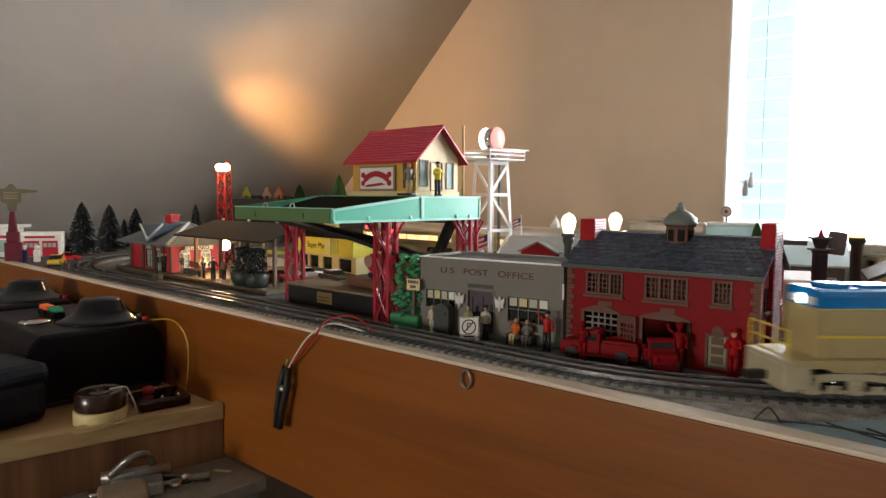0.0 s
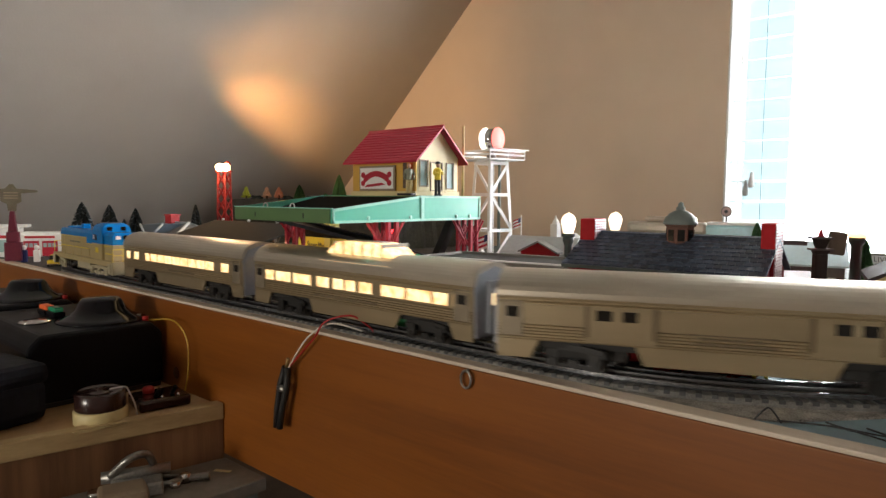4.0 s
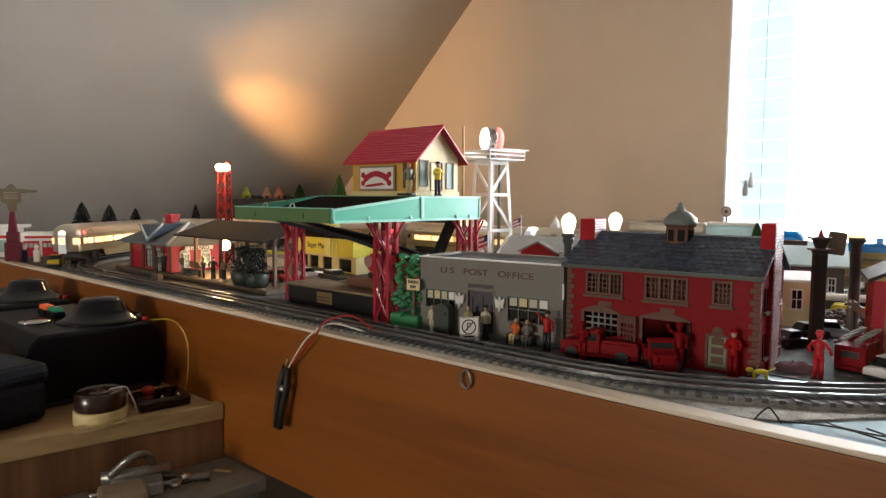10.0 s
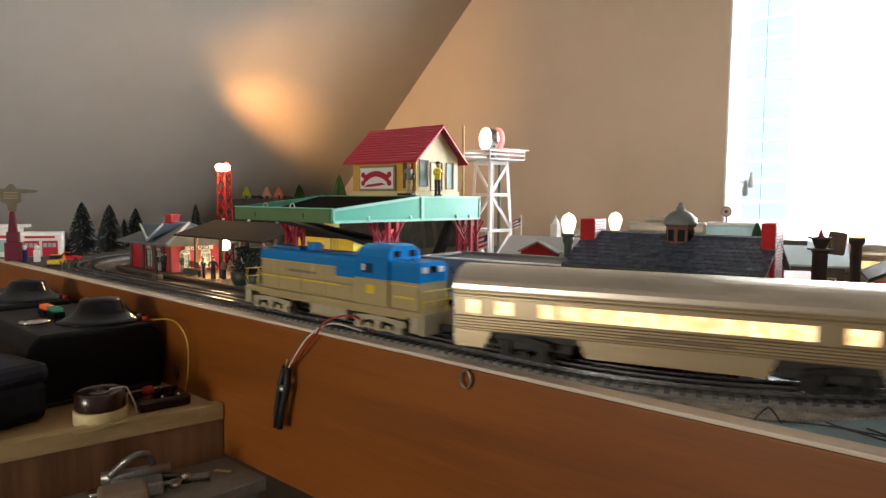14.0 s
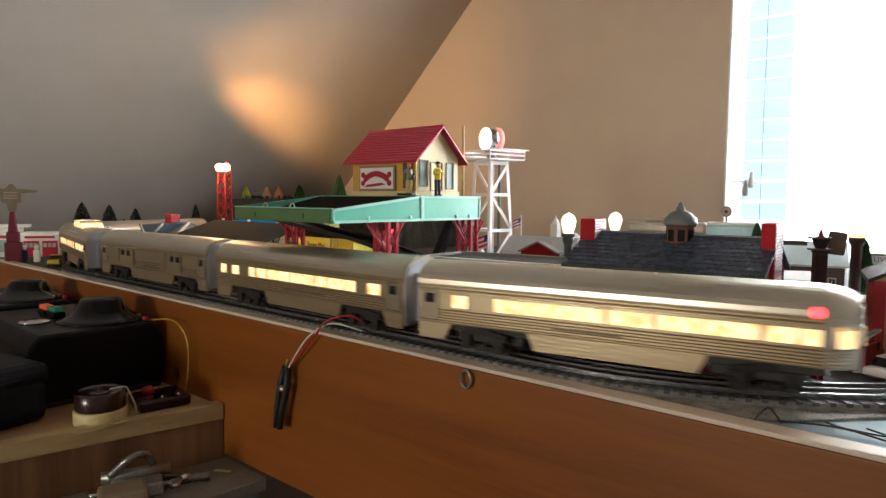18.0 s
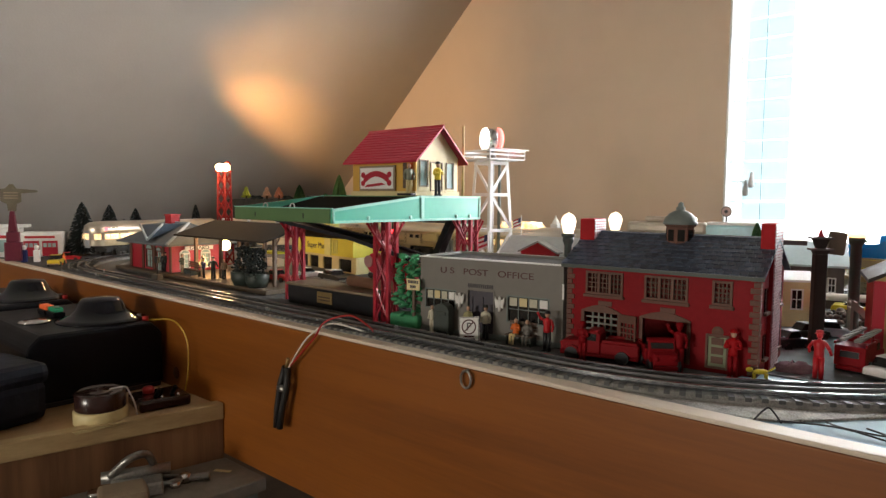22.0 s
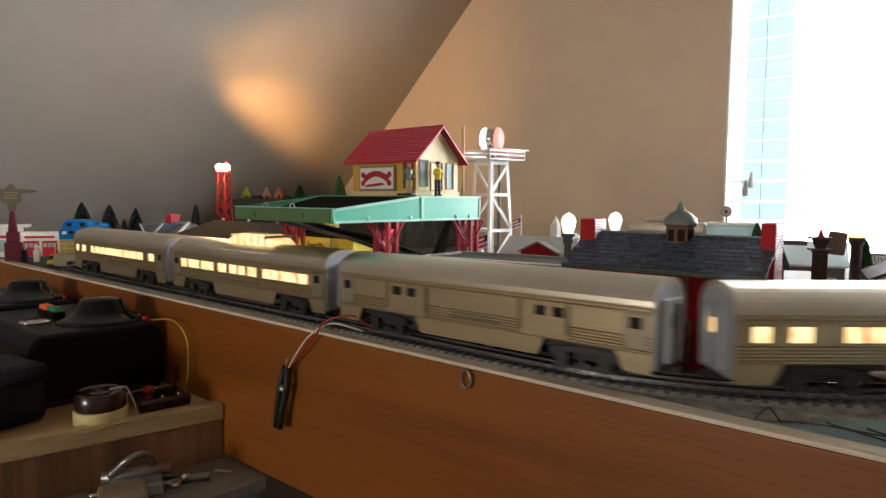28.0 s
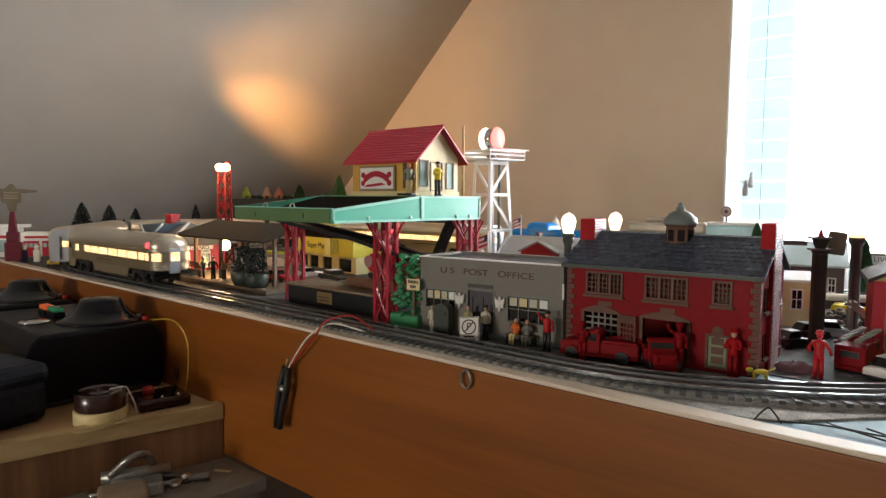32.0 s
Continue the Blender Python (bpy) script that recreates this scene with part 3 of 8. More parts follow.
def coach_end(parent, x, s, lit=True):
    """End bulkhead with hood, corridor diaphragm, door and steps; s is +1 for the leading end."""
    bm = bm_prism([(-0.029, 0.014), (0.029, 0.014), (0.0315, 0.062), (0.024, 0.077), (0.0, 0.084), (-0.024, 0.077), (-0.0315, 0.062)], min(x, x + s * 0.002), max(x, x + s * 0.002), "x")
    e = part("end_wall", bm, M_ALUDULL, parent, "dull blue-grey metal coach end")
    b2 = bmesh.new()
    for y0, y1, z0, z1 in ((-0.014, -0.010, 0.018, 0.066), (0.010, 0.014, 0.018, 0.066), (-0.014, 0.014, 0.066, 0.070)):
        bm_box(min(x + s * 0.002, x + s * 0.007), max(x + s * 0.002, x + s * 0.007), y0, y1, z0, z1, into=b2)
    part("diaphragm", b2, M_ALUDULL, e)
    part("end_door", bm_box(min(x + s * 0.002, x + s * 0.0026), max(x + s * 0.002, x + s * 0.0026), -0.0098, 0.0098, 0.018, 0.0655), M_ALUDULL, e)
    part("end_door_pane", bm_box(min(x + s * 0.0027, x + s * 0.0032), max(x + s * 0.0027, x + s * 0.0032), -0.0062, 0.0062, 0.0450, 0.0570), M_LIT if lit else M_DARKWIN, e)
    part("coupler", bm_box(min(x - s * 0.02, x + s * 0.012), max(x - s * 0.02, x + s * 0.012), -0.004, 0.004, 0.008, 0.014, 0.001), M_TRUCK, parent)


def make_coach(kind, label):
    L = 0.380
    cut = 0.020 if kind == "round" else 0.0   # where the rounded tail begins
    c = thing("passenger_coach", label, "train car", group="cars of the train")
    body = part("body", bm_prism(coach_section(), -L / 2 + cut, L / 2, "x"), M_ALU, c, "fluted brushed aluminium body")
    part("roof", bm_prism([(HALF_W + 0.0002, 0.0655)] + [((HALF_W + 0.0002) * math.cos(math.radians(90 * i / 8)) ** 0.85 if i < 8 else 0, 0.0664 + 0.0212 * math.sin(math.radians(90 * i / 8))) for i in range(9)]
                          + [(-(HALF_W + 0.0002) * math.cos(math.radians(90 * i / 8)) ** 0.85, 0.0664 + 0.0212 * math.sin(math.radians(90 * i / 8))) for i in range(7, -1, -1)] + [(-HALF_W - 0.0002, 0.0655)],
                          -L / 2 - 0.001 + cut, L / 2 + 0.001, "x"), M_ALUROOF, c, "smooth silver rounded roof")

    def X(f):   # fraction from the leading end
        return L / 2 - f * L
    Z0, Z1 = 0.0435, 0.0560
    if kind == "diner":
        for a, b_ in ((0.032, 0.070), (0.108, 0.156), (0.220, 0.262)):
            coach_window(c, X(b_), X(a), Z0, Z1)
        for k in range(8):
            a = 0.268 + k * 0.067
            coach_window(c, X(a + 0.0655), X(a + 0.0005), Z0, Z1)
        coach_window(c, X(0.910), X(0.855), Z0, Z1)
        nameboard(c, X(0.75), X(0.38), 0.0612, 0.0638)
        nameboard(c, X(0.65), X(0.43), 0.0322, 0.0348)
    elif kind == "dome":
        for a, b_ in ((0.072, 0.121), (0.131, 0.217), (0.231, 0.327), (0.358, 0.418), (0.439, 0.489), (0.497, 0.545), (0.561, 0.619), (0.657, 0.756), (0.763, 0.855), (0.862, 0.915), (0.934, 0.975)):
            coach_window(c, X(b_), X(a), Z0, Z1)
        nameboard(c, X(0.64), X(0.34), 0.0322, 0.0345)
        d = part("dome", bm_prism([(X(0.357), 0.0835), (X(0.397), 0.0960), (X(0.437), 0.0995), (X(0.587), 0.0995), (X(0.627), 0.0960), (X(0.677), 0.0835)], -0.021, 0.021, "y", 0.004), M_LIT, c, "glowing glass vista dome")
        for f in (0.407, 0.452, 0.497, 0.542, 0.587, 0.627):
            part("rib", bm_box(X(f) - 0.0008, X(f) + 0.0008, -0.0214, 0.0214, 0.084, 0.0990), M_ALUROOF, d)
        part("dome_cap", bm_box(X(0.592), X(0.432), -0.008, 0.008, 0.0990, 0.1006, 0.0005), M_ALUROOF, d)
        for s in (-1, 1):
            part("light_strip", bm_box(X(0.685), X(0.36), min(s * 0.0285, s * 0.0300), max(s * 0.0285, s * 0.0300), 0.0742, 0.0762), M_LIT, d)
    elif kind == "baggage":
        for a, b_, ws in ((0.206, 0.36, ((0.229, 0.264), (0.287, 0.319))), (0.665, 0.801, ((0.71, 0.74), (0.758, 0.789)))):
            for s in (-1, 1):
                y = s * (HALF_W - 0.0006)
                dr = part("baggage_door", bm_box(X(b_), X(a), min(y, y + s * 0.0011), max(y, y + s * 0.0011), 0.029, 0.0605, 0.0003), M_ALU, c, "sliding aluminium baggage door")
                part("door_post", bm_box(X(a) - 0.003, X(a) + 0.001, min(y, y + s * 0.0016), max(y, y + s * 0.0016), 0.033, 0.0600), M_NAME, dr)
                part("door_post", bm_box(X(b_) - 0.001, X(b_) + 0.003, min(y, y + s * 0.0016), max(y, y + s * 0.0016), 0.033, 0.0600), M_NAME, dr)
                for p, q in ws:
                    part("pane", bm_box(X(q), X(p), min(y, y + s * 0.0015), max(y, y + s * 0.0015), 0.0475, 0.0565), M_DARKWIN, dr)
        nameboard(c, X(0.608), X(0.423), 0.0400, 0.0412)
        nameboard(c, X(0.58), X(0.45), 0.0365, 0.0380)
        nameboard(c, X(0.608), X(0.44), 0.0325, 0.0345)
    if kind == "round":
        ws = ((0.102, 0.150), (0.225, 0.302), (0.306, 0.406), (0.410, 0.510), (0.518, 0.620), (0.628, 0.724), (0.729, 0.832), (0.843, 0.903), (0.908, 0.944))
        for a, b_ in ws:
            coach_window(c, X(b_), X(a), Z0, Z1)
        nameboard(c, X(0.55), X(0.38), 0.0330, 0.0350)
        # rounded tail: the section shrinks round a quarter ellipse
        bm = bmesh.new()
        sec = coach_section()
        rings = []
        for i in range(9):
            a = math.radians(90 * i / 8)
            sy, sx = math.cos(a) ** 0.75 if i < 8 else 0.30, math.sin(a)
            sy = max(sy, 0.30)
            drop = 0.014 * (1 - math.cos(a))
            rings.append([bm.verts.new((-L / 2 + cut - 0.024 * sx, y * sy, z if z < 0.060 else 0.060 + (z - 0.060) * (1 - drop / 0.027))) for y, z in sec])
        k = len(sec)
        for p, q in zip(rings, rings[1:]):
            for j in range(k):
                f = bm.faces.new((p[j], p[(j + 1) % k], q[(j + 1) % k], q[j]))
                f.smooth = True
        bm.faces.new(rings[-1])
        bmesh.ops.recalc_face_normals(bm, faces=bm.faces[:])
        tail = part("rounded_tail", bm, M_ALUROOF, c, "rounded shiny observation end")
        part("tail_door", bm_box(-L / 2 + cut - 0.0252, -L / 2 + cut - 0.022, -0.0095, 0.0095, 0.022, 0.064, 0.0006), M_ALUDULL, tail)
        part("tail_window", bm_box(-L / 2 + cut - 0.0259, -L / 2 + cut - 0.0250, -0.0072, 0.0072, 0.0430, 0.0575), M_LIT, tail)
        for s in (-1, 1):
            w = part("curved_window", bm_box(-0.0075, 0.0075, -0.0006, 0.0006, 0.0430, 0.0560), M_LIT, tail)
            w.matrix_basis = pose(-L / 2 + cut - 0.0150, s * 0.0275, 0, 0, 0, s * 43)
            part("marker_light", bm_rod((X(0.935), s * 0.0290, 0.0690), (X(0.935), s * 0.0338, 0.0690), 0.0044, 10), M_REDGLOW, c, "glowing red marker light")
            # silver knob added where the tail only shows a white reflection
            part("tail_knob", bm_rod((-L / 2 + cut - 0.018, s * 0.008, 0.0725), (-L / 2 + cut - 0.0225, s * 0.0085, 0.0722), 0.0034, 10), M_ALUROOF, tail, "small silver knob standing for a white glint")
    for a, b_, d0, d1 in ((0.0, 0.100, 0.0, 0.0), (0.315, 0.735, 0.008, 0.008), (0.916, 1.0 - cut / L, 0.0, 0.0))[:2 if kind == "round" else 3]:
        skirt(X(b_), X(a), d1 if b_ < 1 and a > 0 else 0.008 * (b_ < 1), d0 if a > 0 and b_ < 1 else 0.008 * (a > 0), c)
    part("underframe", bm_box(X(0.955), X(0.03), -0.026, 0.026, 0.020, 0.0262), M_UNDER, c)
    for f in (0.2035, 0.8275):
        part("truck_well", bm_box(X(f + 0.095), X(f - 0.095), -0.0235, 0.0235, 0.0095, 0.0199, 0.002), M_UNDER, c)
    for f in {"round": (0.008,), "diner": (0.936,)}.get(kind, (0.008, 0.936)):
        for s in (-1, 1):
            y = s * (HALF_W - 0.0006)
            dv = part("vestibule_door", bm_box(X(f + 0.054), X(f), min(y, y + s * 0.0012), max(y, y + s * 0.0012), 0.0300, 0.0618, 0.0003), M_ALUDOOR, c, "dull vestibule door")
            part("door_pane", bm_box(X(f + 0.042), X(f + 0.014), min(y, y + s * 0.0017), max(y, y + s * 0.0017), 0.0470, 0.0565), M_DARKWIN, dv)
    part("battery_box", bm_box(X(0.62), X(0.42), -0.022, 0.022, 0.010, 0.0198, 0.001), M_UNDER, c)
    for f in (0.2035, 0.8275):
        truck(c, X(f), 0.0072, 0.040, M_TRUCK, 0.0285, 2, (0.0035, 0.0235))
    coach_end(c, L / 2, 1, kind != "baggage")
    if kind != "round":
        coach_end(c, -L / 2, -1, kind != "baggage")
    return c


def make_loco():
    L = 0.347
    c = thing("diesel_locomotive", "blue and grey-beige toy diesel road switcher with yellow stripes", "locomotive")

    def X(f):
        return L / 2 - f * L
    part("sill", bm_box(X(0.975), X(0.035), -0.031, 0.031, 0.024, 0.0305, 0.0008), M_BEIGE, c)
    for s in (-1, 1):
        part("side_skirt", bm_prism([(X(0.93), 0.0242), (X(0.10), 0.0242), (X(0.12), 0.021), (X(0.91), 0.021)], s * 0.0295, s * 0.0310, "y"), M_BEIGE, c)
    HW = 0.0225

    def hood(nm, f0, f1, z0, z1, w, mt, lab="", rnd=0.004):
        return part(nm, bm_prism([(-w, z0), (w, z0), (w, z1 - rnd), (w - rnd * 0.4, z1 - rnd * 0.3), (w - rnd, z1), (-w + rnd, z1), (-w + rnd * 0.4, z1 - rnd * 0.3), (-w, z1 - rnd)], X(f1), X(f0), "x"), mt, c, lab)
    hood("long_hood", 0.096, 0.662, 0.0305, 0.0690, HW, M_BEIGE, "grey-beige hood side", 0.0001)
    hood("hood_top", 0.094, 0.662, 0.0692, 0.0840, HW + 0.0004, M_BLUE, "blue rounded hood top", 0.006)
    hood("blue_panel", 0.551, 0.662, 0.0575, 0.0691, HW + 0.0006, M_BLUE, "", 0.0001)
    hood("short_hood", 0.820, 0.945, 0.0305, 0.0600, HW, M_BEIGE, "", 0.0001)
    hood("short_hood_top", 0.820, 0.947, 0.0602, 0.0830, HW + 0.0004, M_BLUE, "blue rounded short hood", 0.006)
    cab = hood("cab", 0.662, 0.820, 0.0305, 0.0602, 0.0262, M_BEIGE, "cab side", 0.0001)
    bm = bmesh.new()
    prof = [(0.0268, 0.0604)] + [(0.0268 - 0.015 * (1 - math.cos(a * math.pi / 12)), 0.0860 + 0.0140 * math.sin(a * math.pi / 12)) for a in range(7)]
    prof = prof + [(-y, z) for y, z in reversed(prof)]
    rings = []
    for f, k in ((0.660, 0.80), (0.672, 0.92), (0.69, 0.985), (0.72, 1.0), (0.79, 1.0), (0.808, 0.985), (0.822, 0.94)):
        rings.append([bm.verts.new((X(f), y * (0.6 + 0.4 * k), 0.0604 + (z - 0.0604) * k)) for y, z in prof])
    for r0, r1 in zip(rings, rings[1:]):
        for i in range(len(prof)):
            j = (i + 1) % len(prof)
            bm.faces.new((r0[i], r0[j], r1[j], r1[i]))
    bm.faces.new(rings[0])
    bm.faces.new(list(reversed(rings[-1])))
    bmesh.ops.recalc_face_normals(bm, faces=bm.faces)
    part("cab_top", bm, M_BLUE, c, "blue cab with rounded roof")
    for y in (-0.0125, 0.0125):
        part("end_window", bm_box(X(0.8245), X(0.8215), y - 0.0045, y + 0.0045, 0.0853, 0.0925), M_DARKWIN, cab)
    for s in (-1, 1):
        y = s * 0.0266
        win = part("cab_window", bm_box(X(0.752), X(0.700), min(y, y + s * 0.0008), max(y, y + s * 0.0008), 0.0665, 0.0775, 0.0003), M_CABGLASS, cab, "blue-tinted cab window")
        y = s * 0.0275
        # white panel added to stand for a pale spot at the window
        part("pale_panel", bm_box(X(0.716), X(0.703), min(y, y + s * 0.0006), max(y, y + s * 0.0006), 0.0690, 0.0765, 0.0002), M_WHITE, win, "small white panel added for a pale spot")
        for f0, f1, z in ((0.096, 0.575, 0.0462), (0.84, 0.93, 0.0420)):
            y = s * HW
            part("stripe", bm_box(X(f1), X(f0), min(y, y + s * 0.0008), max(y, y + s * 0.0008), z, z + 0.0021), M_YEL, c, "thin yellow stripe")
        y = s * HW
        part("stripe", bm_box(X(0.55), X(0.096), min(y, y + s * 0.0009), max(y, y + s * 0.0009), 0.0683, 0.0690), M_YEL, c)
        part("stripe", bm_box(X(0.945), X(0.55), min(y, y + s * 0.0009) - (0.0004 if s < 0 else 0), max(y, y + s * 0.0009), 0.0566, 0.0573), M_YEL, c)
        part("lettering_bar", bm_box(X(0.44), X(0.27), min(y, y + s * 0.0008), max(y, y + s * 0.0008), 0.0560, 0.0590), M_BEIGEINK, c, "faint dark lettering bar")
        y = s * 0.0262
        part("emblem", bm_box(X(0.76), X(0.72), min(y, y + s * 0.0006), max(y, y + s * 0.0006), 0.043, 0.053), M_YEL, cab)
        for i in range(9):
            f = 0.12 + i * 0.047
            y = s * HW
            part("hood_door", bm_box(X(f + 0.04), X(f), min(y, y + s * 0.0005), max(y, y + s * 0.0005), 0.049, 0.0665, 0.0002), M_BEIGE, c)
        # handrails and stanchions
        bm = bmesh.new()
        bm_rod((X(0.10), s * 0.0300, 0.050), (X(0.655), s * 0.0300, 0.050), 0.0005, 5, into=bm)
        for f in (0.10, 0.24, 0.38, 0.52, 0.655):
            bm_rod((X(f), s * 0.0300, 0.0305), (X(f), s * 0.0300, 0.050), 0.0005, 5, into=bm)
        part("handrail", bm, M_BEIGE, c)
    part("exhaust_stack", bm_box(X(0.366), X(0.325), -0.007, 0.007, 0.0835, 0.0935, 0.001), M_BLUE, c, "blue exhaust stack")
    part("roof_fan", bm_lathe([(0.0, 0.0838), (0.014, 0.0838), (0.015, 0.086), (0.012, 0.0872), (0.0, 0.0875)], 18, X(0.16), 0), M_BLUE, c)
    part("roof_grille", bm_box(X(0.30), X(0.21), -0.012, 0.012, 0.0838, 0.0862, 0.0006), M_BLUE, c)
    part("fuel_tank", bm_box(X(0.615), X(0.411), -0.026, 0.026, 0.006, 0.0238, 0.003), M_BEIGE2, c, "pale grey fuel tank")
    for s, f in ((1, 0.0), (-1, 1.0)):
        x = X(f)
        part("pilot", bm_box(min(x - s * 0.012, x - s * 0.004), max(x - s * 0.012, x - s * 0.004), -0.030, 0.030, 0.006, 0.0262, 0.0006), M_BEIGE2, c, "pale end pilot")
        part("platform", bm_box(min(x - s * 0.036, x - s * 0.004), max(x - s * 0.036, x - s * 0.004), -0.030, 0.030, 0.0264, 0.0295), M_BEIGE2, c)
        for t in (-1, 1):
            part("step", bm_box(min(x - s * 0.022, x - s * 0.008), max(x - s * 0.022, x - s * 0.008), t * 0.0305 if t > 0 else -0.0325, 0.0325 if t > 0 else -0.0305, 0.008, 0.026, 0.0005), M_BEIGE2, c)
        bm = bmesh.new()
        for y in (-0.028, -0.010, 0.010, 0.028):
            bm_rod((x - s * 0.006, y, 0.0295), (x - s * 0.006, y, 0.053), 0.0007, 5, into=bm)
        bm_rod((x - s * 0.006, -0.028, 0.053), (x - s * 0.006, 0.028, 0.053), 0.0007, 5, into=bm)
        bm_rod((x - s * 0.006, -0.028, 0.042), (x - s * 0.006, 0.028, 0.042), 0.0006, 5, into=bm)
        part("end_railing", bm, M_YEL, c, "yellow end railing")
        part("coupler", bm_box(min(x - s * 0.012, x + s * 0.013), max(x - s * 0.012, x + s * 0.013), -0.004, 0.004, 0.009, 0.016, 0.001), M_TRUCK, c)
        xe = X(0.094) if s > 0 else X(0.947)
        part("headlight", bm_rod((xe - s * 0.001, 0, 0.0745), (xe + s * 0.0025, 0, 0.0745), 0.004, 12), M_WHITEGLOW if s > 0 else M_DARKWIN, c, "lit headlight" if s > 0 else "unlit rear lamp")
        for t in (-0.013, 0.013):
            part("number_board", bm_box(min(xe, xe + s * 0.0014), max(xe, xe + s * 0.0014), t - 0.004, t + 0.004, 0.071, 0.077), M_WHITE, c)
    for f in (0.185, 0.785):
        truck(c, X(f), 0.0078, 0.066, M_BEIGE2, 0.0275, 3, (0.0035, 0.0195))
    return c


LOCO_L, COACH_L, GAP = 0.347, 0.380, 0.031
TRAIN = [(make_loco(), LOCO_L, 0.104)]
for kind, label in (("diner", "fluted silver aluminium diner coach with warmly lit windows"), ("dome", "silver aluminium coach with a glowing vista dome"),
                    ("baggage", "unlit silver aluminium baggage car with sliding doors"), ("diner", "fluted silver aluminium diner coach with warmly lit windows"),
                    ("round", "silver aluminium observation coach with rounded end and lit windows")):
    TRAIN.append((make_coach(kind, label), COACH_L, 0.122))

# lead or lag of the engine's nose against a steady 0.43 m/s
LAGS = [(0.0, -0.377), (1.0, -0.480), (2.0, -0.562), (3.0, -0.617), (6.0, -0.768), (7.0, -0.780), (8.0, -0.797), (9.3, -0.803), (10.5, -0.838), (13.0, -0.842), (14.0, -0.836), (17.0, -0.848), (18.0, -0.863), (19.0, -0.878), (20.0, -0.890), (24.0, -0.934), (25.0, -0.944), (28.0, -0.947), (29.0, -0.954), (30.0, -0.960), (31.0, -0.972), (32.0, -0.990)]


def head(t):
    for (a, b), (c, d) in zip(LAGS, LAGS[1:]):
        if t <= c:
            return 0.43 * t + b + (d - b) * (t - a) / (c - a)
    return 0.43 * t + LAGS[-1][1]


def train_motion():
    spots, off = {}, 0.0
    for ob, length, half in TRAIN:
        lead = 0.016 if ob is TRAIN[0][0] else 0.0   # the engine's longer drawbar
        spots[ob] = (off + length / 2 - lead, half)
        off += length + GAP
    rows = {ob: [] for ob in spots}
    turns = {tr: [] for _, tr, _ in TRUCKS}
    for k in range(161):
        t = k * 0.2
        for ob, (o, half) in spots.items():
            s = head(t) - o
            x0, y0, h0 = loop(s + half)
            x1, y1, h1 = loop(s - half)
            yaw = math.atan2(y0 - y1, x0 - x1)
            rows[ob].append((t, pose((x0 + x1) / 2, (y0 + y1) / 2, RAIL_Z, 0, 0, math.degrees(yaw))))
            for own, tr, x in TRUCKS:
                if own is ob:
                    h = h0 if x > 0 else h1
                    d = (h - yaw + math.pi) % (2 * math.pi) - math.pi
                    turns[tr].append((t, pose(x, 0, 0, 0, 0, math.degrees(d))))
    for ob, r in rows.items():
        walk(ob, r)
    for tr, r in turns.items():
        walk(tr, r)

# ---- the village: shared pieces
M_BRICKRED = mat("red_moulded_plastic", (0.235, 0.007, 0.011), 0.5, var=0.12, scale=60, bump=0.2, bscale=350, spec=0.1)
M_BRIGHTRED = mat("bright_red_plastic", (0.46, 0.012, 0.018), 0.38, var=0.06)
M_TRIM = mat("dull_brown_trim", (0.135, 0.060, 0.040), 0.65, var=0.25, scale=150)
M_TANSTONE = mat("tan_stone_plastic", (0.27, 0.20, 0.13), 0.6, var=0.15, scale=150)
M_SLATE = mat("blue_grey_slate", (0.046, 0.060, 0.092), 0.30, spec=0.5, var=0.25, scale=120, island=0.45)
M_GREYPL = mat("warm_grey_plastic", (0.205, 0.192, 0.172), 0.55, var=0.1, scale=30, spec=0.25)
M_DARKRED = mat("dark_red_letters", (0.075, 0.014, 0.014), 0.5)
M_INK = mat("dark_lettering", (0.06, 0.055, 0.06), 0.6)
M_TEAL = mat("teal_enamel", (0.10, 0.50, 0.36), 0.33, var=0.10, scale=20, coat=0.3)
M_TEALEDGE = mat("teal_enamel_worn_edge", (0.30, 0.66, 0.55), 0.4, var=0.12, scale=90)
M_OLIVE = mat("green_enamel_end", (0.098, 0.189, 0.077), 0.4, var=0.1, scale=20)
M_CRIMSON = mat("crimson_enamel", (0.40, 0.012, 0.03), 0.4, var=0.1, scale=60)
M_ROOFRED = mat("red_tin_roof", (0.46, 0.018, 0.045), 0.38, var=0.08, scale=25)
M_CREAM = mat("cream_yellow_tin", (0.66, 0.55, 0.28), 0.42, var=0.06, scale=40)
# house wall shade is put into this ochre, deeper than the cream gables
M_SHADEOCHRE = mat("ochre_yellow_with_shade", (0.62, 0.36, 0.06), 0.45, var=0.06, scale=40)
M_PANE = mat("pale_blue_pane", (0.34, 0.46, 0.44), 0.15, var=0.1)
M_BRASS = mat("brass_plate", (0.35, 0.24, 0.10), 0.4, 0.6)
M_LOG = wood_mat("brown_log", (0.10, 0.042, 0.022), (0.19, 0.085, 0.045), 0.7, 0, 40)
M_TANTOP = mat("tan_tray", (0.19, 0.14, 0.085), 0.6, var=0.12)
M_DULLPINK = mat("dull_pink_disc", (0.42, 0.22, 0.20), 0.5)
M_CHUTE = mat("blue_black_steel", (0.018, 0.021, 0.030), 0.35, 0.4, var=0.2)
M_STEELW = mat("white_tower_enamel", (0.74, 0.73, 0.72), 0.4, var=0.05)
M_FOLI = mat("dark_fir_foliage", (0.020, 0.028, 0.027), 0.85, var=0.3, scale=200, island=0.35)
M_FOLI2 = mat("green_tree_foliage", (0.05, 0.13, 0.04), 0.85, var=0.3, scale=200, island=0.35)
M_SNOW = mat("frosted_tips", (0.26, 0.27, 0.28), 0.8)
M_TRUNK = mat("brown_trunk", (0.09, 0.055, 0.03), 0.8, var=0.2)
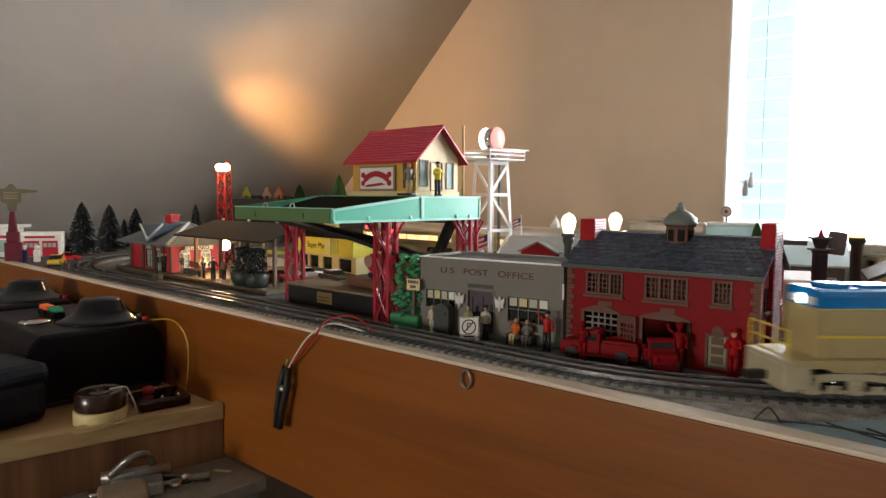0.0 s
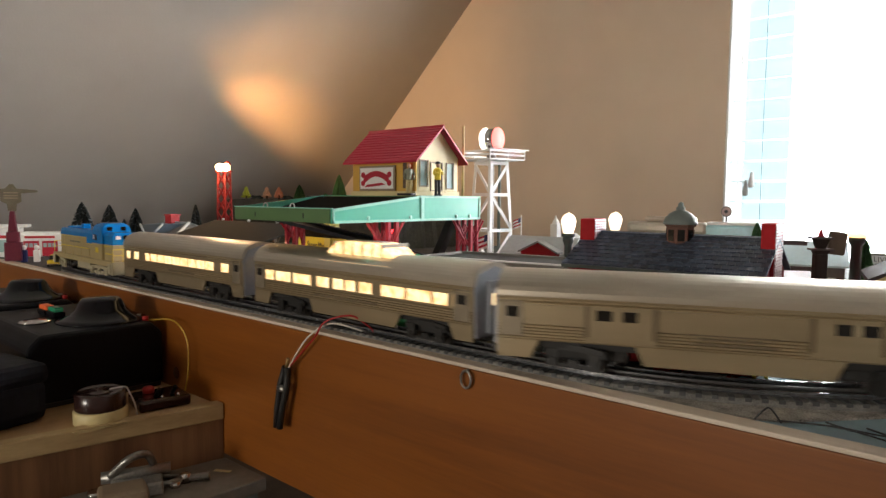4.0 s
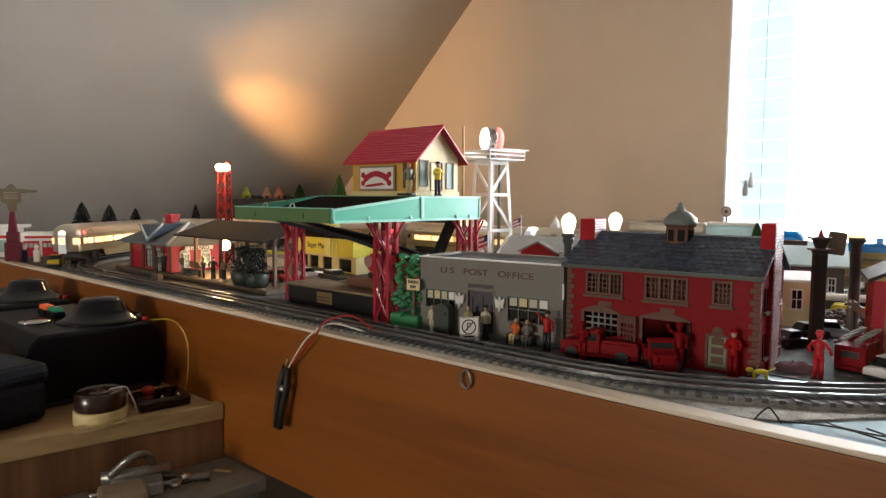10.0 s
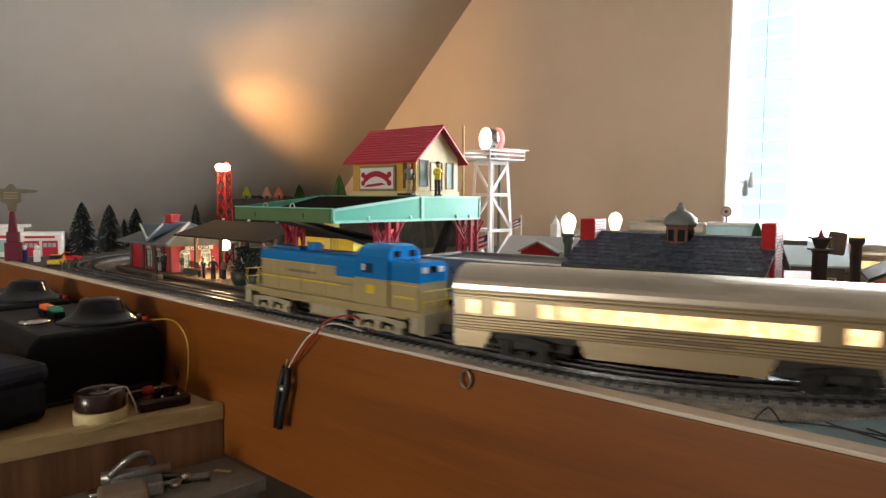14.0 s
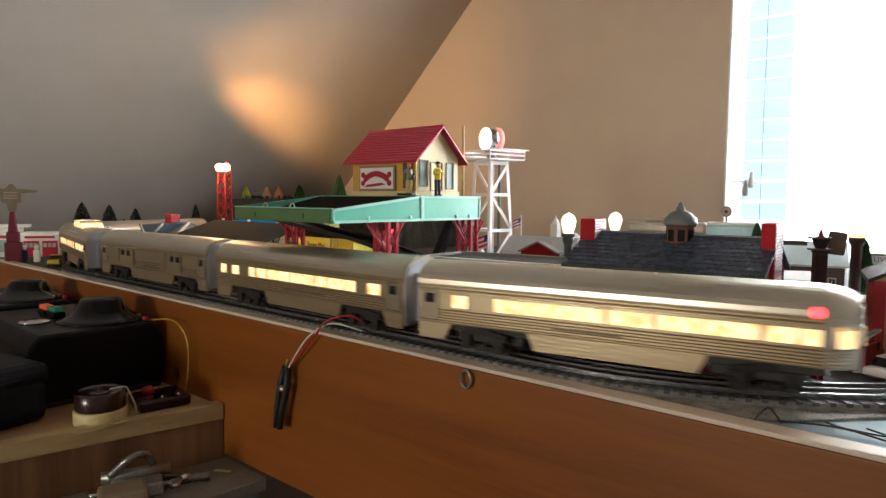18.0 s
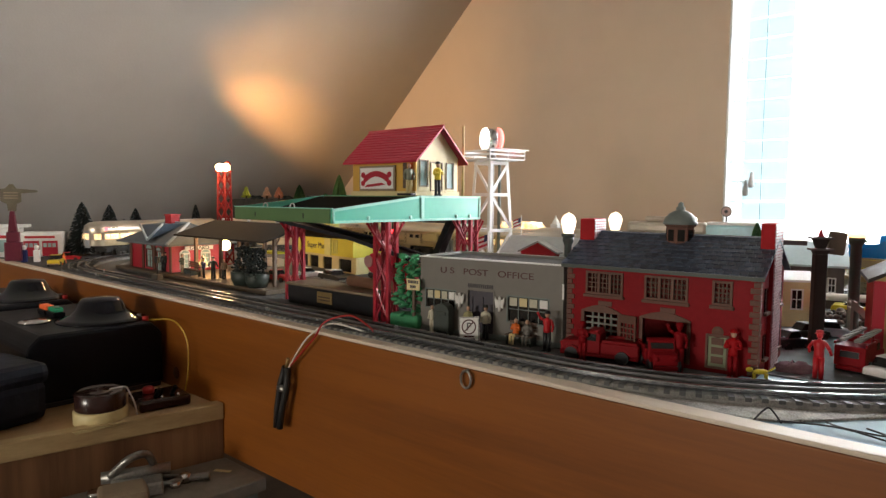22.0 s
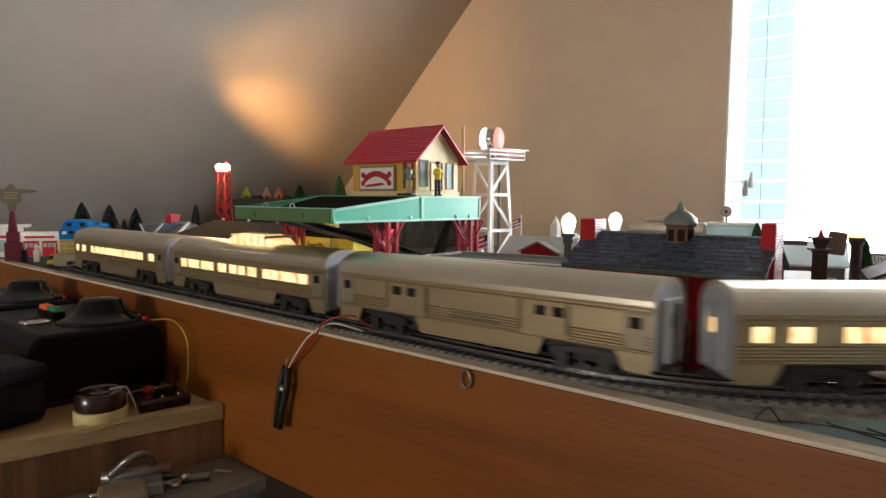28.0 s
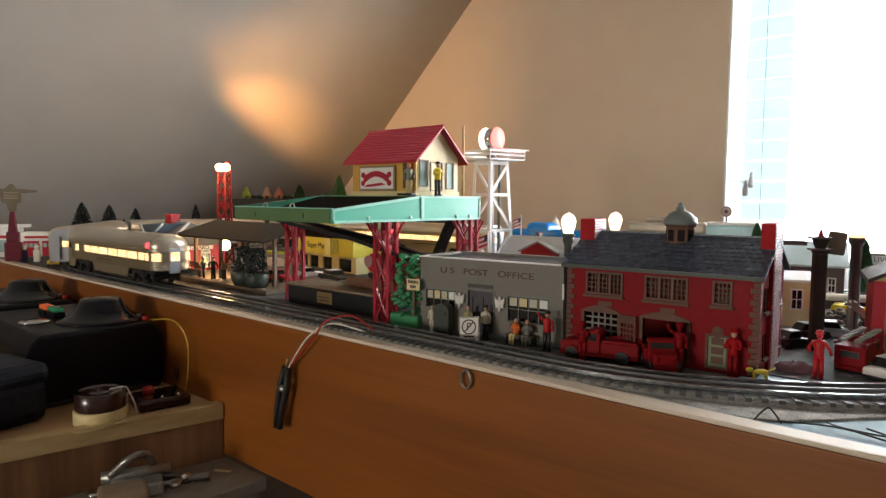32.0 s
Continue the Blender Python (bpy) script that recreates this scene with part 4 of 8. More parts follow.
M_LEAFGREEN = mat("green_moulded_plastic", (0.045, 0.29, 0.12), 0.4, var=0.15, scale=80)
M_SKIN = mat("painted_flesh", (0.55, 0.33, 0.22), 0.6)
M_IRON = mat("dark_green_iron", (0.028, 0.04, 0.032), 0.5, var=0.15)
M_GLOBE = glow_mat("lit_globe", (1.0, 0.82, 0.56), 1.7)
M_BULB = glow_mat("hot_bulb", (1.0, 0.62, 0.26), 45)
M_YELLOWPL = mat("yellow_plastic", (0.70, 0.52, 0.03), 0.4, var=0.08)
M_ORANGE = mat("orange_plastic", (0.75, 0.16, 0.02), 0.45)
M_NAVY = mat("navy_plastic", (0.02, 0.03, 0.12), 0.4)
M_CHROME = mat("chrome", (0.75, 0.75, 0.75), 0.12, 1.0, var=0.03)
M_WOODBENCH = mat("bench_brown", (0.10, 0.06, 0.035), 0.6)


def doll(label, h, shirt, trousers, m, arms="down", hat=None, seated=False, group="figurines", skin=None):
    """A little moulded figurine in one plain piece."""
    bm = bmesh.new()
    k = h / 1.75
    z0 = 0.0

    def mark(i, f0):
        for f in [q for q in bm.faces if q not in seen]:
            f.material_index = i
            seen.add(f)
    seen = set()
    if seated:
        for s in (-1, 1):
            bm_rod((s * 0.09 * k, 0, 0.48 * k), (s * 0.10 * k, -0.40 * k, 0.48 * k), 0.085 * k, 6, into=bm)
            bm_rod((s * 0.10 * k, -0.40 * k, 0.48 * k), (s * 0.10 * k, -0.44 * k, 0.0), 0.07 * k, 6, into=bm)
        hip = 0.46
    else:
        for s in (-1, 1):
            bm_rod((s * 0.10 * k, 0, 0.0), (s * 0.09 * k, 0, 0.86 * k), 0.075 * k, 7, into=bm, r2=0.10 * k)
            bm_box(s * 0.10 * k - 0.06 * k, s * 0.10 * k + 0.06 * k, -0.17 * k, 0.08 * k, 0, 0.08 * k, into=bm)
        hip = 0.84
    mark(1, 0)
    prof = [(0.0, hip), (0.17, hip), (0.17, hip + 0.12), (0.16, hip + 0.28), (0.21, hip + 0.5), (0.19, hip + 0.58), (0.07, hip + 0.62), (0.06, hip + 0.66)]
    tb = bm_lathe([(r * k, z * k) for r, z in prof], 10, into=bm)
    sh = hip + 0.54
    for s in (-1, 1):
        if arms == "up" and s < 0:
            e, hnd = (s * 0.34, -0.05, sh + 0.10), (s * 0.42, -0.12, sh + 0.34)
        elif arms == "front":
            e, hnd = (s * 0.27, -0.05, sh - 0.26), (s * 0.10, -0.25, sh - 0.18)
        elif arms == "out":
            e, hnd = (s * 0.33, 0.0, sh - 0.22), (s * 0.36, -0.12, sh - 0.42)
        else:
            e, hnd = (s * 0.26, 0.02, sh - 0.26), (s * 0.25, -0.06, sh - 0.50)
        bm_rod([c * k for c in (s * 0.19, 0, sh)], [c * k for c in e], 0.065 * k, 6, into=bm)
        bm_rod([c * k for c in e], [c * k for c in hnd], 0.055 * k, 6, into=bm)
    mark(0, 0)
    bm_ball((0, -0.01 * k, (hip + 0.78) * k), 0.115 * k, (0.9, 1, 1.15), 9, 6, into=bm)
    mark(2, 0)
    if hat:
        bm_lathe([(0.17 * k, (hip + 0.84) * k), (0.13 * k, (hip + 0.86) * k), (0.12 * k, (hip + 0.95) * k), (0.0, (hip + 0.98) * k)], 10, into=bm)
        mark(3, 0)
    me = bpy.data.meshes.new("figurine")
    bm.to_mesh(me)
    bm.free()
    for mt in (shirt, trousers, skin or M_SKIN, hat or shirt):
        me.materials.append(mt)
    ob = new("figurine", me)
    ob.matrix_basis = m
    return tagged(ob, label, "figurine", group)


# ---- firehouse
def shingle_slope(x0, x1, ya, za, yb, zb, rows, cols, into):
    """Overlapping slates on a slope that rises from (ya, za) to (yb, zb)."""
    d = Vector((0, yb - ya, zb - za))
    up = Vector((0, -d.z, d.y)).normalized()
    if up.z < 0:
        up = -up
    for r in range(rows):
        for c in range(cols):
            j = 0.5 * (r % 2)
            a = x0 + (x1 - x0) * max(0, (c - j) / cols)
            b = x0 + (x1 - x0) * min(1, (c + 1 - j) / cols) - 0.0003
            lift = 0.0012 + 0.0004 * random.random()
            p = Vector((0, ya, za)) + d * (r / rows)
            q = Vector((0, ya, za)) + d * min(1, (r + 1.12) / rows)
            lo, hi = p + up * lift, q + up * 0.0003
            vs = [into.verts.new((a, lo.y, lo.z)), into.verts.new((b, lo.y, lo.z)), into.verts.new((b, hi.y, hi.z)), into.verts.new((a, hi.y, hi.z)),
                  into.verts.new((a, p.y, p.z)), into.verts.new((b, p.y, p.z))]
            into.faces.new(vs[:4])
            into.faces.new((vs[4], vs[5], vs[1], vs[0]))


M_CHIMRED = mat("red_chimney_plastic", (0.38, 0.008, 0.012), 0.6, spec=0.15)
# pale pink puts the window's sheen into the colour of red brick
M_SHEENBRICK = mat("brick_with_painted_sheen", (0.52, 0.37, 0.39), 0.3, var=0.25, scale=300)


def make_firehouse():
    W, D, E, R = 0.193, 0.108, 0.0965, 0.1255
    h = thing("firehouse", "red plastic toy firehouse with slate roof, chimneys and cupola", "toy building", pose(-0.3695, 0.6275, 0, 0, 0, 4))
    ups = [(0.0235, 0.0605, 0.0665, 0.0865), (0.0875, 0.1265, 0.0665, 0.0865), (0.1535, 0.1675, 0.0675, 0.0865)]
    gate1, gate2, door = (0.021, 0.058, 0.004, 0.046), (0.085, 0.129, 0.004, 0.046), (0.149, 0.166, 0.004, 0.035)
    part("front_wall", bm_wall(0, W, 0.0, E, [*ups, gate1, gate2, door], 0, 0.004), M_BRICKRED, h, "dull red brick-pattern wall")
    part("back_wall", bm_box(0, W, D - 0.004, D, 0, E), M_BRICKRED, h)
    for x in (0.0, W - 0.004):
        part("end_wall", bm_prism([(0.004, 0), (D - 0.004, 0), (D - 0.004, E), (D / 2, R - 0.003), (0.004, E)], x, x + 0.004, "x"), M_BRICKRED, h)
    part("floor_slab", bm_box(0.004, W - 0.004, 0.0045, D - 0.0045, 0.0005, 0.003), M_TRIM, h)
    # roof
    for s, nm in ((0, "roof"), (1, "roof")):
        ya, yb = (-0.007, D / 2) if s == 0 else (D + 0.007, D / 2)
        za = E - 0.004
        base = bmesh.new()
        bm_prism([(ya, za), (yb, R), (yb, R + 0.002), (ya, za + 0.003)] if s == 0 else [(yb, R), (ya, za), (ya, za + 0.003), (yb, R + 0.002)], -0.005, W + 0.005, "x", into=base)
        rf = part("roof", base, M_SLATE, h, "blue-grey slate roof")
        if s == 0:
            # staggered slates, each a piece of its own
            rows, cols = 9, 28
            run = Vector((0, yb - ya, R - 0.001 - za))
            tilt = math.degrees(math.atan2(run.z, run.y))
            step, wide = run.length / rows, (W + 0.010) / cols
            bm = bmesh.new()
            vs = [bm.verts.new(v) for v in ((0.0004, 0, 0), (wide - 0.0004, 0, 0), (0.0004, 0, 0.0014), (wide - 0.0004, 0, 0.0014), (wide - 0.0004, step * 1.15, 0.0004), (0.0004, step * 1.15, 0.0004))]
            bm.faces.new((vs[0], vs[1], vs[3], vs[2]))
            bm.faces.new((vs[2], vs[3], vs[4], vs[5]))
            bm.faces.new((vs[0], vs[2], vs[5]))
            bm.faces.new((vs[1], vs[4], vs[3]))
            slate = None
            for r in range(rows):
                for c in range(cols - r % 2):
                    p = Vector((0, ya, za + 0.003)) + run * (r / rows)
                    m = pose(-0.005 + (c + 0.5 * (r % 2)) * wide, p.y, p.z + 0.0001, tilt + random.uniform(-0.9, 0.9), random.uniform(-0.6, 0.6), 0)
                    if slate is None:
                        slate = part("slate", bm, M_SLATE, rf)
                        slate.matrix_basis = m
                    else:
                        again("slate", slate, rf, m)
    part("eave", bm_box(-0.005, W + 0.005, -0.0078, -0.0071, E - 0.005, E - 0.0015), M_IRON, h)
    part("ridge_cap", bm_box(-0.004, W + 0.004, D / 2 - 0.002, D / 2 + 0.002, R + 0.0022, R + 0.004, 0.0006), M_SLATE, h)
    # upper windows: frames, sills and small panes
    for x0, x1, z0, z1 in ups:
        w = part("window", frame_ring(x0, x1, z0, z1, 0.0022, -0.0015, -0.0001), M_TRIM, h, "tan framed window")
        n = 9 if x1 - x0 > 0.02 else 4
        g = muntins(x0, x1, z0, z1, n, 4, 0.0005, 0.0016, 0.0011)
        if n == 9:
            for k in (1, 2):
                xx = x0 + (x1 - x0) * k / 3
                bm_box(xx - 0.0014, xx + 0.0014, -0.0012, 0.0016, z0, z1, into=g)
        part("glazing_grid", g, M_TRIM, w)
        part("sill", bm_box(x0 - 0.004, x1 + 0.004, -0.0035, -0.0001, z0 - 0.0055, z0 - 0.0023, 0.0005), M_TRIM, w)
        part("pane", bm_box(x0, x1, 0.0022, 0.0028, z0, z1), M_GLASS, w)
    for x in (0.036, 0.102):
        part("stone_plaque", bm_box(x, x + 0.015, -0.0012, 0.0, 0.0525, 0.0575, 0.0003), M_TRIM, h)
    # engine doors
    for i, (x0, x1, z0, z1) in enumerate((gate1, gate2)):
        bm = bmesh.new()
        n = 8
        pts = [(x0 - 0.0035, z1 - 0.001)] + [(x0 - 0.0035 + (x1 - x0 + 0.007) * k / n, z1 + 0.0005 + 0.0065 * math.sin(math.pi * k / n)) for k in range(n + 1)] + [(x1 + 0.0035, z1 - 0.001)]
        bm_prism(pts, -0.0022, -0.0001, "y", into=bm)
        for a in (x0 - 0.0035, x1):
            bm_box(a, a + 0.0035, -0.0022, -0.0001, 0.004, z1 - 0.0012, into=bm)
        g = part("engine_doorway", bm, M_TRIM, h, "arched stone doorway surround")
        if i == 0:
            part("garage_door", muntins(x0 + 0.001, x1 - 0.001, 0.020, z1, 5, 4, 0.001, 0.0028, 0.002), M_GREYPL, g, "glazed grey garage door")
            part("door_panel", bm_box(x0, x1, 0.001, 0.003, 0.004, 0.0198), M_GREYPL, g)
            part("open_leaf", bm_wall(0, 0.021, 0.006, 0.046, [(0.003 + 0.0042 * a, 0.0062 + 0.0042 * a, 0.012 + 0.0055 * b, 0.0158 + 0.0055 * b) for a in range(4) for b in range(5)], 0, 0.0018), M_TRIM, g).matrix_basis = pose(x1 + 0.002, -0.0035, 0, 0, 0, -14)
    dr = part("door", bm_box(door[0], door[1], 0.0005, 0.0025, door[2], door[3]), mat("sage_green_door", (0.20, 0.22, 0.12), 0.5), h, "sage green panelled door")
    for z in (0.009, 0.018, 0.027):
        part("door_panel", bm_box(door[0] + 0.003, door[1] - 0.003, -0.0004, 0.0006, z, z + 0.0065, 0.0003), M_TRIM, dr)
    part("door_surround", frame_ring(door[0], door[1], 0.006, door[3], 0.002, -0.0016, -0.0001), M_TRIM, h)
    part("lintel_shell", bm_lathe([(0, -0.0015), (0.007, -0.0015), (0.005, 0.0005), (0, 0.001)], 14), M_TRIM, h).matrix_basis = pose(0.1575, 0, 0.0395, 90, 0, 0)
    # quoins at the corners
    quoin = None
    for x in (0.0, W):
        for k in range(17):
            w = 0.008 if k % 2 == 0 else 0.0052
            z = 0.002 + k * 0.0055
            s = 1 if x == 0 else -1
            q = part("quoin", bm_box(min(x - s * 0.001, x + s * w), max(x - s * 0.001, x + s * w), -0.0012, 0.0058 if k % 2 else 0.0085, z, z + 0.0049, 0.0004), M_TRIM, h)
    # chimneys: the end ones run down the end walls
    for xa, xb, ya, yb, tall in ((W - 0.0085, W + 0.0040, 0.034, 0.074, True), (-0.0045, 0.0125, 0.036, 0.068, False)):
        part("chimney", bm_box(xa, xb, ya, yb, 0.112, 0.143, 0.0006), M_CHIMRED, h, "bright red chimney top")
        if tall:
            part("chimney_shaft", bm_prism([(ya - 0.002, 0.0), (yb + 0.002, 0.0), (yb + 0.001, 0.06), (yb - 0.002, 0.074), (yb - 0.002, 0.1119), (ya + 0.001, 0.1119), (ya + 0.001, 0.074), (ya - 0.001, 0.06)], W + 0.0002, W + 0.0036, "x"), M_BRICKRED, h, "brick chimney stack")
        # bricks of the right faces are pale, window glare painted in
        bmc = bmesh.new()
        for k in range(47):
            z = 0.002 + k * 0.003
            if z < (0.0 if tall else 0.105):
                continue
            e = 0.0022 if z < 0.112 else 0.0008
            for a in range(5):
                u0 = ya + e + (yb - ya - 2 * e) * (a + 0.25 * (k % 2)) / 5.3
                bm_box(xb + 0.0001, xb + 0.0008, u0, u0 + (yb - ya - 2 * e) / 5.3 - 0.0008, z, z + 0.0023, into=bmc)
        tagged(part("brickwork", bmc, M_SHEENBRICK, h), kind="stuff")
    # side windows of the end wall
    for y, z in ((0.018, 0.06), (0.082, 0.06), (0.018, 0.016), (0.082, 0.016)):
        w = part("side_window", bm_box(W + 0.0001, W + 0.0012, y, y + 0.012, z, z + 0.022), M_DARKWIN, h)
        part("side_sill", bm_box(W + 0.0001, W + 0.0035, y - 0.002, y + 0.014, z - 0.003, z - 0.0002), M_TRIM, w)
    # cupola
    cu = part("cupola", bm_lathe([(0.0145, 0.117), (0.0145, 0.1365), (0.0165, 0.1375), (0.0165, 0.139)], 8, 0.1025, D / 2 - 0.003, smooth=False), M_TRIM, h, "tan octagonal cupola")
    dm = M_GREYPL2
    part("cupola_dome", bm_lathe([(0.0172, 0.1391), (0.0172, 0.141), (0.0155, 0.146), (0.011, 0.151), (0.006, 0.1535), (0.0045, 0.154), (0.0048, 0.157), (0.0028, 0.158), (0.0026, 0.1615), (0.0, 0.163)], 18, 0.1025, D / 2 - 0.003), dm, cu, "weathered green-grey dome")
    for a in range(8):
        t = math.radians(22.5 + 45 * a)
        o = part("cupola_louvre", bm_box(-0.0035, 0.0035, -0.0004, 0.0004, 0.122, 0.134), M_DARKWIN, cu)
        o.matrix_basis = pose(0.1025 + 0.0136 * math.cos(t), D / 2 - 0.003 + 0.0136 * math.sin(t), 0, 0, 0, math.degrees(t) + 90)


M_GREYPL2 = mat("weathered_grey_green", (0.15, 0.18, 0.17), 0.5, var=0.12)


def make_toy_truck(label, m, L=0.075, ladder=False, open_back=True):
    """A red moulded fire truck: cab, hood, bed, wheels."""
    t = thing("toy_fire_truck", label, "toy vehicle", m, "red toy vehicles")
    w = 0.0135
    part("chassis", bm_box(-L / 2, L / 2, -w + 0.002, w - 0.002, 0.0045, 0.0085, 0.0008), M_BRICKRED, t)
    hood = part("hood", bm_prism([(L * 0.22, 0.0086), (L * 0.5, 0.0086), (L * 0.5, 0.0165), (L * 0.47, 0.0195), (L * 0.22, 0.0212)], -w + 0.002, w - 0.002, "y", 0.0016), M_BRICKRED, t)
    cab = part("cab", bm_prism([(-L * 0.02, 0.0086), (L * 0.22, 0.0086), (L * 0.22, 0.022), (L * 0.16, 0.031), (L * 0.02, 0.032), (-L * 0.02, 0.028)], -w + 0.0008, w - 0.0008, "y", 0.0012), M_BRICKRED, t)
    for s in (-1, 1):
        y = s * (w - 0.0008)
        part("cab_window", bm_box(L * 0.03, L * 0.15, min(y, y + s * 0.0004), max(y, y + s * 0.0004), 0.0215, 0.0285), M_DARKWIN, cab)
    part("windscreen", bm_box(-0.0002, 0.0004, -w + 0.003, w - 0.003, -0.004, 0.004), M_DARKWIN, cab).matrix_basis = pose(L * 0.193, 0, 0.0262, 0, -33, 0)
    top = 0.028 if ladder else 0.0205
    part("bed", bm_box(-L * 0.5, -L * 0.03, -w, w, 0.0086, top, 0.001), M_BRICKRED, t)
    if ladder:
        part("tail_board", bm_box(-L * 0.5 - 0.0008, -L * 0.5 - 0.0001, -w * 0.6, w * 0.6, 0.017, 0.023), M_BLACK, t, "dark rear panel")
    for s in (-1, 1):
        part("bed_rail", bm_box(-L * 0.48, -L * 0.05, s * w - 0.001, s * w + 0.001, top + 0.0002, top + 0.0030, 0.0004), M_BRICKRED, t)
        part("fender", bm_prism([(L * 0.24, 0.008), (L * 0.27, 0.0135), (L * 0.34, 0.0155), (L * 0.41, 0.0135), (L * 0.45, 0.008)], s * (w - 0.0018), s * (w + 0.0008), "y"), M_BRICKRED, t)
        part("headlamp", bm_ball((L * 0.49, s * 0.008, 0.0155), 0.0022, seg=8, rings=5), M_BRICKRED, t)
        part("running_board", bm_box(-L * 0.02, L * 0.24, s * w - 0.0015, s * w + 0.0015, 0.006, 0.0078), M_BRICKRED, t)
    wheel = None
    for x in (-L * 0.30, L * 0.345):
        for s in (-1, 1):
            mm = pose(x, s * (w - 0.0005), 0.0068)
            if wheel is None:
                b2 = bm_rod((0, -0.002, 0), (0, 0.002, 0), 0.0068, 14)
                bm_rod((0, -0.0024, 0), (0, 0.0024, 0), 0.0032, 10, into=b2)
                wheel = part("wheel", b2, M_BLACK, t)
                wheel.matrix_basis = mm
            else:
                again("wheel", wheel, t, mm)
    if ladder:
        for s in (-1, 1):
            ld = part("ladder", bm_box(-L * 0.52, L * 0.42, -0.0030, 0.0030, 0.0, 0.0022, 0.0004), M_GREYPL, t, "grey plastic ladder")
            ld.matrix_basis = pose(0, s * 0.0065, 0.0345, 0, -4, 0)
            for k in range(9):
                x = -L * 0.5 + k * L * 0.1
                part("rung", bm_box(x, x + 0.0012, -0.0027, 0.0027, 0.0023, 0.0030), M_GREYPL, ld)
        part("ladder_rest", bm_box(-L * 0.10, -L * 0.05, -0.010, 0.010, 0.0282, 0.0342), M_BRICKRED, t)
        part("ladder_rest", bm_box(L * 0.02, L * 0.06, -0.010, 0.010, 0.0322, 0.0350), M_BRICKRED, t)
    return t


# ---- post office
def make_post_office():
    W, D, H = 0.191, 0.095, 0.0915
    h = thing("post_office", "grey plastic toy post office with flat roof", "toy building", pose(-0.5625, 0.5975, 0, 0, 0, 8))
    w1, dr, w2 = (0.009, 0.051, 0.030, 0.052), (0.0695, 0.1045, 0.003, 0.0555), (0.1235, 0.174, 0.024, 0.0525)
    part("front_wall", bm_wall(0, W, 0, H, [w1, dr, w2], 0, 0.004), M_GREYPL, h, "warm grey front with red lettering")
    part("back_wall", bm_box(0, W, D - 0.004, D, 0, H), M_GREYPL, h)
    for x in (0.0, W - 0.004):
        part("end_wall", bm_box(x, x + 0.004, 0.004, D - 0.004, 0, H), M_GREYPL, h)
    part("roof", bm_box(0.004, W - 0.004, 0.004, D - 0.004, H - 0.004, H - 0.0015), M_UNDER, h)
    part("coping", bm_box(-0.0012, W + 0.0012, -0.0012, 0.0045, H, H + 0.0016, 0.0004), M_WHITE, h, "pale parapet coping")
    for y0, y1, x0, x1 in ((D - 0.0045, D + 0.0012, -0.0012, W + 0.0012), (0.0046, D - 0.0046, -0.0012, 0.0045), (0.0046, D - 0.0046, W - 0.0045, W + 0.0012)):
        part("coping", bm_box(x0, x1, y0, y1, H, H + 0.0016), M_GREYPL, h)
    part("base_course", bm_box(-0.001, W + 0.001, -0.0012, -0.0001, 0.0005, 0.006), M_GREYPL2, h)
    for wx0, wx1, wz0, wz1 in (w1, w2):
        w = part("window", frame_ring(wx0, wx1, wz0, wz1, 0.0016, -0.001, -0.0001), M_GREYPL2, h, "dark framed shop window")
        part("glazing_grid", muntins(wx0, wx1, wz0, wz1, 4, 2, 0.001, 0.002, 0.001), M_GREYPL2, w)
        part("pane", bm_box(wx0, wx1, 0.0024, 0.003, wz0, wz1), M_DARKWIN, w)
        zt = wz1 - 0.0105
        n = 4
        for k in range(n):
            a = wx0 + (wx1 - wx0) * (k + 0.12) / n
            b = wx0 + (wx1 - wx0) * (k + 0.88) / n
            part("poster", bm_box(a, b, 0.0005, 0.0009, zt, wz1 - 0.001), (M_POSTER, M_CREAM, M_POSTER, M_WHITE)[k], w, "small pale poster")
    d = part("door", bm_box(dr[0], dr[1], 0.0035, 0.0055, dr[2], dr[3]), M_PLUM, h, "dark recessed double door")
    part("door_leaf", bm_wall(dr[0] + 0.001, dr[1] - 0.001, 0.004, dr[3] - 0.001, [(dr[0] + 0.005, dr[0] + 0.0155, 0.009, 0.048), (dr[0] + 0.0195, dr[1] - 0.005, 0.009, 0.048)], 0.002, 0.0034), M_PLUM, d)
    part("door_frame", frame_ring(dr[0], dr[1], 0.0055, dr[3], 0.0016, -0.001, -0.0001), M_GREYPL, h)
    text_part("lettering", "U S   POST   OFFICE", 0.0105, M_DARKRED, h, pose(0.0925, -0.0004, 0.0770) @ FRONT @ Matrix.Diagonal((1.38, 1, 1, 1)))
    for k in range(12):
        part("lettering_bar", bm_box(0.0695 + k * 0.0029, 0.0695 + k * 0.0029 + 0.0019, -0.0006, -0.0001, 0.0588, 0.0636), M_INK, h)
    for x in (0.0555, 0.110):
        bm = bm_lathe([(0.0, 0.0), (0.0016, 0.0015), (0.0026, 0.008), (0.0018, 0.0145), (0.0014, 0.0175), (0.0, 0.019)], 8)
        for s in (-1, 1):
            bm_prism([(s * 0.001, 0.006), (s * 0.0045, 0.0045), (s * 0.0062, 0.0125), (s * 0.0058, 0.0180), (s * 0.0042, 0.0150), (s * 0.001, 0.0135)], -0.0009, 0.0006, "y", into=bm)
        part("wall_ornament", bm, M_WHITE, h, "white moulded winged wall ornament").matrix_basis = pose(x + 0.004, -0.0032, 0.0335)
    part("notice", bm_box(0.1905, 0.1925, -0.0016, -0.001, 0.055, 0.072), M_WHITE, h)


M_POSTER = mat("faded_poster", (0.55, 0.52, 0.40), 0.6, var=0.3, scale=350)
M_PLUM = mat("dark_plum_door", (0.035, 0.028, 0.045), 0.4)


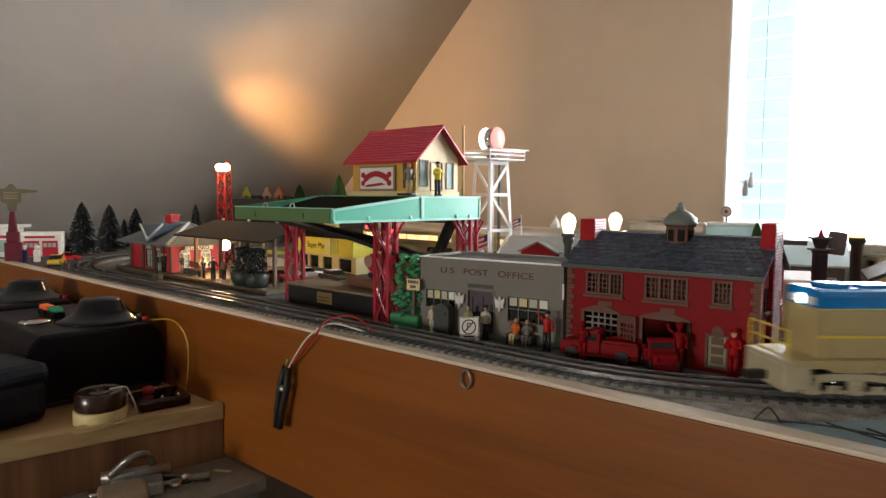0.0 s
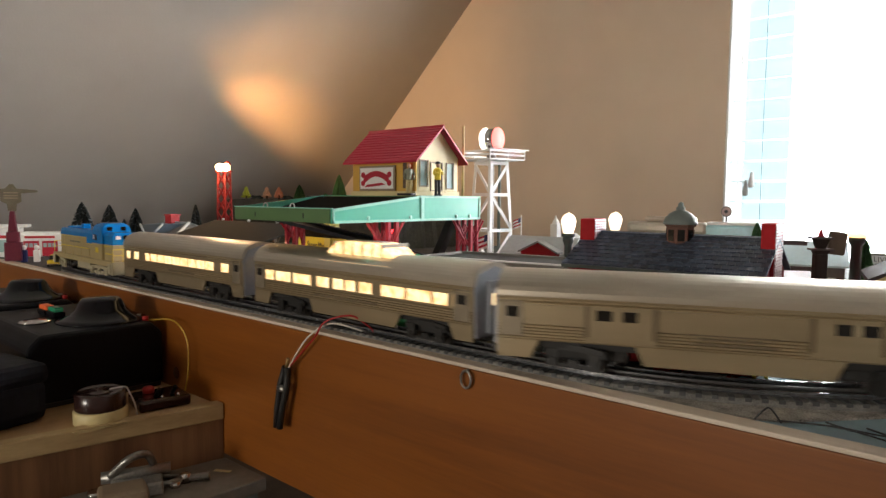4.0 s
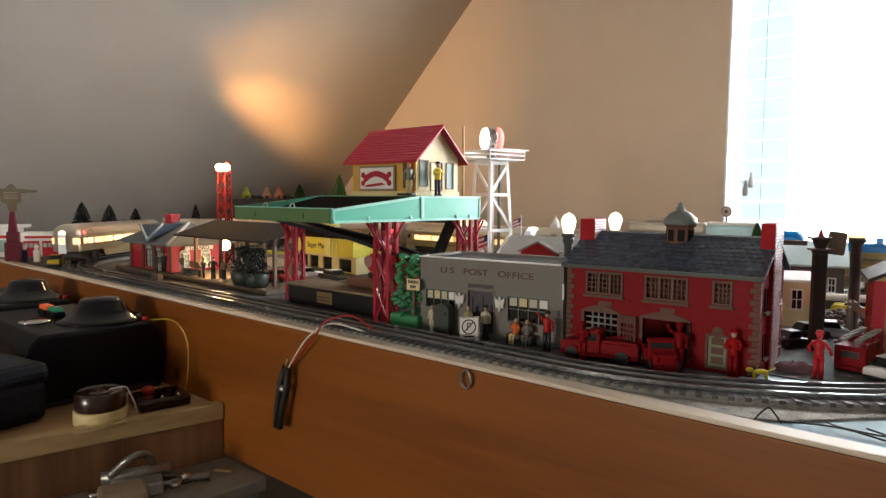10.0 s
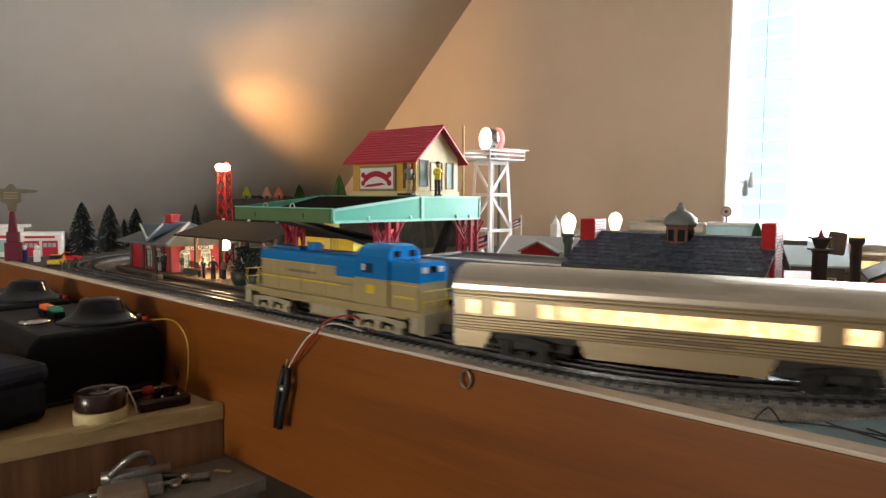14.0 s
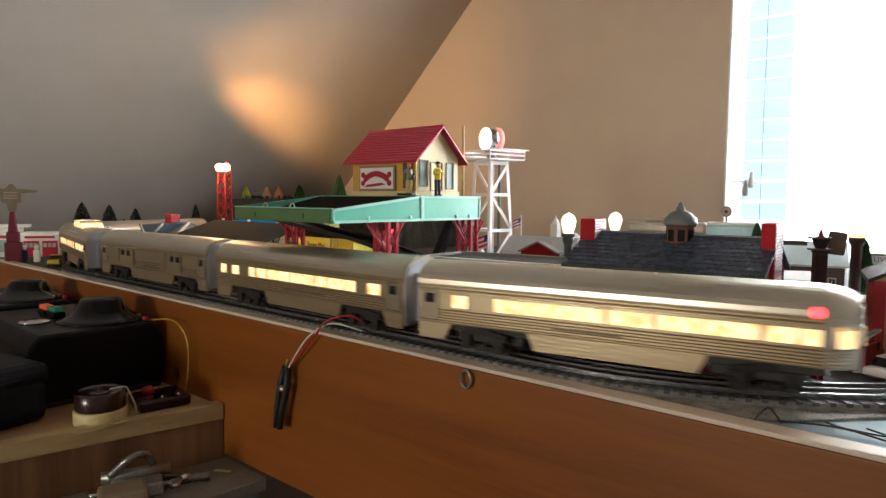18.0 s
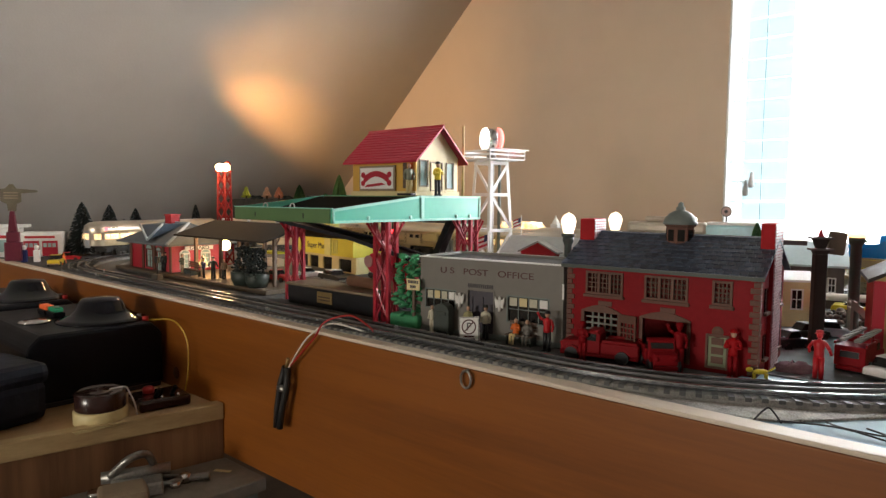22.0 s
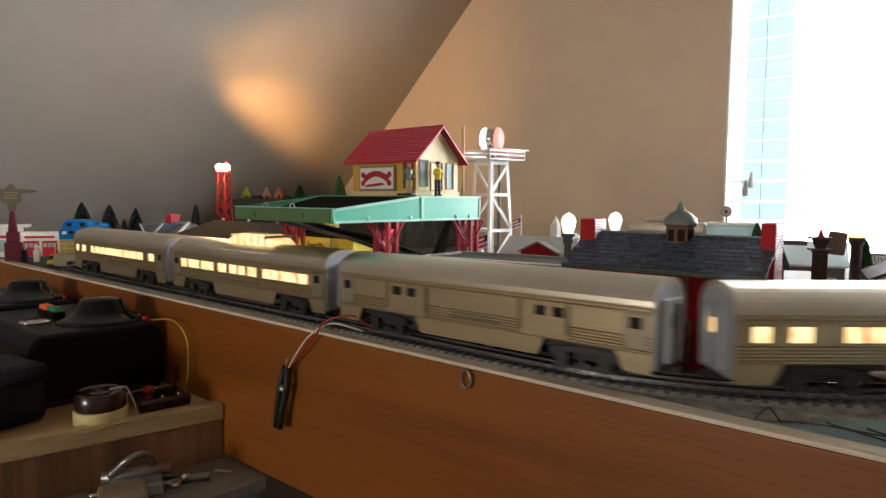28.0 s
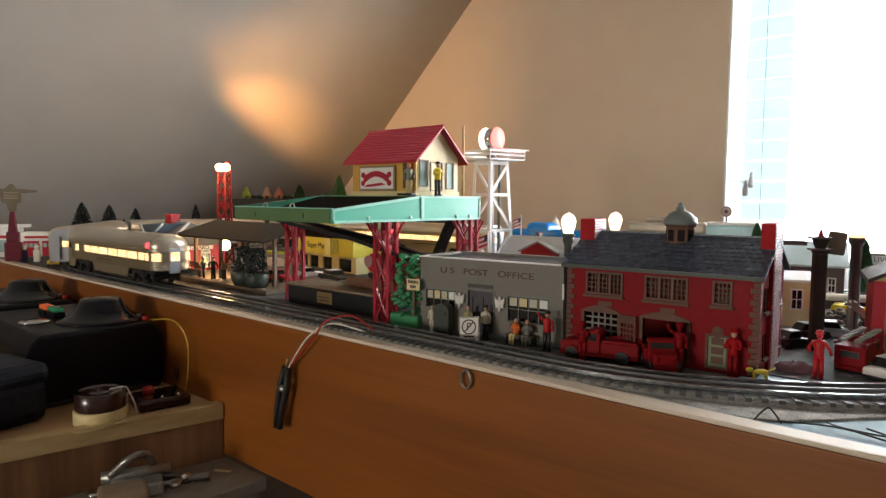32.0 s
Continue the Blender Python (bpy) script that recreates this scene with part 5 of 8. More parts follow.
def make_sign_boards():
    s = thing("no_parking_sign", "white no-parking board leaning beside the track", "sign", pose(-0.4640, 0.5740, 0.0005, -12, -5, 24) @ Matrix.Scale(1.0, 4))
    part("board", bm_box(-0.012, 0.012, -0.0006, 0.0006, 0, 0.030, 0.0003), M_WHITE, s, "white sign board")
    ring = bm_lathe([(0.0072, -0.0003), (0.0085, -0.0003), (0.0085, 0.0003), (0.0072, 0.0003)], 24, smooth=False)
    bmesh.ops.delete(ring, geom=[f for f in ring.faces if len(f.verts) > 4], context="FACES")
    part("ring", ring, M_DARKRED, s).matrix_basis = pose(0, -0.0010, 0.0185, 90, 0, 0)
    text_part("letter", "P", 0.0125, M_INK, s, pose(0, -0.0009, 0.0185) @ FRONT)
    part("slash", bm_box(-0.0078, 0.0078, -0.0014, -0.0011, -0.0007, 0.0007), M_DARKRED, s).matrix_basis = pose(0, 0, 0.0185, 0, -45, 0)
    for z, w in ((0.0068, 0.006), (0.0036, 0.007)):
        part("lettering_bar", bm_box(-w, w, -0.0010, -0.0006, z, z + 0.0018), M_DARKRED, s)
    part("border", frame_ring(-0.0108, 0.0108, 0.0012, 0.0288, 0.0006, -0.0009, -0.0006), M_INK, s)
    p = thing("bus_stop_sign", "small cream sign with dark lettering on a post", "sign", pose(-0.566, 0.588, 0, 0, 0, 12))
    part("post", bm_box(-0.0016, 0.0016, 0, 0.0032, 0, 0.062), M_WOODBENCH, p)
    part("board", bm_box(-0.0095, 0.0095, -0.0012, 0.0, 0.050, 0.064, 0.0003), M_CREAM, p)
    for z, n in ((0.0585, 7), (0.0525, 4)):
        for k in range(n):
            part("lettering_bar", bm_box(-0.0022 * n / 2 + k * 0.0022 + 0.0002, -0.0022 * n / 2 + k * 0.0022 + 0.0018, -0.0016, -0.0012, z, z + 0.0036), M_INK, p)


def make_green_bush():
    t = thing("toy_tree", "bright green moulded plastic tree on a flat base", "toy tree", pose(-0.583, 0.597, 0, 0, 0, 8))
    part("base", bm_box(-0.022, 0.022, -0.012, 0.012, 0, 0.018, 0.003), M_LEAFGREEN, t)
    part("trunk", bm_tube(curve_pts([(0.006, 0, 0.006), (0.008, 0, 0.03), (0.004, 0, 0.055), (0.008, 0, 0.08)]), 0.0032), M_LEAFGREEN, t)
    random.seed(5)
    for i in range(110):
        z = 0.018 + 0.074 * (i / 110) ** 0.9
        r = 0.022 * (1 - 0.35 * i / 110) * (0.6 + 0.4 * random.random())
        a = random.random() * 6.28
        c = (-0.001 + r * math.cos(a), 0.55 * r * math.sin(a), z)
        bm = bm_ball((0, 0, 0), 0.0030 + 0.0022 * random.random(), (1.5, 0.9, 0.55), 7, 4)
        part("leaf", bm, M_LEAFGREEN, t).matrix_basis = pose(*c, random.uniform(-25, 25), random.uniform(-30, 30), math.degrees(a))


def make_bench(label, m):
    b = thing("bench", label, "bench", m, "benches")
    for y in (-0.006, -0.0015, 0.003):
        part("seat_slat", bm_box(-0.017, 0.017, y, y + 0.0036, 0.0105, 0.0118), M_WOODBENCH, b)
    for z in (0.0145, 0.0185, 0.0225):
        part("back_slat", bm_box(-0.017, 0.017, 0.0072, 0.0084, z, z + 0.003), M_WOODBENCH, b)
    for x in (-0.0155, 0.0145):
        part("leg", bm_box(x, x + 0.0012, -0.006, 0.0085, 0, 0.0104), M_IRON, b)


def town_square():
    make_firehouse()
    make_post_office()
    make_sign_boards()
    make_green_bush()
    M_WBLOUSE, M_DRESS = mat("cream_cloth_paint", (0.62, 0.58, 0.45), 0.6), mat("khaki_paint", (0.36, 0.33, 0.16), 0.6)
    A = 8
    make_toy_truck("dark red toy ladder truck parked before the firehouse", pose(-0.3185, 0.6095, 0, 0, 0, 194), 0.080)
    make_toy_truck("dark red toy truck with rounded cab leaving the firehouse", pose(-0.259, 0.614, 0, 0, 0, -52), 0.050)
    make_toy_truck("dark red toy fire engine carrying grey ladders", pose(-0.1120, 0.7480, 0, 0, 0, 82), 0.064, ladder=True)
    doll("red moulded fireman figurine standing by the track", 0.046, M_BRIGHTRED, M_BRIGHTRED, pose(-0.1335, 0.674, 0, 0, 0, 170), "out", M_BRIGHTRED, skin=M_BRIGHTRED)
    doll("red moulded fireman figurine at the firehouse door", 0.045, M_CHIMRED, M_BRICKRED, pose(-0.1945, 0.6285, 0, 0, 0, 10), "front", M_CHIMRED)
    doll("dark red moulded fireman figurine before the engine bay", 0.046, M_BRICKRED, M_BRICKRED, pose(-0.242, 0.6205, 0, 0, 0, 10), "up", M_BRICKRED, skin=M_BRICKRED)
    doll("dark red moulded fireman figurine beside a truck", 0.040, M_BRICKRED, M_BRICKRED, pose(-0.3305, 0.5920, 0, 0, 0, 0), "front", M_BRICKRED, skin=M_BRICKRED)
    doll("painted figurine in red jacket with raised arm", 0.043, M_BRIGHTRED, M_BLACK, pose(-0.3805, 0.6045, 0, 0, 0, 10), "up", M_BLACK)
    doll("painted figurine in white shirt before the post office", 0.040, M_WBLOUSE, M_BLACK, pose(-0.464, 0.6035, 0, 0, 0, A), "down", M_BLACK)
    doll("painted figurine in khaki dress before the post office", 0.038, M_DRESS, M_CREAM, pose(-0.485, 0.5975, 0, 0, 0, A), "front")
    doll("cream painted figurine near the grey wall", 0.034, M_WBLOUSE, M_WBLOUSE, pose(-0.5365, 0.5905, 0, 0, 0, A), "down")
    make_bench("brown slatted bench before the post office", pose(-0.4185, 0.609, 0, 0, 0, A))
    doll("seated painted figurine in orange blouse", 0.036, M_ORANGE, M_CREAM, pose(-0.4245, 0.6085, 0.0015, 0, 0, A - 8), "front", None, True)
    doll("seated painted figurine in grey suit", 0.036, M_GREYPL, M_GREYPL, pose(-0.4105, 0.6105, 0.0015, 0, 0, A + 6), "front", None, True)
    # dark mailbox and kiosk beside the shop window
    k = thing("mail_kiosk", "dark green street mailbox beside the post office", "mailbox", pose(-0.520, 0.5945, 0, 0, 0, A))
    part("box", bm_prism([(-0.011, 0.004), (0.011, 0.004), (0.011, 0.030), (0.008, 0.036), (0.0, 0.039), (-0.008, 0.036), (-0.011, 0.030)], -0.008, 0.006, "y", 0.0008), M_IRON, k)
    for x in (-0.010, 0.0075):
        part("foot", bm_box(x, x + 0.0025, -0.007, 0.005, 0, 0.0039), M_IRON, k)
    part("flap", bm_box(-0.007, 0.007, -0.0092, -0.0082, 0.024, 0.029, 0.0003), M_IRON, k)
    # yellow dog
    d = thing("toy_dog", "yellow moulded plastic dog beside the firehouse", "toy dog", pose(-0.1735, 0.6400, 0, 0, 0, 221) @ Matrix.Scale(0.8, 4))
    part("body", bm_ball((0, 0, 0.0100), 0.0042, (2.2, 0.75, 0.75), 10, 6), M_YELLOWPL, d)
    part("head", bm_ball((0.0125, 0, 0.0125), 0.0034, (1.3, 0.85, 0.9), 8, 5), M_YELLOWPL, d)
    part("tail", bm_rod((-0.010, 0, 0.011), (-0.017, 0, 0.015), 0.0009, 6), M_YELLOWPL, d)
    for x in (-0.007, 0.007):
        for y in (-0.0024, 0.0024):
            part("leg", bm_rod((x, y, 0), (x, y, 0.008), 0.0011, 6), M_YELLOWPL, d)


town_square()


# ---- coaling station over the track
def lattice_leg(parent, x, y, w, d, h, mt):
    """A tapering lattice tower of four angle posts with crossed braces."""
    bm = bmesh.new()
    posts = [(sx * w / 2, sy * d / 2) for sx in (-1, 1) for sy in (-1, 1)]
    for px, py in posts:
        bm_box(px - 0.0024, px + 0.0024, py - 0.0024, py + 0.0024, 0, h, into=bm)
    ob = part("leg_tower", bm, mt, parent, "crimson lattice steel leg")
    ob.matrix_basis = pose(x, y, 0)
    n = 3
    seg = (h - 0.01) / n
    for k in range(n):
        z0, z1 = 0.006 + k * seg, 0.006 + (k + 1) * seg
        for a, b in ((0, 1), (2, 3), (0, 2), (1, 3)):
            (ax, ay), (bx, by) = posts[a], posts[b]
            part("brace", bm_rod((ax, ay, z0), (bx, by, z1), 0.0014, 5), mt, ob)
            part("brace", bm_rod((bx, by, z0), (ax, ay, z1), 0.0014, 5), mt, ob)
    for s in (-1, 1):
        part("knee_brace", bm_rod((0, s * d / 2, h - 0.032), (0, s * (d / 2 + 0.026), h - 0.001), 0.0020, 5), mt, ob)
        part("knee_brace", bm_rod((s * w / 2, 0, h - 0.032), (s * (w / 2 + 0.018), 0, h - 0.001), 0.0016, 5), mt, ob)
    return ob


def make_coaling_station():
    X0, X1, Y0, YM, Y1 = -0.822, -0.612, 0.497, 0.652, 0.778
    ZB, ZL, ZH = 0.1335, 0.1505, 0.1680
    c = thing("coaling_station", "toy coaling station with teal tray, crimson legs and yellow house", "toy building")
    # base with trays
    bx0, bx1, by0, by1 = -0.885, -0.622, 0.605, 0.79
    part("base", bm_box(bx0 + 0.026, bx1 - 0.004, by0 + 0.004, by0 + 0.050, 0.0, 0.0285, 0.0015), M_BLACK, c, "black enamelled base box")
    part("rear_base", bm_box(bx0 + 0.030, bx1 - 0.006, by0 + 0.0502, by0 + 0.112, 0.0, 0.0160, 0.001), M_BLACK, c)
    part("base_tray", bm_box(bx0 + 0.024, bx1 - 0.002, by0 + 0.001, by0 + 0.055, 0.0287, 0.0325, 0.001), M_TANTOP, c, "tan receiving tray")
    plate = part("name_plate", bm_box(-0.784, -0.750, by0 + 0.002, by0 + 0.0038, 0.008, 0.025, 0.0004), M_BRASS, c, "dull brass name plate")
    for z in (0.012, 0.0165):
        part("lettering_bar", bm_box(-0.780, -0.754, by0 + 0.0015, by0 + 0.002, z, z + 0.0018), M_WOODBENCH, plate)
    for x, y in ((-0.874, 0.634), (-0.622, 0.594), (-0.625, 0.765)):
        lattice_leg(c, x, y, 0.024, 0.014, ZB, M_CRIMSON)
    # tray: floor, tapering sides with folded edges, end, rivets
    part("tray_floor", bm_box(X0 + 0.002, X1 - 0.002, Y0 + 0.002, Y1 - 0.002, ZB, ZB + 0.003), M_OLIVE, c)
    side = [(Y0, ZB), (Y1, ZB), (Y1, ZH), (YM, ZH), (Y0, ZL)]
    for x in (X0, X1 - 0.003):
        s = part("tray_side", bm_prism(side, x, x + 0.003, "x"), M_TEAL, c, "teal enamelled steel side")
        xo = x + 0.003 if x > -0.7 else x - 0.0012
        bm = bmesh.new()
        for (ya, za), (yb, zb) in zip(side, side[1:] + side[:1]):
            d = Vector((0, yb - ya, zb - za)).normalized()
            n = Vector((0, -d.z, d.y)) * 0.0032
            bm_prism([(ya, za), (yb, zb), (yb + n.y, zb + n.z), (ya + n.y, za + n.z)], xo, xo + 0.0014, "x", into=bm)
        bm_box(xo, xo + 0.0014, YM - 0.003, YM + 0.003, ZB + 0.003, ZH - 0.003, into=bm)
        part("folded_edge", bm, M_TEALEDGE, s)
        for y in (0.553, 0.628, 0.722, 0.752):
            part("bolt", bm_ball((xo + 0.0016, y, ZB + 0.0055), 0.0030, (0.5, 1, 1), 8, 5), M_TEALEDGE, s)
    e = part("tray_end", bm_box(X0 + 0.0005, X1 - 0.0032, Y0 - 0.0015, Y0 + 0.0015, ZB, ZL, 0.0004), M_OLIVE, c, "green enamelled tray end")
    for x in (X0 + 0.05, X1 - 0.055):
        part("slot", bm_box(x, x + 0.002, Y0 - 0.0018, Y0 - 0.0014, ZB + 0.005, ZB + 0.011), M_BLACK, e)
    part("end_lip", bm_box(X0, X1, Y0 - 0.0022, Y0 + 0.0022, ZL, ZL + 0.0012, 0.0003), M_TEALEDGE, e)
    part("tray_back", bm_box(X0 + 0.003, X1 - 0.003, Y1 - 0.0025, Y1, ZB, ZH), M_TEAL, c)
    part("bin_slope", bm_prism([(Y0 + 0.01, ZB + 0.0032), (YM - 0.004, ZB + 0.0032), (YM - 0.004, ZH - 0.002), (YM - 0.012, ZH - 0.002)], X0 + 0.004, X1 - 0.004, "x"), M_COALBIN, c)
    for x in (X0 + 0.055, X0 + 0.115):
        part("eyebolt", bm_tube([(x + 0.005 * math.cos(t), Y0 + 0.012, ZL + 0.001 + 0.005 * math.sin(t)) for t in np.linspace(0, 3.14159, 9)], 0.0007, 6), M_STEELW, c)
    # deck and house
    part("deck", bm_box(X0 + 0.0032, X1 - 0.0032, YM - 0.003, Y1 - 0.0027, ZH - 0.004, ZH - 0.0005), M_OLIVE, c)
    hx0, hx1, hy0, hy1, hz0, he, hr = -0.7565, -0.6265, 0.6545, 0.7435, ZH, 0.222, 0.2625
    ym = (hy0 + hy1) / 2
    part("house_plinth", bm_box(hx0 - 0.002, hx1 + 0.001, hy0 - 0.002, hy1 + 0.002, hz0 - 0.0004, hz0 + 0.006), M_CREAM, c)
    front = part("house_front", bm_box(hx0, hx1, hy0, hy0 + 0.002, hz0 + 0.0062, he), M_SHADEOCHRE, c, "yellow house wall with shade in its ochre tone")
    part("house_rear", bm_box(hx0, hx1, hy1 - 0.002, hy1, hz0 + 0.0062, he), M_SHADEOCHRE, c)
    for x, lab in ((hx1 - 0.002, "cream gable wall with windows"), (hx0, "")):
        holes = [(0.006, 0.021, 0.182, 0.216), (0.0615, 0.0755, 0.179, 0.214), (0.0285, 0.0505, hz0 + 0.0062, 0.2135)]
        g = bm_wall(0, hy1 - hy0 - 0.004, hz0 + 0.0062, he, holes, 0, 0.002)
        ga = part("gable_wall", g, M_CREAM, c, lab)
        ga.matrix_basis = pose(x + 0.002, hy0 + 0.002, 0, 0, 0, 90)
        gp = part("gable_peak", bm_prism([(hy0, he), (hy1, he), (ym, hr)], x, x + 0.002, "x"), M_CREAM, c)
        for hx, hxx, z0, z1 in holes[:2]:
            w = part("window", frame_ring(hx, hxx, z0, z1, 0.0016, -0.0012, -0.0001), M_TANSTONE, ga, "brown framed window")
            w2 = part("window_pane", bm_box(hx, hxx, 0.0006, 0.0012, z0, z1), M_PANE, ga)
        part("gable_door", bm_box(0.0285, 0.0505, 0.0008, 0.0016, hz0 + 0.0062, 0.2135), M_CREAM, ga)
        part("door_frame", frame_ring(0.0285, 0.0505, hz0 + 0.008, 0.2135, 0.0014, -0.0012, -0.0001), M_TANSTONE, ga)
    # billboard on the front
    bl = part("billboard", bm_box(-0.7385, -0.664, hy0 - 0.0035, hy0 - 0.0005, 0.1745, 0.2105, 0.0005), M_TANSTONE, front, "framed billboard with a red banner device")
    part("trim_board", bm_box(-0.746, -0.690, hy0 - 0.0016, hy0 - 0.0002, 0.2135, 0.2185), M_ORANGE, front)
    part("trim_board", bm_box(-0.680, -0.640, hy0 - 0.0016, hy0 - 0.0002, 0.2135, 0.2185), M_ORANGE, front)
    part("trim_board", bm_box(-0.650, -0.644, hy0 - 0.0016, hy0 - 0.0002, 0.178, 0.2130), M_WOODBENCH, front)
    part("trim_board", bm_box(-0.640, -0.632, hy0 - 0.0016, hy0 - 0.0002, 0.190, 0.2130), M_ORANGE, front)
    face = part("billboard_face", bm_box(-0.7355, -0.667, hy0 - 0.0042, hy0 - 0.0036, 0.1775, 0.2075), M_WHITE, front)
    n = 14
    top = [(-0.728 + 0.053 * k / n, 0.1955 + 0.0075 * math.sin(math.pi * k / n)) for k in range(n + 1)]
    bot = [(-0.728 + 0.053 * k / n, 0.1845 + 0.0105 * math.sin(math.pi * k / n)) for k in range(n + 1)]
    part("device", bm_prism(top + bot[::-1], hy0 - 0.0048, hy0 - 0.0043, "y"), M_CRIMSON, face)
    for cx in (-0.729, -0.674):
        for cz in (0.1855, 0.1975):
            part("device", bm_rod((cx, hy0 - 0.0049, cz), (cx, hy0 - 0.0043, cz), 0.0042, 12), M_CRIMSON, face)
    part("device", bm_prism([(-0.726, 0.1795), (-0.720, 0.1835), (-0.690, 0.1860), (-0.682, 0.1835), (-0.696, 0.1815)], hy0 - 0.0048, hy0 - 0.0043, "y"), M_CRIMSON, face)
    # roof
    ov = 0.010
    for s in (-1, 1):
        ye = hy0 - ov if s < 0 else hy1 + ov
        k = (hr - he) / (ym - hy0)
        ze = he - k * ov
        part("roof", bm_prism([(ye, ze + 0.0002), (ym, hr + 0.0002), (ym, hr + 0.0032), (ye, ze + 0.0028)], hx0 - 0.012, hx1 + 0.011, "x"), M_ROOFRED, c, "red pressed-tin roof")
        bm = bmesh.new()
        for i in range(1, 12):
            f = i / 12
            y, z = ye + (ym - ye) * f, ze + (hr - ze) * f + 0.0031
            bm_box(hx0 - 0.012, hx1 + 0.011, y - 0.0006, y + 0.0006, z - 0.0006, z + 0.0005, into=bm)
        part("roof_seam", bm, M_ROOFRED, c)
    part("ridge", bm_rod((hx0 - 0.0125, ym, hr + 0.0026), (hx1 + 0.0115, ym, hr + 0.0026), 0.0024, 8), M_ROOFRED, c)
    part("mast", bm_rod((-0.630, 0.7595, ZH - 0.001), (-0.630, 0.7595, 0.2715), 0.0021, 8, r2=0.0017), M_CREAM, c, "pale post")
    # bucket conveyor and chute below the tray
    for y0, y1, dz in ((0.600, 0.606, 0.0), (0.634, 0.640, 0.0)):
        part("chute_beam", bm_prism([(-0.905, 0.1295 + dz), (-0.905, 0.1350 + dz), (-0.700, 0.1105 + dz), (-0.575, 0.0870 + dz), (-0.575, 0.0815 + dz), (-0.700, 0.1050 + dz)], y0, y1, "y"), M_CHUTE, c, "slim dark steel chute beam")
    part("chute_bed", bm_prism([(-0.905, 0.1300), (-0.905, 0.1315), (-0.700, 0.1070), (-0.575, 0.0835), (-0.575, 0.0820), (-0.700, 0.1055)], 0.6062, 0.6338, "y"), M_BLACK, c)
    part("conveyor", bm_prism([(0.698, 0.050), (0.712, 0.050), (0.765, 0.1334), (0.751, 0.1334)], -0.654, -0.642, "x"), M_BLACK, c, "black bucket conveyor")
    part("motor_housing", bm_lathe([(0.0, 0.0162), (0.026, 0.0162), (0.026, 0.062), (0.020, 0.078), (0.0, 0.082)], 16, -0.690, 0.690), M_CRIMSON, c)
    part("drive_wheel", bm_rod((-0.735, 0.676, 0.066), (-0.735, 0.690, 0.066), 0.0150, 16), M_CRIMSON, c)
    part("wheel_hub", bm_rod((-0.7445, 0.6735, 0.068), (-0.7445, 0.6755, 0.068), 0.0090, 14), M_DULLPINK, c, "pale pink disc")
    lg = thing("toy_log", "brown wooden log lying on the loader tray", "log", pose(-0.694, 0.642, 0.0407))
    part("log_body", bm_rod((-0.055, 0, 0), (0.055, 0, 0), 0.0080, 14), M_LOG, lg)
    rl = thing("red_signal_lamp", "small glowing red lamp inside the steelwork", "signal lamp", pose(-0.634, 0.618, 0.1335))
    part("lamp_stem", bm_rod((0, 0, -0.012), (0, 0, 0), 0.001, 6), M_BLACK, rl)
    part("lens", bm_ball((0, 0, -0.0145), 0.0033, seg=8, rings=6), M_REDGLOW, rl)
    W1, W2 = mat("grey_green_paint", (0.22, 0.24, 0.18), 0.6), M_CREAM
    doll("grey painted figurine on the station deck", 0.044, W1, W2, pose(-0.6325, 0.6475, ZH, 0, 0, 50), "down")
    doll("painted figurine in yellow and orange vest on the deck", 0.046, M_YELLOWPL, M_BLACK, pose(-0.6155, 0.6870, ZH, 0, 0, 75), "front", M_BLACK)
    pl = solid("deck_plate", bm_box(-0.648, -0.622, 0.6395, 0.6505, ZH, ZH + 0.0032, 0.0008), M_BLACK, "small black plate on the tray rim", "plate")


# ---- beacon tower with a turning head
BEACON_H = 0.266


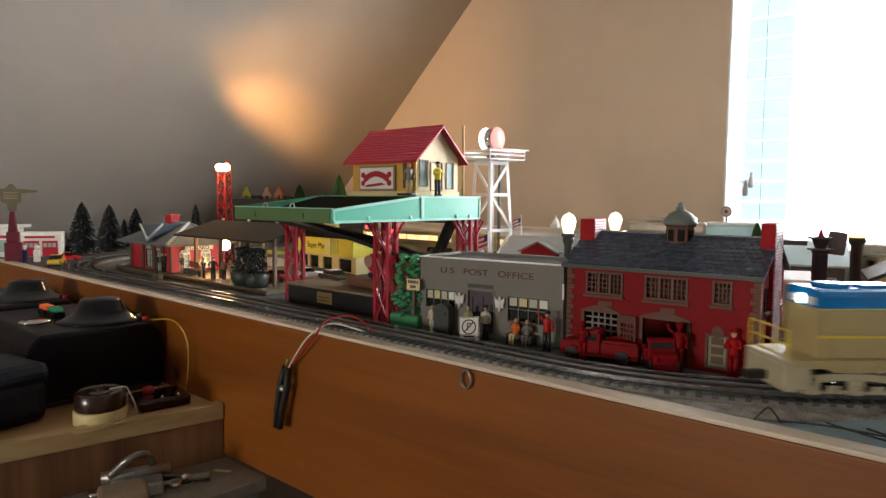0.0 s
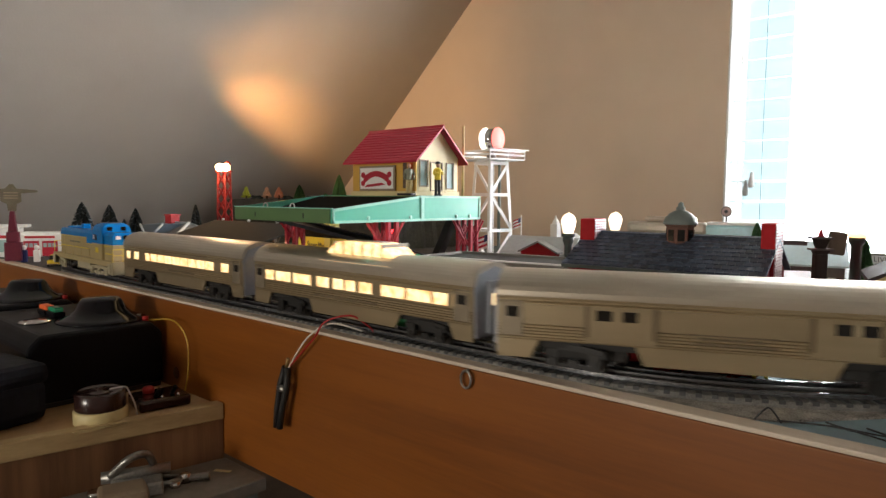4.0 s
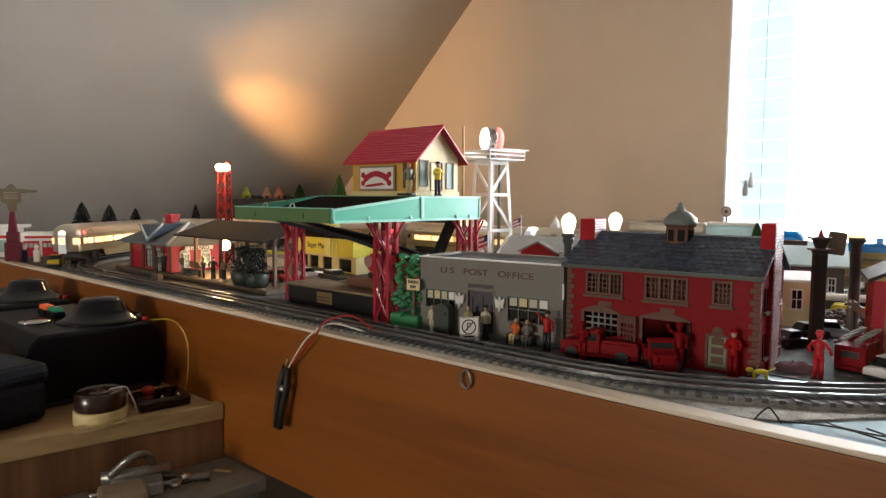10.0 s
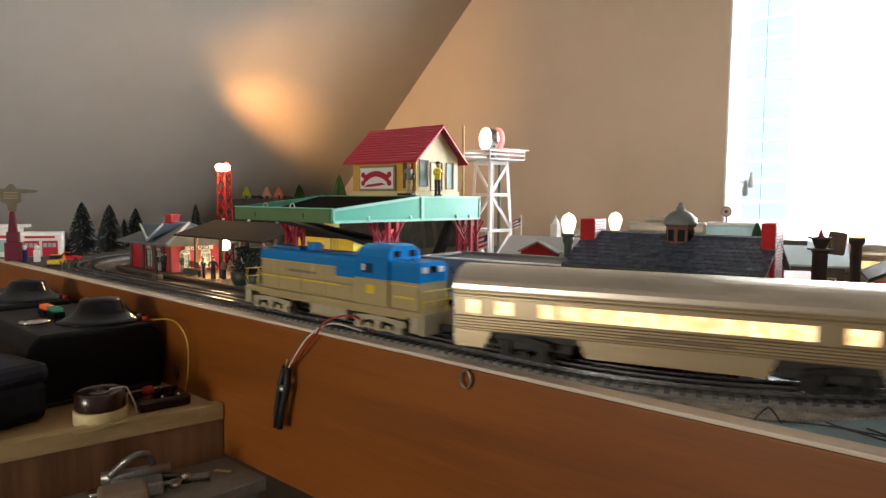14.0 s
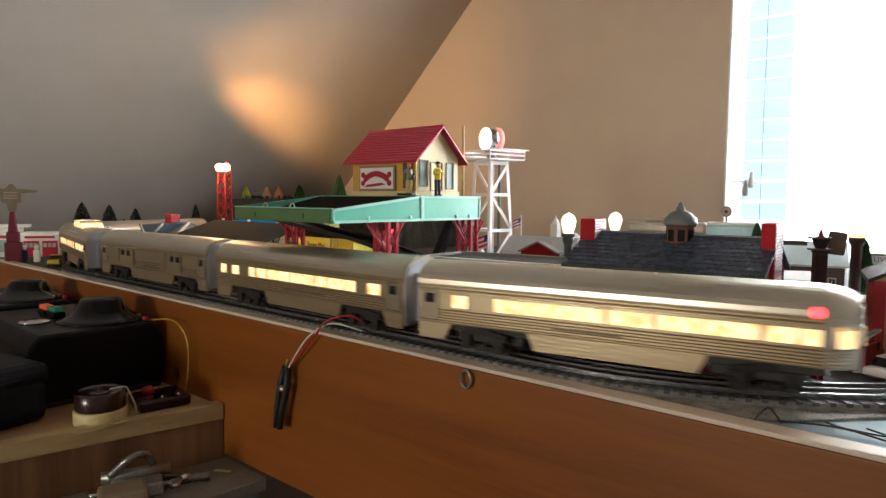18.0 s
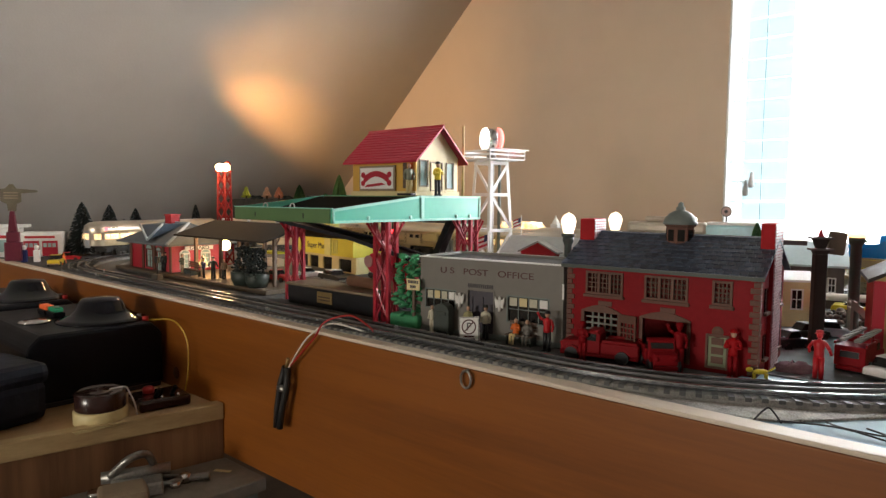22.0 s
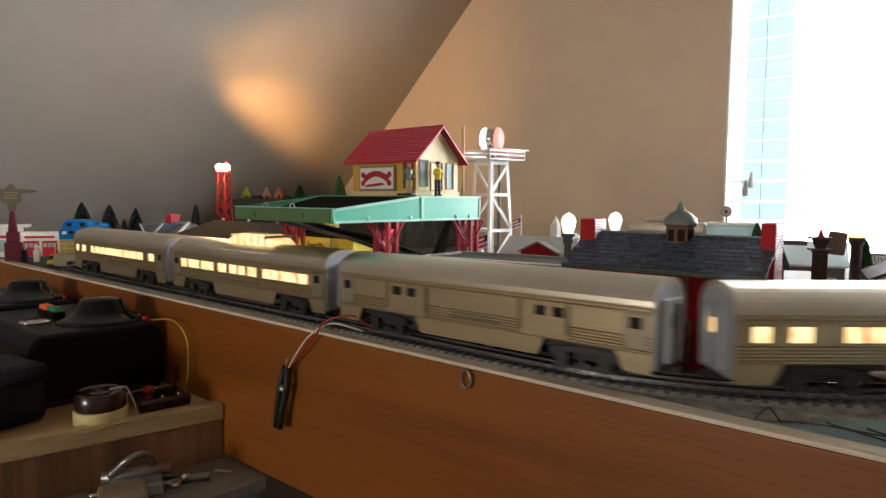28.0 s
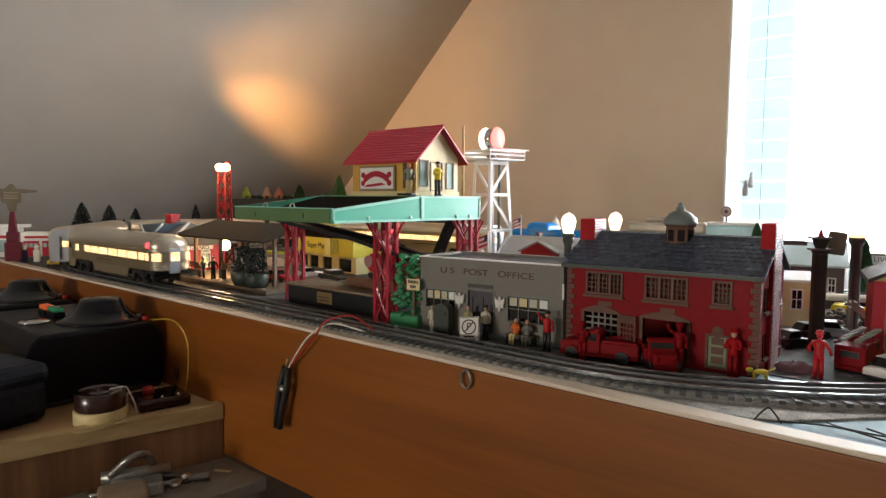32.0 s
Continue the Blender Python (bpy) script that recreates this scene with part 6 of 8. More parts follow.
def make_beacon():
    b = thing("beacon_tower", "white enamelled steel toy beacon tower", "toy tower", pose(-0.912, 1.2000, 0, 0, 0, -10) @ Matrix.Scale(0.94, 4))
    H, w0, w1 = BEACON_H, 0.041, 0.028
    part("base_plate", bm_box(-0.046, 0.046, -0.046, 0.046, 0, 0.010, 0.002), M_STEELW, b)

    def corner(i, z):
        f = z / H
        w = w0 + (w1 - w0) * f
        return Vector(((1, 1, -1, -1)[i] * w, (1, -1, -1, 1)[i] * w, z))
    def strap(nm, a, b, face, wide):
        """Flat pressed-steel strip from a to b, lying in a face of the tower."""
        u = (b - a).normalized()
        out = Vector(((0, -1, 0), (-1, 0, 0), (0, 1, 0), (1, 0, 0))[face])
        side = u.cross(out).normalized() * wide / 2
        out = side.cross(u).normalized() * 0.0009
        bm = bmesh.new()
        vs = [bm.verts.new(p + q + r) for p in (a, b) for q in (-side, side) for r in (-out, out)]
        for f in ((0, 1, 3, 2), (4, 6, 7, 5), (0, 4, 5, 1), (2, 3, 7, 6), (0, 2, 6, 4), (1, 5, 7, 3)):
            bm.faces.new([vs[i] for i in f])
        bmesh.ops.recalc_face_normals(bm, faces=bm.faces[:])
        part(nm, bm, M_STEELW, b_)
    b_ = b
    faces = {0: (2, 1), 1: (3, 2), 2: (0, 3), 3: (1, 0)}   # corners of each face
    for i in range(4):
        for f, pair in faces.items():
            if i in pair:
                k = pair[0] if i == pair[1] else pair[1]
                push = (corner(k, 0) - corner(i, 0)).normalized() * 0.0036
                strap("tower_leg", corner(i, 0.010) + push, corner(i, H) + push, f, 0.0085)
    levels = [0.012, 0.100, 0.185, H - 0.006]
    for f, (p, q) in faces.items():
        for z in levels:
            strap("cross_bar", corner(p, z), corner(q, z), f, 0.0075)
        for k, (z0, z1) in enumerate(zip(levels, levels[1:])):
            u, v = (p, q) if (k + f) % 2 else (q, p)
            strap("diagonal", corner(u, z0), corner(v, z1), f, 0.0065)
    part("ladder", bm_box(-0.004, 0.004, w1 - 0.002, w1 + 0.001, 0.012, H), M_GREYPL2, b)
    part("platform", bm_box(-0.056, 0.056, -0.056, 0.056, H, H + 0.0035, 0.0006), M_STEELW, b)
    for z in (0.010, 0.019):
        for s in (-1, 1):
            part("rail", bm_box(-0.056, 0.056, s * 0.056 - 0.001, s * 0.056 + 0.001, H + z, H + z + 0.0045), M_STEELW, b)
            part("rail", bm_box(s * 0.056 - 0.001, s * 0.056 + 0.001, -0.0548, 0.0548, H + z, H + z + 0.0045), M_STEELW, b)
    for x in (-0.056, 0.0, 0.056):
        for y in (-0.056, 0.0, 0.056):
            if x or y:
                part("stanchion", bm_box(x - 0.0012, x + 0.0012, y - 0.0012, y + 0.0012, H + 0.0035, H + 0.024), M_STEELW, b)
    part("antenna", bm_rod((0.056, -0.056, H + 0.0255), (0.056, 0.070, H + 0.0255), 0.0014, 6), M_STEELW, b)
    part("spindle", bm_lathe([(0.012, H + 0.0035), (0.012, H + 0.012), (0.006, H + 0.018), (0.006, H + 0.030)], 12), M_GREYPL, b)
    hd = new("beacon_head")
    hd.parent = b
    hd.matrix_basis = pose(0, 0, H + 0.052)
    part("drum", bm_rod((-0.014, 0, 0), (0.014, 0, 0), 0.0255, 20), M_CHROME, hd, "silver lamp drum")
    for s, m in ((1, M_REDGLOW2), (-1, M_WHITEGLOW2)):
        bm = bm_lathe([(0.0275, 0.0), (0.0275, 0.004), (0.0245, 0.0080), (0.0175, 0.0120), (0.0, 0.0145)], 20)
        part("lens", bm, m, hd, "glowing red lens" if s > 0 else "glowing white lens").matrix_basis = pose(s * 0.0141, 0, 0, 0, s * 90, 0)
    part("yoke", bm_box(-0.006, 0.006, -0.024, 0.024, -0.030, -0.0257), M_GREYPL, hd)
    return hd


M_REDGLOW2 = glow_mat("red_beacon_lens", (1.0, 0.20, 0.17), 2.6, (0.6, 0.05, 0.05))
M_WHITEGLOW2 = glow_mat("white_beacon_lens", (1.0, 0.97, 0.86), 2.5)
make_coaling_station()
BEACON_HEAD = make_beacon()


# ---- floodlight tower
M_TOWERRED = mat("dull_red_tower_enamel", (0.21, 0.012, 0.010), 0.5, var=0.15, spec=0.2)


def make_flood_tower():
    b = thing("floodlight_tower", "dark red lattice floodlight tower with a blazing lamp", "toy tower", pose(-1.4345, 0.8385, 0, 0, 0, 20))
    H = 0.222

    def corner(i, z):
        w = 0.0135 + (0.0095 - 0.0135) * z / H
        return Vector(((1, 1, -1, -1)[i] * w, (1, -1, -1, 1)[i] * w, z))
    for i in range(4):
        part("tower_leg", bm_rod(corner(i, 0.0), corner(i, H), 0.0022, 6), M_TOWERRED, b)
    zs = [0.004 + 0.0310 * k for k in range(8)]
    for z0, z1 in zip(zs, zs[1:]):
        for i in range(4):
            j = (i + 1) % 4
            part("brace", bm_rod(corner(i, z0), corner(j, z1), 0.0018, 5), M_TOWERRED, b)
            part("brace", bm_rod(corner(j, z0), corner(i, z1), 0.0018, 5), M_TOWERRED, b)
    part("base_plate", bm_box(-0.018, 0.018, -0.018, 0.018, 0, 0.004), M_TOWERRED, b)
    part("lamp_bracket", bm_box(-0.022, 0.022, -0.004, 0.004, H, H + 0.004), M_TOWERRED, b)
    for x in (-0.013, 0.013):
        part("bulb", bm_ball((x * 0.7, -0.0045, H + 0.0115), 0.0095, seg=10, rings=8), M_BULB, b, "blazing warm bulb")
    # small cup added behind the bulbs to give the beam its cut edge
    R, back = 0.006, 0.0015
    deep = R / math.tan(radians(SPOT_HALF))
    cup = part("cutoff_cup", bm_lathe([(0.0, -back - 0.0006), (R + 0.0006, -back - 0.0006), (R + 0.0006, deep), (R, deep), (R, -back), (0.0, -back)], 24), M_TOWERRED, b, "small dark cup added to cut off the beam")
    turn = Vector(SPOT_AXIS).to_track_quat("Z", "Y").to_matrix().to_4x4()
    cup.matrix_basis = b.matrix_basis.inverted() @ Matrix.Translation((-1.4355, 0.848, 0.2420)) @ turn


make_flood_tower()
lamp("floodlight_glow", "POINT", pose(-1.428, 0.800, 0.262), 1.0, WARM, 0.012)
FLOOD = Vector((-1.4355, 0.848, 0.2420))
for nm, aim, power, tone, cone in (("floodlight_core", Vector((-1.990, 1.300, 0.425)), 50, (1.0, 0.44, 0.11), 36),
                                   ("floodlight_lobe", Vector((-1.940, 1.240, 0.470)), 10, (1.0, 0.46, 0.13), 70),
                                   ("floodlight_beam", Vector((-1.850, 1.640, 0.550)), 17, (1.0, 0.58, 0.24), 80)):
    spot = lamp(nm, "SPOT", look(FLOOD, aim), power, tone, 0.0005)
    spot.data.spot_size, spot.data.spot_blend = radians(cone), 1.0


# ---- lamp posts
def make_lamp_post(m, label, h=0.145, glow=None, group="lamp posts"):
    p = thing("street_lamp", label, "lamp post", m, group)
    g = h - 0.030
    part("post", bm_lathe([(0.010, 0), (0.010, 0.004), (0.006, 0.008), (0.0052, 0.020), (0.0052, g - 0.012), (0.0078, g - 0.006), (0.0078, g)], 12), M_IRON, p, "dark green iron post")
    part("collar", bm_lathe([(0.0090, g + 0.0001), (0.0098, g + 0.003), (0.0085, g + 0.0045)], 12), M_IRON, p)
    part("globe", bm_lathe([(0.0066, g + 0.0046), (0.0088, g + 0.012), (0.0104, g + 0.020), (0.0104, g + 0.0222), (0.0080, g + 0.0285), (0.0046, g + 0.0315), (0.0016, g + 0.0325), (0.0, g + 0.0340)], 14), glow or M_GLOBE, p, "lit white acorn globe")
    return p


make_lamp_post(pose(-0.4765, 0.8065, 0), "dark iron street lamp with a lit white globe", 0.1425)
make_lamp_post(pose(-0.4775, 0.9485, 0), "dark iron street lamp with a lit white globe", 0.1425)


def make_flat_lamp():
    p = thing("street_lamp", "dark street lamp with a lit orange-topped head", "lamp post", pose(-0.1535, 0.951, 0), "lamp posts")
    part("post", bm_lathe([(0.012, 0), (0.011, 0.006), (0.0068, 0.012), (0.0062, 0.110), (0.0088, 0.114), (0.0098, 0.1205)], 12), M_IRON, p)
    part("globe", bm_lathe([(0.0104, 0.1207), (0.0110, 0.1245), (0.0075, 0.1262), (0.0, 0.1268)], 14), glow_mat("orange_lamp_head", (1.0, 0.55, 0.22), 3.0), p, "lit orange lamp head")


make_flat_lamp()


# ---- railway station with platform canopy
M_STRED = mat("station_red_brick", (0.44, 0.035, 0.05), 0.5, var=0.12, scale=80, bump=0.2, bscale=350)
M_STROOF = mat("grey_station_roof", (0.135, 0.15, 0.165), 0.65, spec=0.25, var=0.15, scale=60)
M_HIPTRIM = mat("pale_blue_trim", (0.36, 0.42, 0.47), 0.4, var=0.1)
M_CANOPY = mat("dark_canopy_roof", (0.040, 0.034, 0.029), 0.85, spec=0.1, var=0.15, scale=60)
M_TANPL = mat("tan_platform", (0.137, 0.101, 0.065), 0.7, var=0.12)


def make_station():
    s = thing("railway_station", "red toy railway station with grey hipped roof and canopy", "toy building", pose(-1.300, 0.640, 0, 0, 0, 0))
    W, D, E, R = 0.192, 0.120, 0.0665, 0.1065
    x0 = -W
    part("platform", bm_box(x0 - 0.04, 0.360, -0.018, D + 0.035, 0.0005, 0.008, 0.001), M_TANPL, s, "tan station platform")
    bays = [(x0 + 0.078, x0 + 0.106, 0.014, 0.050), (x0 + 0.126, x0 + 0.146, 0.0085, 0.048)]
    dr = [(x0 + 0.012, x0 + 0.055, 0.0085, 0.047)]
    part("front_wall", bm_wall(x0, 0, 0.0082, E, bays + dr, 0, 0.004), M_STRED, s, "red brick-pattern wall")
    part("rear_wall", bm_box(x0, 0, D - 0.004, D, 0.0082, E), M_STRED, s)
    part("end_wall", bm_box(x0, x0 + 0.004, 0.004, D - 0.004, 0.0082, E), M_STRED, s)
    ends = [(0.014, 0.032, 0.016, 0.044), (0.060, 0.078, 0.016, 0.044)]
    turn = pose(0, 0.0041, 0, 0, 0, 90)
    part("end_wall", bm_wall(0.0, D - 0.0082, 0.0082, E, ends, 0, 0.004), M_STRED, s, "red brick-pattern end wall").matrix_basis = turn
    for a, b, z0, z1, m, frame_m in [(*w, Matrix(), M_TRIM) for w in bays] + [(*w, turn, M_WHITE) for w in ends]:
        w = part("window", frame_ring(a, b, z0, z1, 0.0022, -0.0016, -0.0001), frame_m, s, "arched window in a pale frame")
        w.matrix_basis = m
        part("pane", bm_box(a, b, 0.0015, 0.002, z0, z1), M_PANE, w)
        n = 10
        mid, r = (a + b) / 2, (b - a) / 2 + 0.0022
        part("arch", bm_prism([(mid + r * math.cos(math.pi * k / n), z1 + 0.0022 + 0.7 * r * math.sin(math.pi * k / n)) for k in range(n + 1)], -0.0016, -0.0001, "y"), frame_m, w)
        part("arch_light", bm_prism([(mid + 0.7 * r * math.cos(math.pi * k / n), z1 + 0.0026 + 0.5 * r * math.sin(math.pi * k / n)) for k in range(n + 1)], -0.0021, -0.0017, "y"), M_PANE, w)
        part("glazing_grid", muntins(a, b, z0, z1, 2, 3, 0.0004, 0.0012, 0.001), frame_m, w)
    # moulded brick courses on the visible end
    bm = bmesh.new()
    for k in range(13):
        z = 0.011 + k * 0.0042
        for u0, u1 in ((0.0005, 0.0105), (0.0360, 0.0560), (0.0820, 0.1110)) if z < 0.052 else ((0.0005, 0.1110),):
            bm_box(u0, u1, -0.0005, -0.0001, z, z + 0.0034, into=bm)
    tagged(part("brickwork", bm, M_STRED, s), kind="stuff").matrix_basis = turn
    part("door", bm_box(dr[0][0], dr[0][1], 0.001, 0.003, dr[0][2], dr[0][3]), M_CRIMSON, s, "dark red freight door")
    for x in (x0 + 0.0005, x0 + 0.060, x0 + 0.112, x0 + 0.152, -0.009):
        part("pilaster", bm_box(x, x + 0.0085, -0.0026, -0.0001, 0.0082, E), M_TRIM, s)
    # hipped roof with pale hips
    ov = 0.022
    a, b, c, d = (x0 - ov + 0.004, -ov, E), (ov, -ov, E), (ov, D + ov, E), (x0 - ov + 0.004, D + ov, E)
    p, q = (x0 + 0.040, D / 2, R), (-0.043, D / 2, R)
    bm = bmesh.new()
    vs = [bm.verts.new(v) for v in (a, b, c, d, p, q)]
    for f in ((0, 1, 5, 4), (1, 2, 5), (2, 3, 4, 5), (3, 0, 4), (3, 2, 1, 0)):
        bm.faces.new([vs[i] for i in f])
    roof = part("roof", bm, M_STROOF, s, "grey hipped roof with pale trims")
    part("gutter", bm_box(a[0], b[0], -ov - 0.0012, -ov - 0.0001, E - 0.003, E + 0.001), M_STROOF, roof)
    part("gutter", bm_box(ov + 0.0001, ov + 0.0012, -ov, D + ov, E - 0.003, E + 0.001), M_STROOF, roof)
    for u, v in ((b, q), (p, q), (c, q)):
        part("ridge_trim", bm_rod(Vector(u) + Vector((0, 0, 0.001)), Vector(v) + Vector((0, 0, 0.001)), 0.0034 if u is b else 0.0018, 6), M_HIPTRIM, roof, "pale blue-grey hip trim")
    # front dormer: a blue face between two pale barge boards
    g0, g1, gb = Vector((-0.171, 0.015, 0.1006)), Vector((-0.064, 0.015, 0.1050)), Vector((-0.049, -0.0255, 0.0735))
    h0, h1 = Vector((-0.160, D / 2, R - 0.001)), Vector((-0.060, D / 2, R - 0.001))
    bm = bmesh.new()
    vs = [bm.verts.new(v) for v in (g0, g1, gb, h0, h1)]
    for f in ((0, 2, 1), (0, 1, 4, 3), (0, 3, 2), (1, 2, 4), (2, 3, 4)):
        bm.faces.new([vs[i] for i in f])
    bmesh.ops.recalc_face_normals(bm, faces=bm.faces[:])
    dm = part("dormer", bm, mat("blue_dormer", (0.055, 0.085, 0.125), 0.4), roof, "blue-grey dormer face")
    lift = Vector((0, -0.002, 0.001))
    for u in (g0, g1):
        part("barge_board", bm_rod(u + lift, gb + lift, 0.0026, 6), M_HIPTRIM, dm, "pale barge board")
    ch = part("chimney", bm_box(-0.130, -0.102, D / 2 - 0.010, D / 2 + 0.010, R - 0.002, R + 0.0150, 0.0006), M_BRIGHTRED, s, "red brick chimney")
    part("chimney_cap", bm_box(-0.132, -0.100, D / 2 - 0.012, D / 2 + 0.012, R + 0.0152, R + 0.0180, 0.0006), M_BRIGHTRED, ch)
    sg = part("name_board", bm_box(0.018, 0.080, -0.0125, -0.0105, 0.0535, 0.0615, 0.0003), M_WHITE, s, "white name board with black lettering")
    sg.matrix_basis = turn
    text_part("lettering", "GIRARD", 0.0122, M_BLACK, sg, pose(0.049, -0.0129, 0.0575) @ FRONT)
    for u in (0.022, 0.076):
        part("board_bracket", bm_box(u, u + 0.0015, -0.0104, 0.0, 0.0570, 0.0580), M_INK, sg)
    # canopy on posts
    cz = 0.0985
    pts = [(-0.030, cz - 0.012), (0.060, cz + 0.014), (0.150, cz - 0.012), (0.150, cz - 0.009), (0.060, cz + 0.0175), (-0.030, cz - 0.009)]
    cn = part("canopy", bm_prism([(u + 0.015, z) for u, z in pts], 0.0385, 0.350, "x"), M_CANOPY, s, "dark brown platform canopy")
    for x in (0.070, 0.165, 0.260, 0.335):
        part("finial", bm_ball((x, 0.075, cz + 0.0195), 0.0032, seg=8, rings=6), M_STEELW, cn, "small pale roof finial")
    for x in (0.055, 0.150, 0.240, 0.327):
        for y in (0.023, 0.120) if x < 0.2 else (0.023,):
            part("canopy_post", bm_box(x - 0.003, x + 0.003, y - 0.003, y + 0.003, 0.008, cz - 0.002), M_WOODBENCH, cn)
            part("post_brace", bm_rod((x, y, cz - 0.022), (x + 0.016, y, cz - 0.003), 0.0014, 5), M_WOODBENCH, cn)
    part("bulb", bm_ball((0.120, 0.050, 0.0690), 0.0098, seg=10, rings=8), M_BULB, cn, "blazing bulb under the canopy")
    part("bulb_socket", bm_rod((0.120, 0.050, 0.0785), (0.120, 0.050, 0.092), 0.003, 8), M_BRASS, cn)


make_station()
lamp("canopy_lamp", "POINT", pose(-1.180, 0.668, 0.0560), 0.40, WARM, 0.008)


def station_people():
    y0 = 0.640
    cols = (M_IRON, M_BLACK, M_CRIMSON, M_CREAM, M_NAVY, M_TANSTONE)
    spots = ((-1.335, 0.637, 1, 1), (-1.327, 0.640, 0, 1), (-1.196, 0.650, 3, 5), (-1.178, 0.642, 4, 1), (-1.165, 0.655, 2, 5), (-1.150, 0.646, 0, 1), (-1.135, 0.660, 5, 1), (-1.262, 0.642, 0, 5))
    for i, (x, y, a, b) in enumerate(spots):
        doll("small painted figurine waiting on the station platform", 0.038 + 0.002 * (i % 3), cols[a], cols[b], pose(x, y, 0.008, 0, 0, 20 + 40 * i), ("down", "front", "out")[i % 3], cols[b] if i % 2 else None, False, "platform figurines")
    make_bench("brown slatted bench on the station platform", pose(-1.250, 0.652, 0.008, 0, 0, 0))
    make_bench("brown slatted bench on the station platform", pose(-1.215, 0.648, 0.008, 0, 0, 0))
    # planters and crates at the platform's end
    for x, y, r in ((-1.036, 0.642, 0.024), (-0.992, 0.640, 0.021)):
        b = thing("barrel_planter", "dark round tub with dense foliage", "planter", pose(x, y, 0.008), "planters on the platform")
        part("tub", bm_lathe([(r * 0.75, 0), (r * 0.95, 0.010), (r, 0.024), (r * 0.92, 0.025), (r * 0.9, 0.021), (0, 0.021)], 18), M_IRON, b)
        random.seed(int(r * 1e4))
        bm = bmesh.new()
        for k in range(260):
            f = random.random()
            a, rr, z = random.random() * 6.28, r * (1.0 - 0.45 * f) * math.sqrt(random.random()), 0.018 + 0.050 * f
            bm_ball((rr * math.cos(a), rr * math.sin(a), z), 0.0030, (1.3, 0.8, 0.6), 5, 3, into=bm)
        part("foliage", bm, M_FOLI, b)
    m = thing("signal_post", "slim black signal post on a grey concrete foot", "signal", pose(-1.282, 0.600, 0))
    part("foot", bm_box(-0.014, 0.012, -0.006, 0.006, 0, 0.010, 0.0008), M_GREYPL, m)
    part("post", bm_rod((0, 0, 0.010), (0, 0, 0.044), 0.0014, 6), M_BLACK, m)
    part("signal_head", bm_box(-0.005, 0.005, -0.003, 0.003, 0.032, 0.045, 0.0008), M_BLACK, m)
    c = thing("grey_crate_stack", "stack of grey crates on the platform", "crates", pose(-1.092, 0.700, 0.008, 0, 0, 15))
    for k in range(5):
        part("crate", bm_box(-0.012 + 0.001 * (k % 2), 0.010, -0.010, 0.010, 0.0122 * k, 0.0122 * k + 0.0118, 0.0006), M_GREYPL, c)


station_people()


# ---- trees
def make_fir(m, h, r, label, mt, tips=None, seed=1, group="bottle-brush trees"):
    t = thing("fir_tree", label, "toy tree", m, group)
    rnd = random.Random(seed)
    part("trunk", bm_rod((0, 0, 0), (0, 0, h * 0.9), r * 0.10, 8, r2=r * 0.03), M_TRUNK, t)
    part("foot", bm_lathe([(r * 0.42, 0), (r * 0.42, 0.003), (r * 0.2, 0.005)], 12), M_TRUNK, t)
    bm, bt = bmesh.new(), bmesh.new()
    n = 2200
    for i in range(n):
        f = (i + rnd.random()) / n
        z = h * (0.06 + 0.92 * f)
        rr = r * (1 - f) ** 0.72 * rnd.uniform(0.72, 1.12) + 0.002
        a = rnd.random() * 6.283
        d = Vector((math.cos(a), math.sin(a), 0))
        s = Vector((-d.y, d.x, 0)) * (0.0015 + 0.0013 * rnd.random())
        p0 = Vector((0, 0, z + 0.10 * rr)) + d * rr * 0.25
        p1 = Vector((0, 0, z - 0.12 * rr)) + d * rr
        up = Vector((0, 0, 0.0016))
        into = bt if tips and rnd.random() < 0.10 else bm
        v = [into.verts.new(q) for q in (p0 - s * 0.6, p0 + s * 0.6, p1 + s * 0.5, p1 - s * 0.5, p0 + up * 2, p1 + up)]
        into.faces.new((v[0], v[1], v[2], v[3]))
        into.faces.new((v[0], v[3], v[5], v[4]))
        into.faces.new((v[1], v[4], v[5], v[2]))
    part("crown", bm, mt, t)
    if tips:
        part("frosted_tips", bt, tips, t)
    else:
        bt.free()


for i, (x, y, h, r) in enumerate(((-1.945, 0.705, 0.147, 0.044), (-2.032, 0.812, 0.138, 0.042), (-2.20, 0.962, 0.124, 0.036), (-2.13, 0.895, 0.090, 0.018), (-2.10, 1.12, 0.137, 0.026))):
    make_fir(pose(x, y, 0, 0, 0, 40 * i), h, r, "dark green bottle-brush fir with frosted tips", M_FOLI, M_SNOW, i + 1)


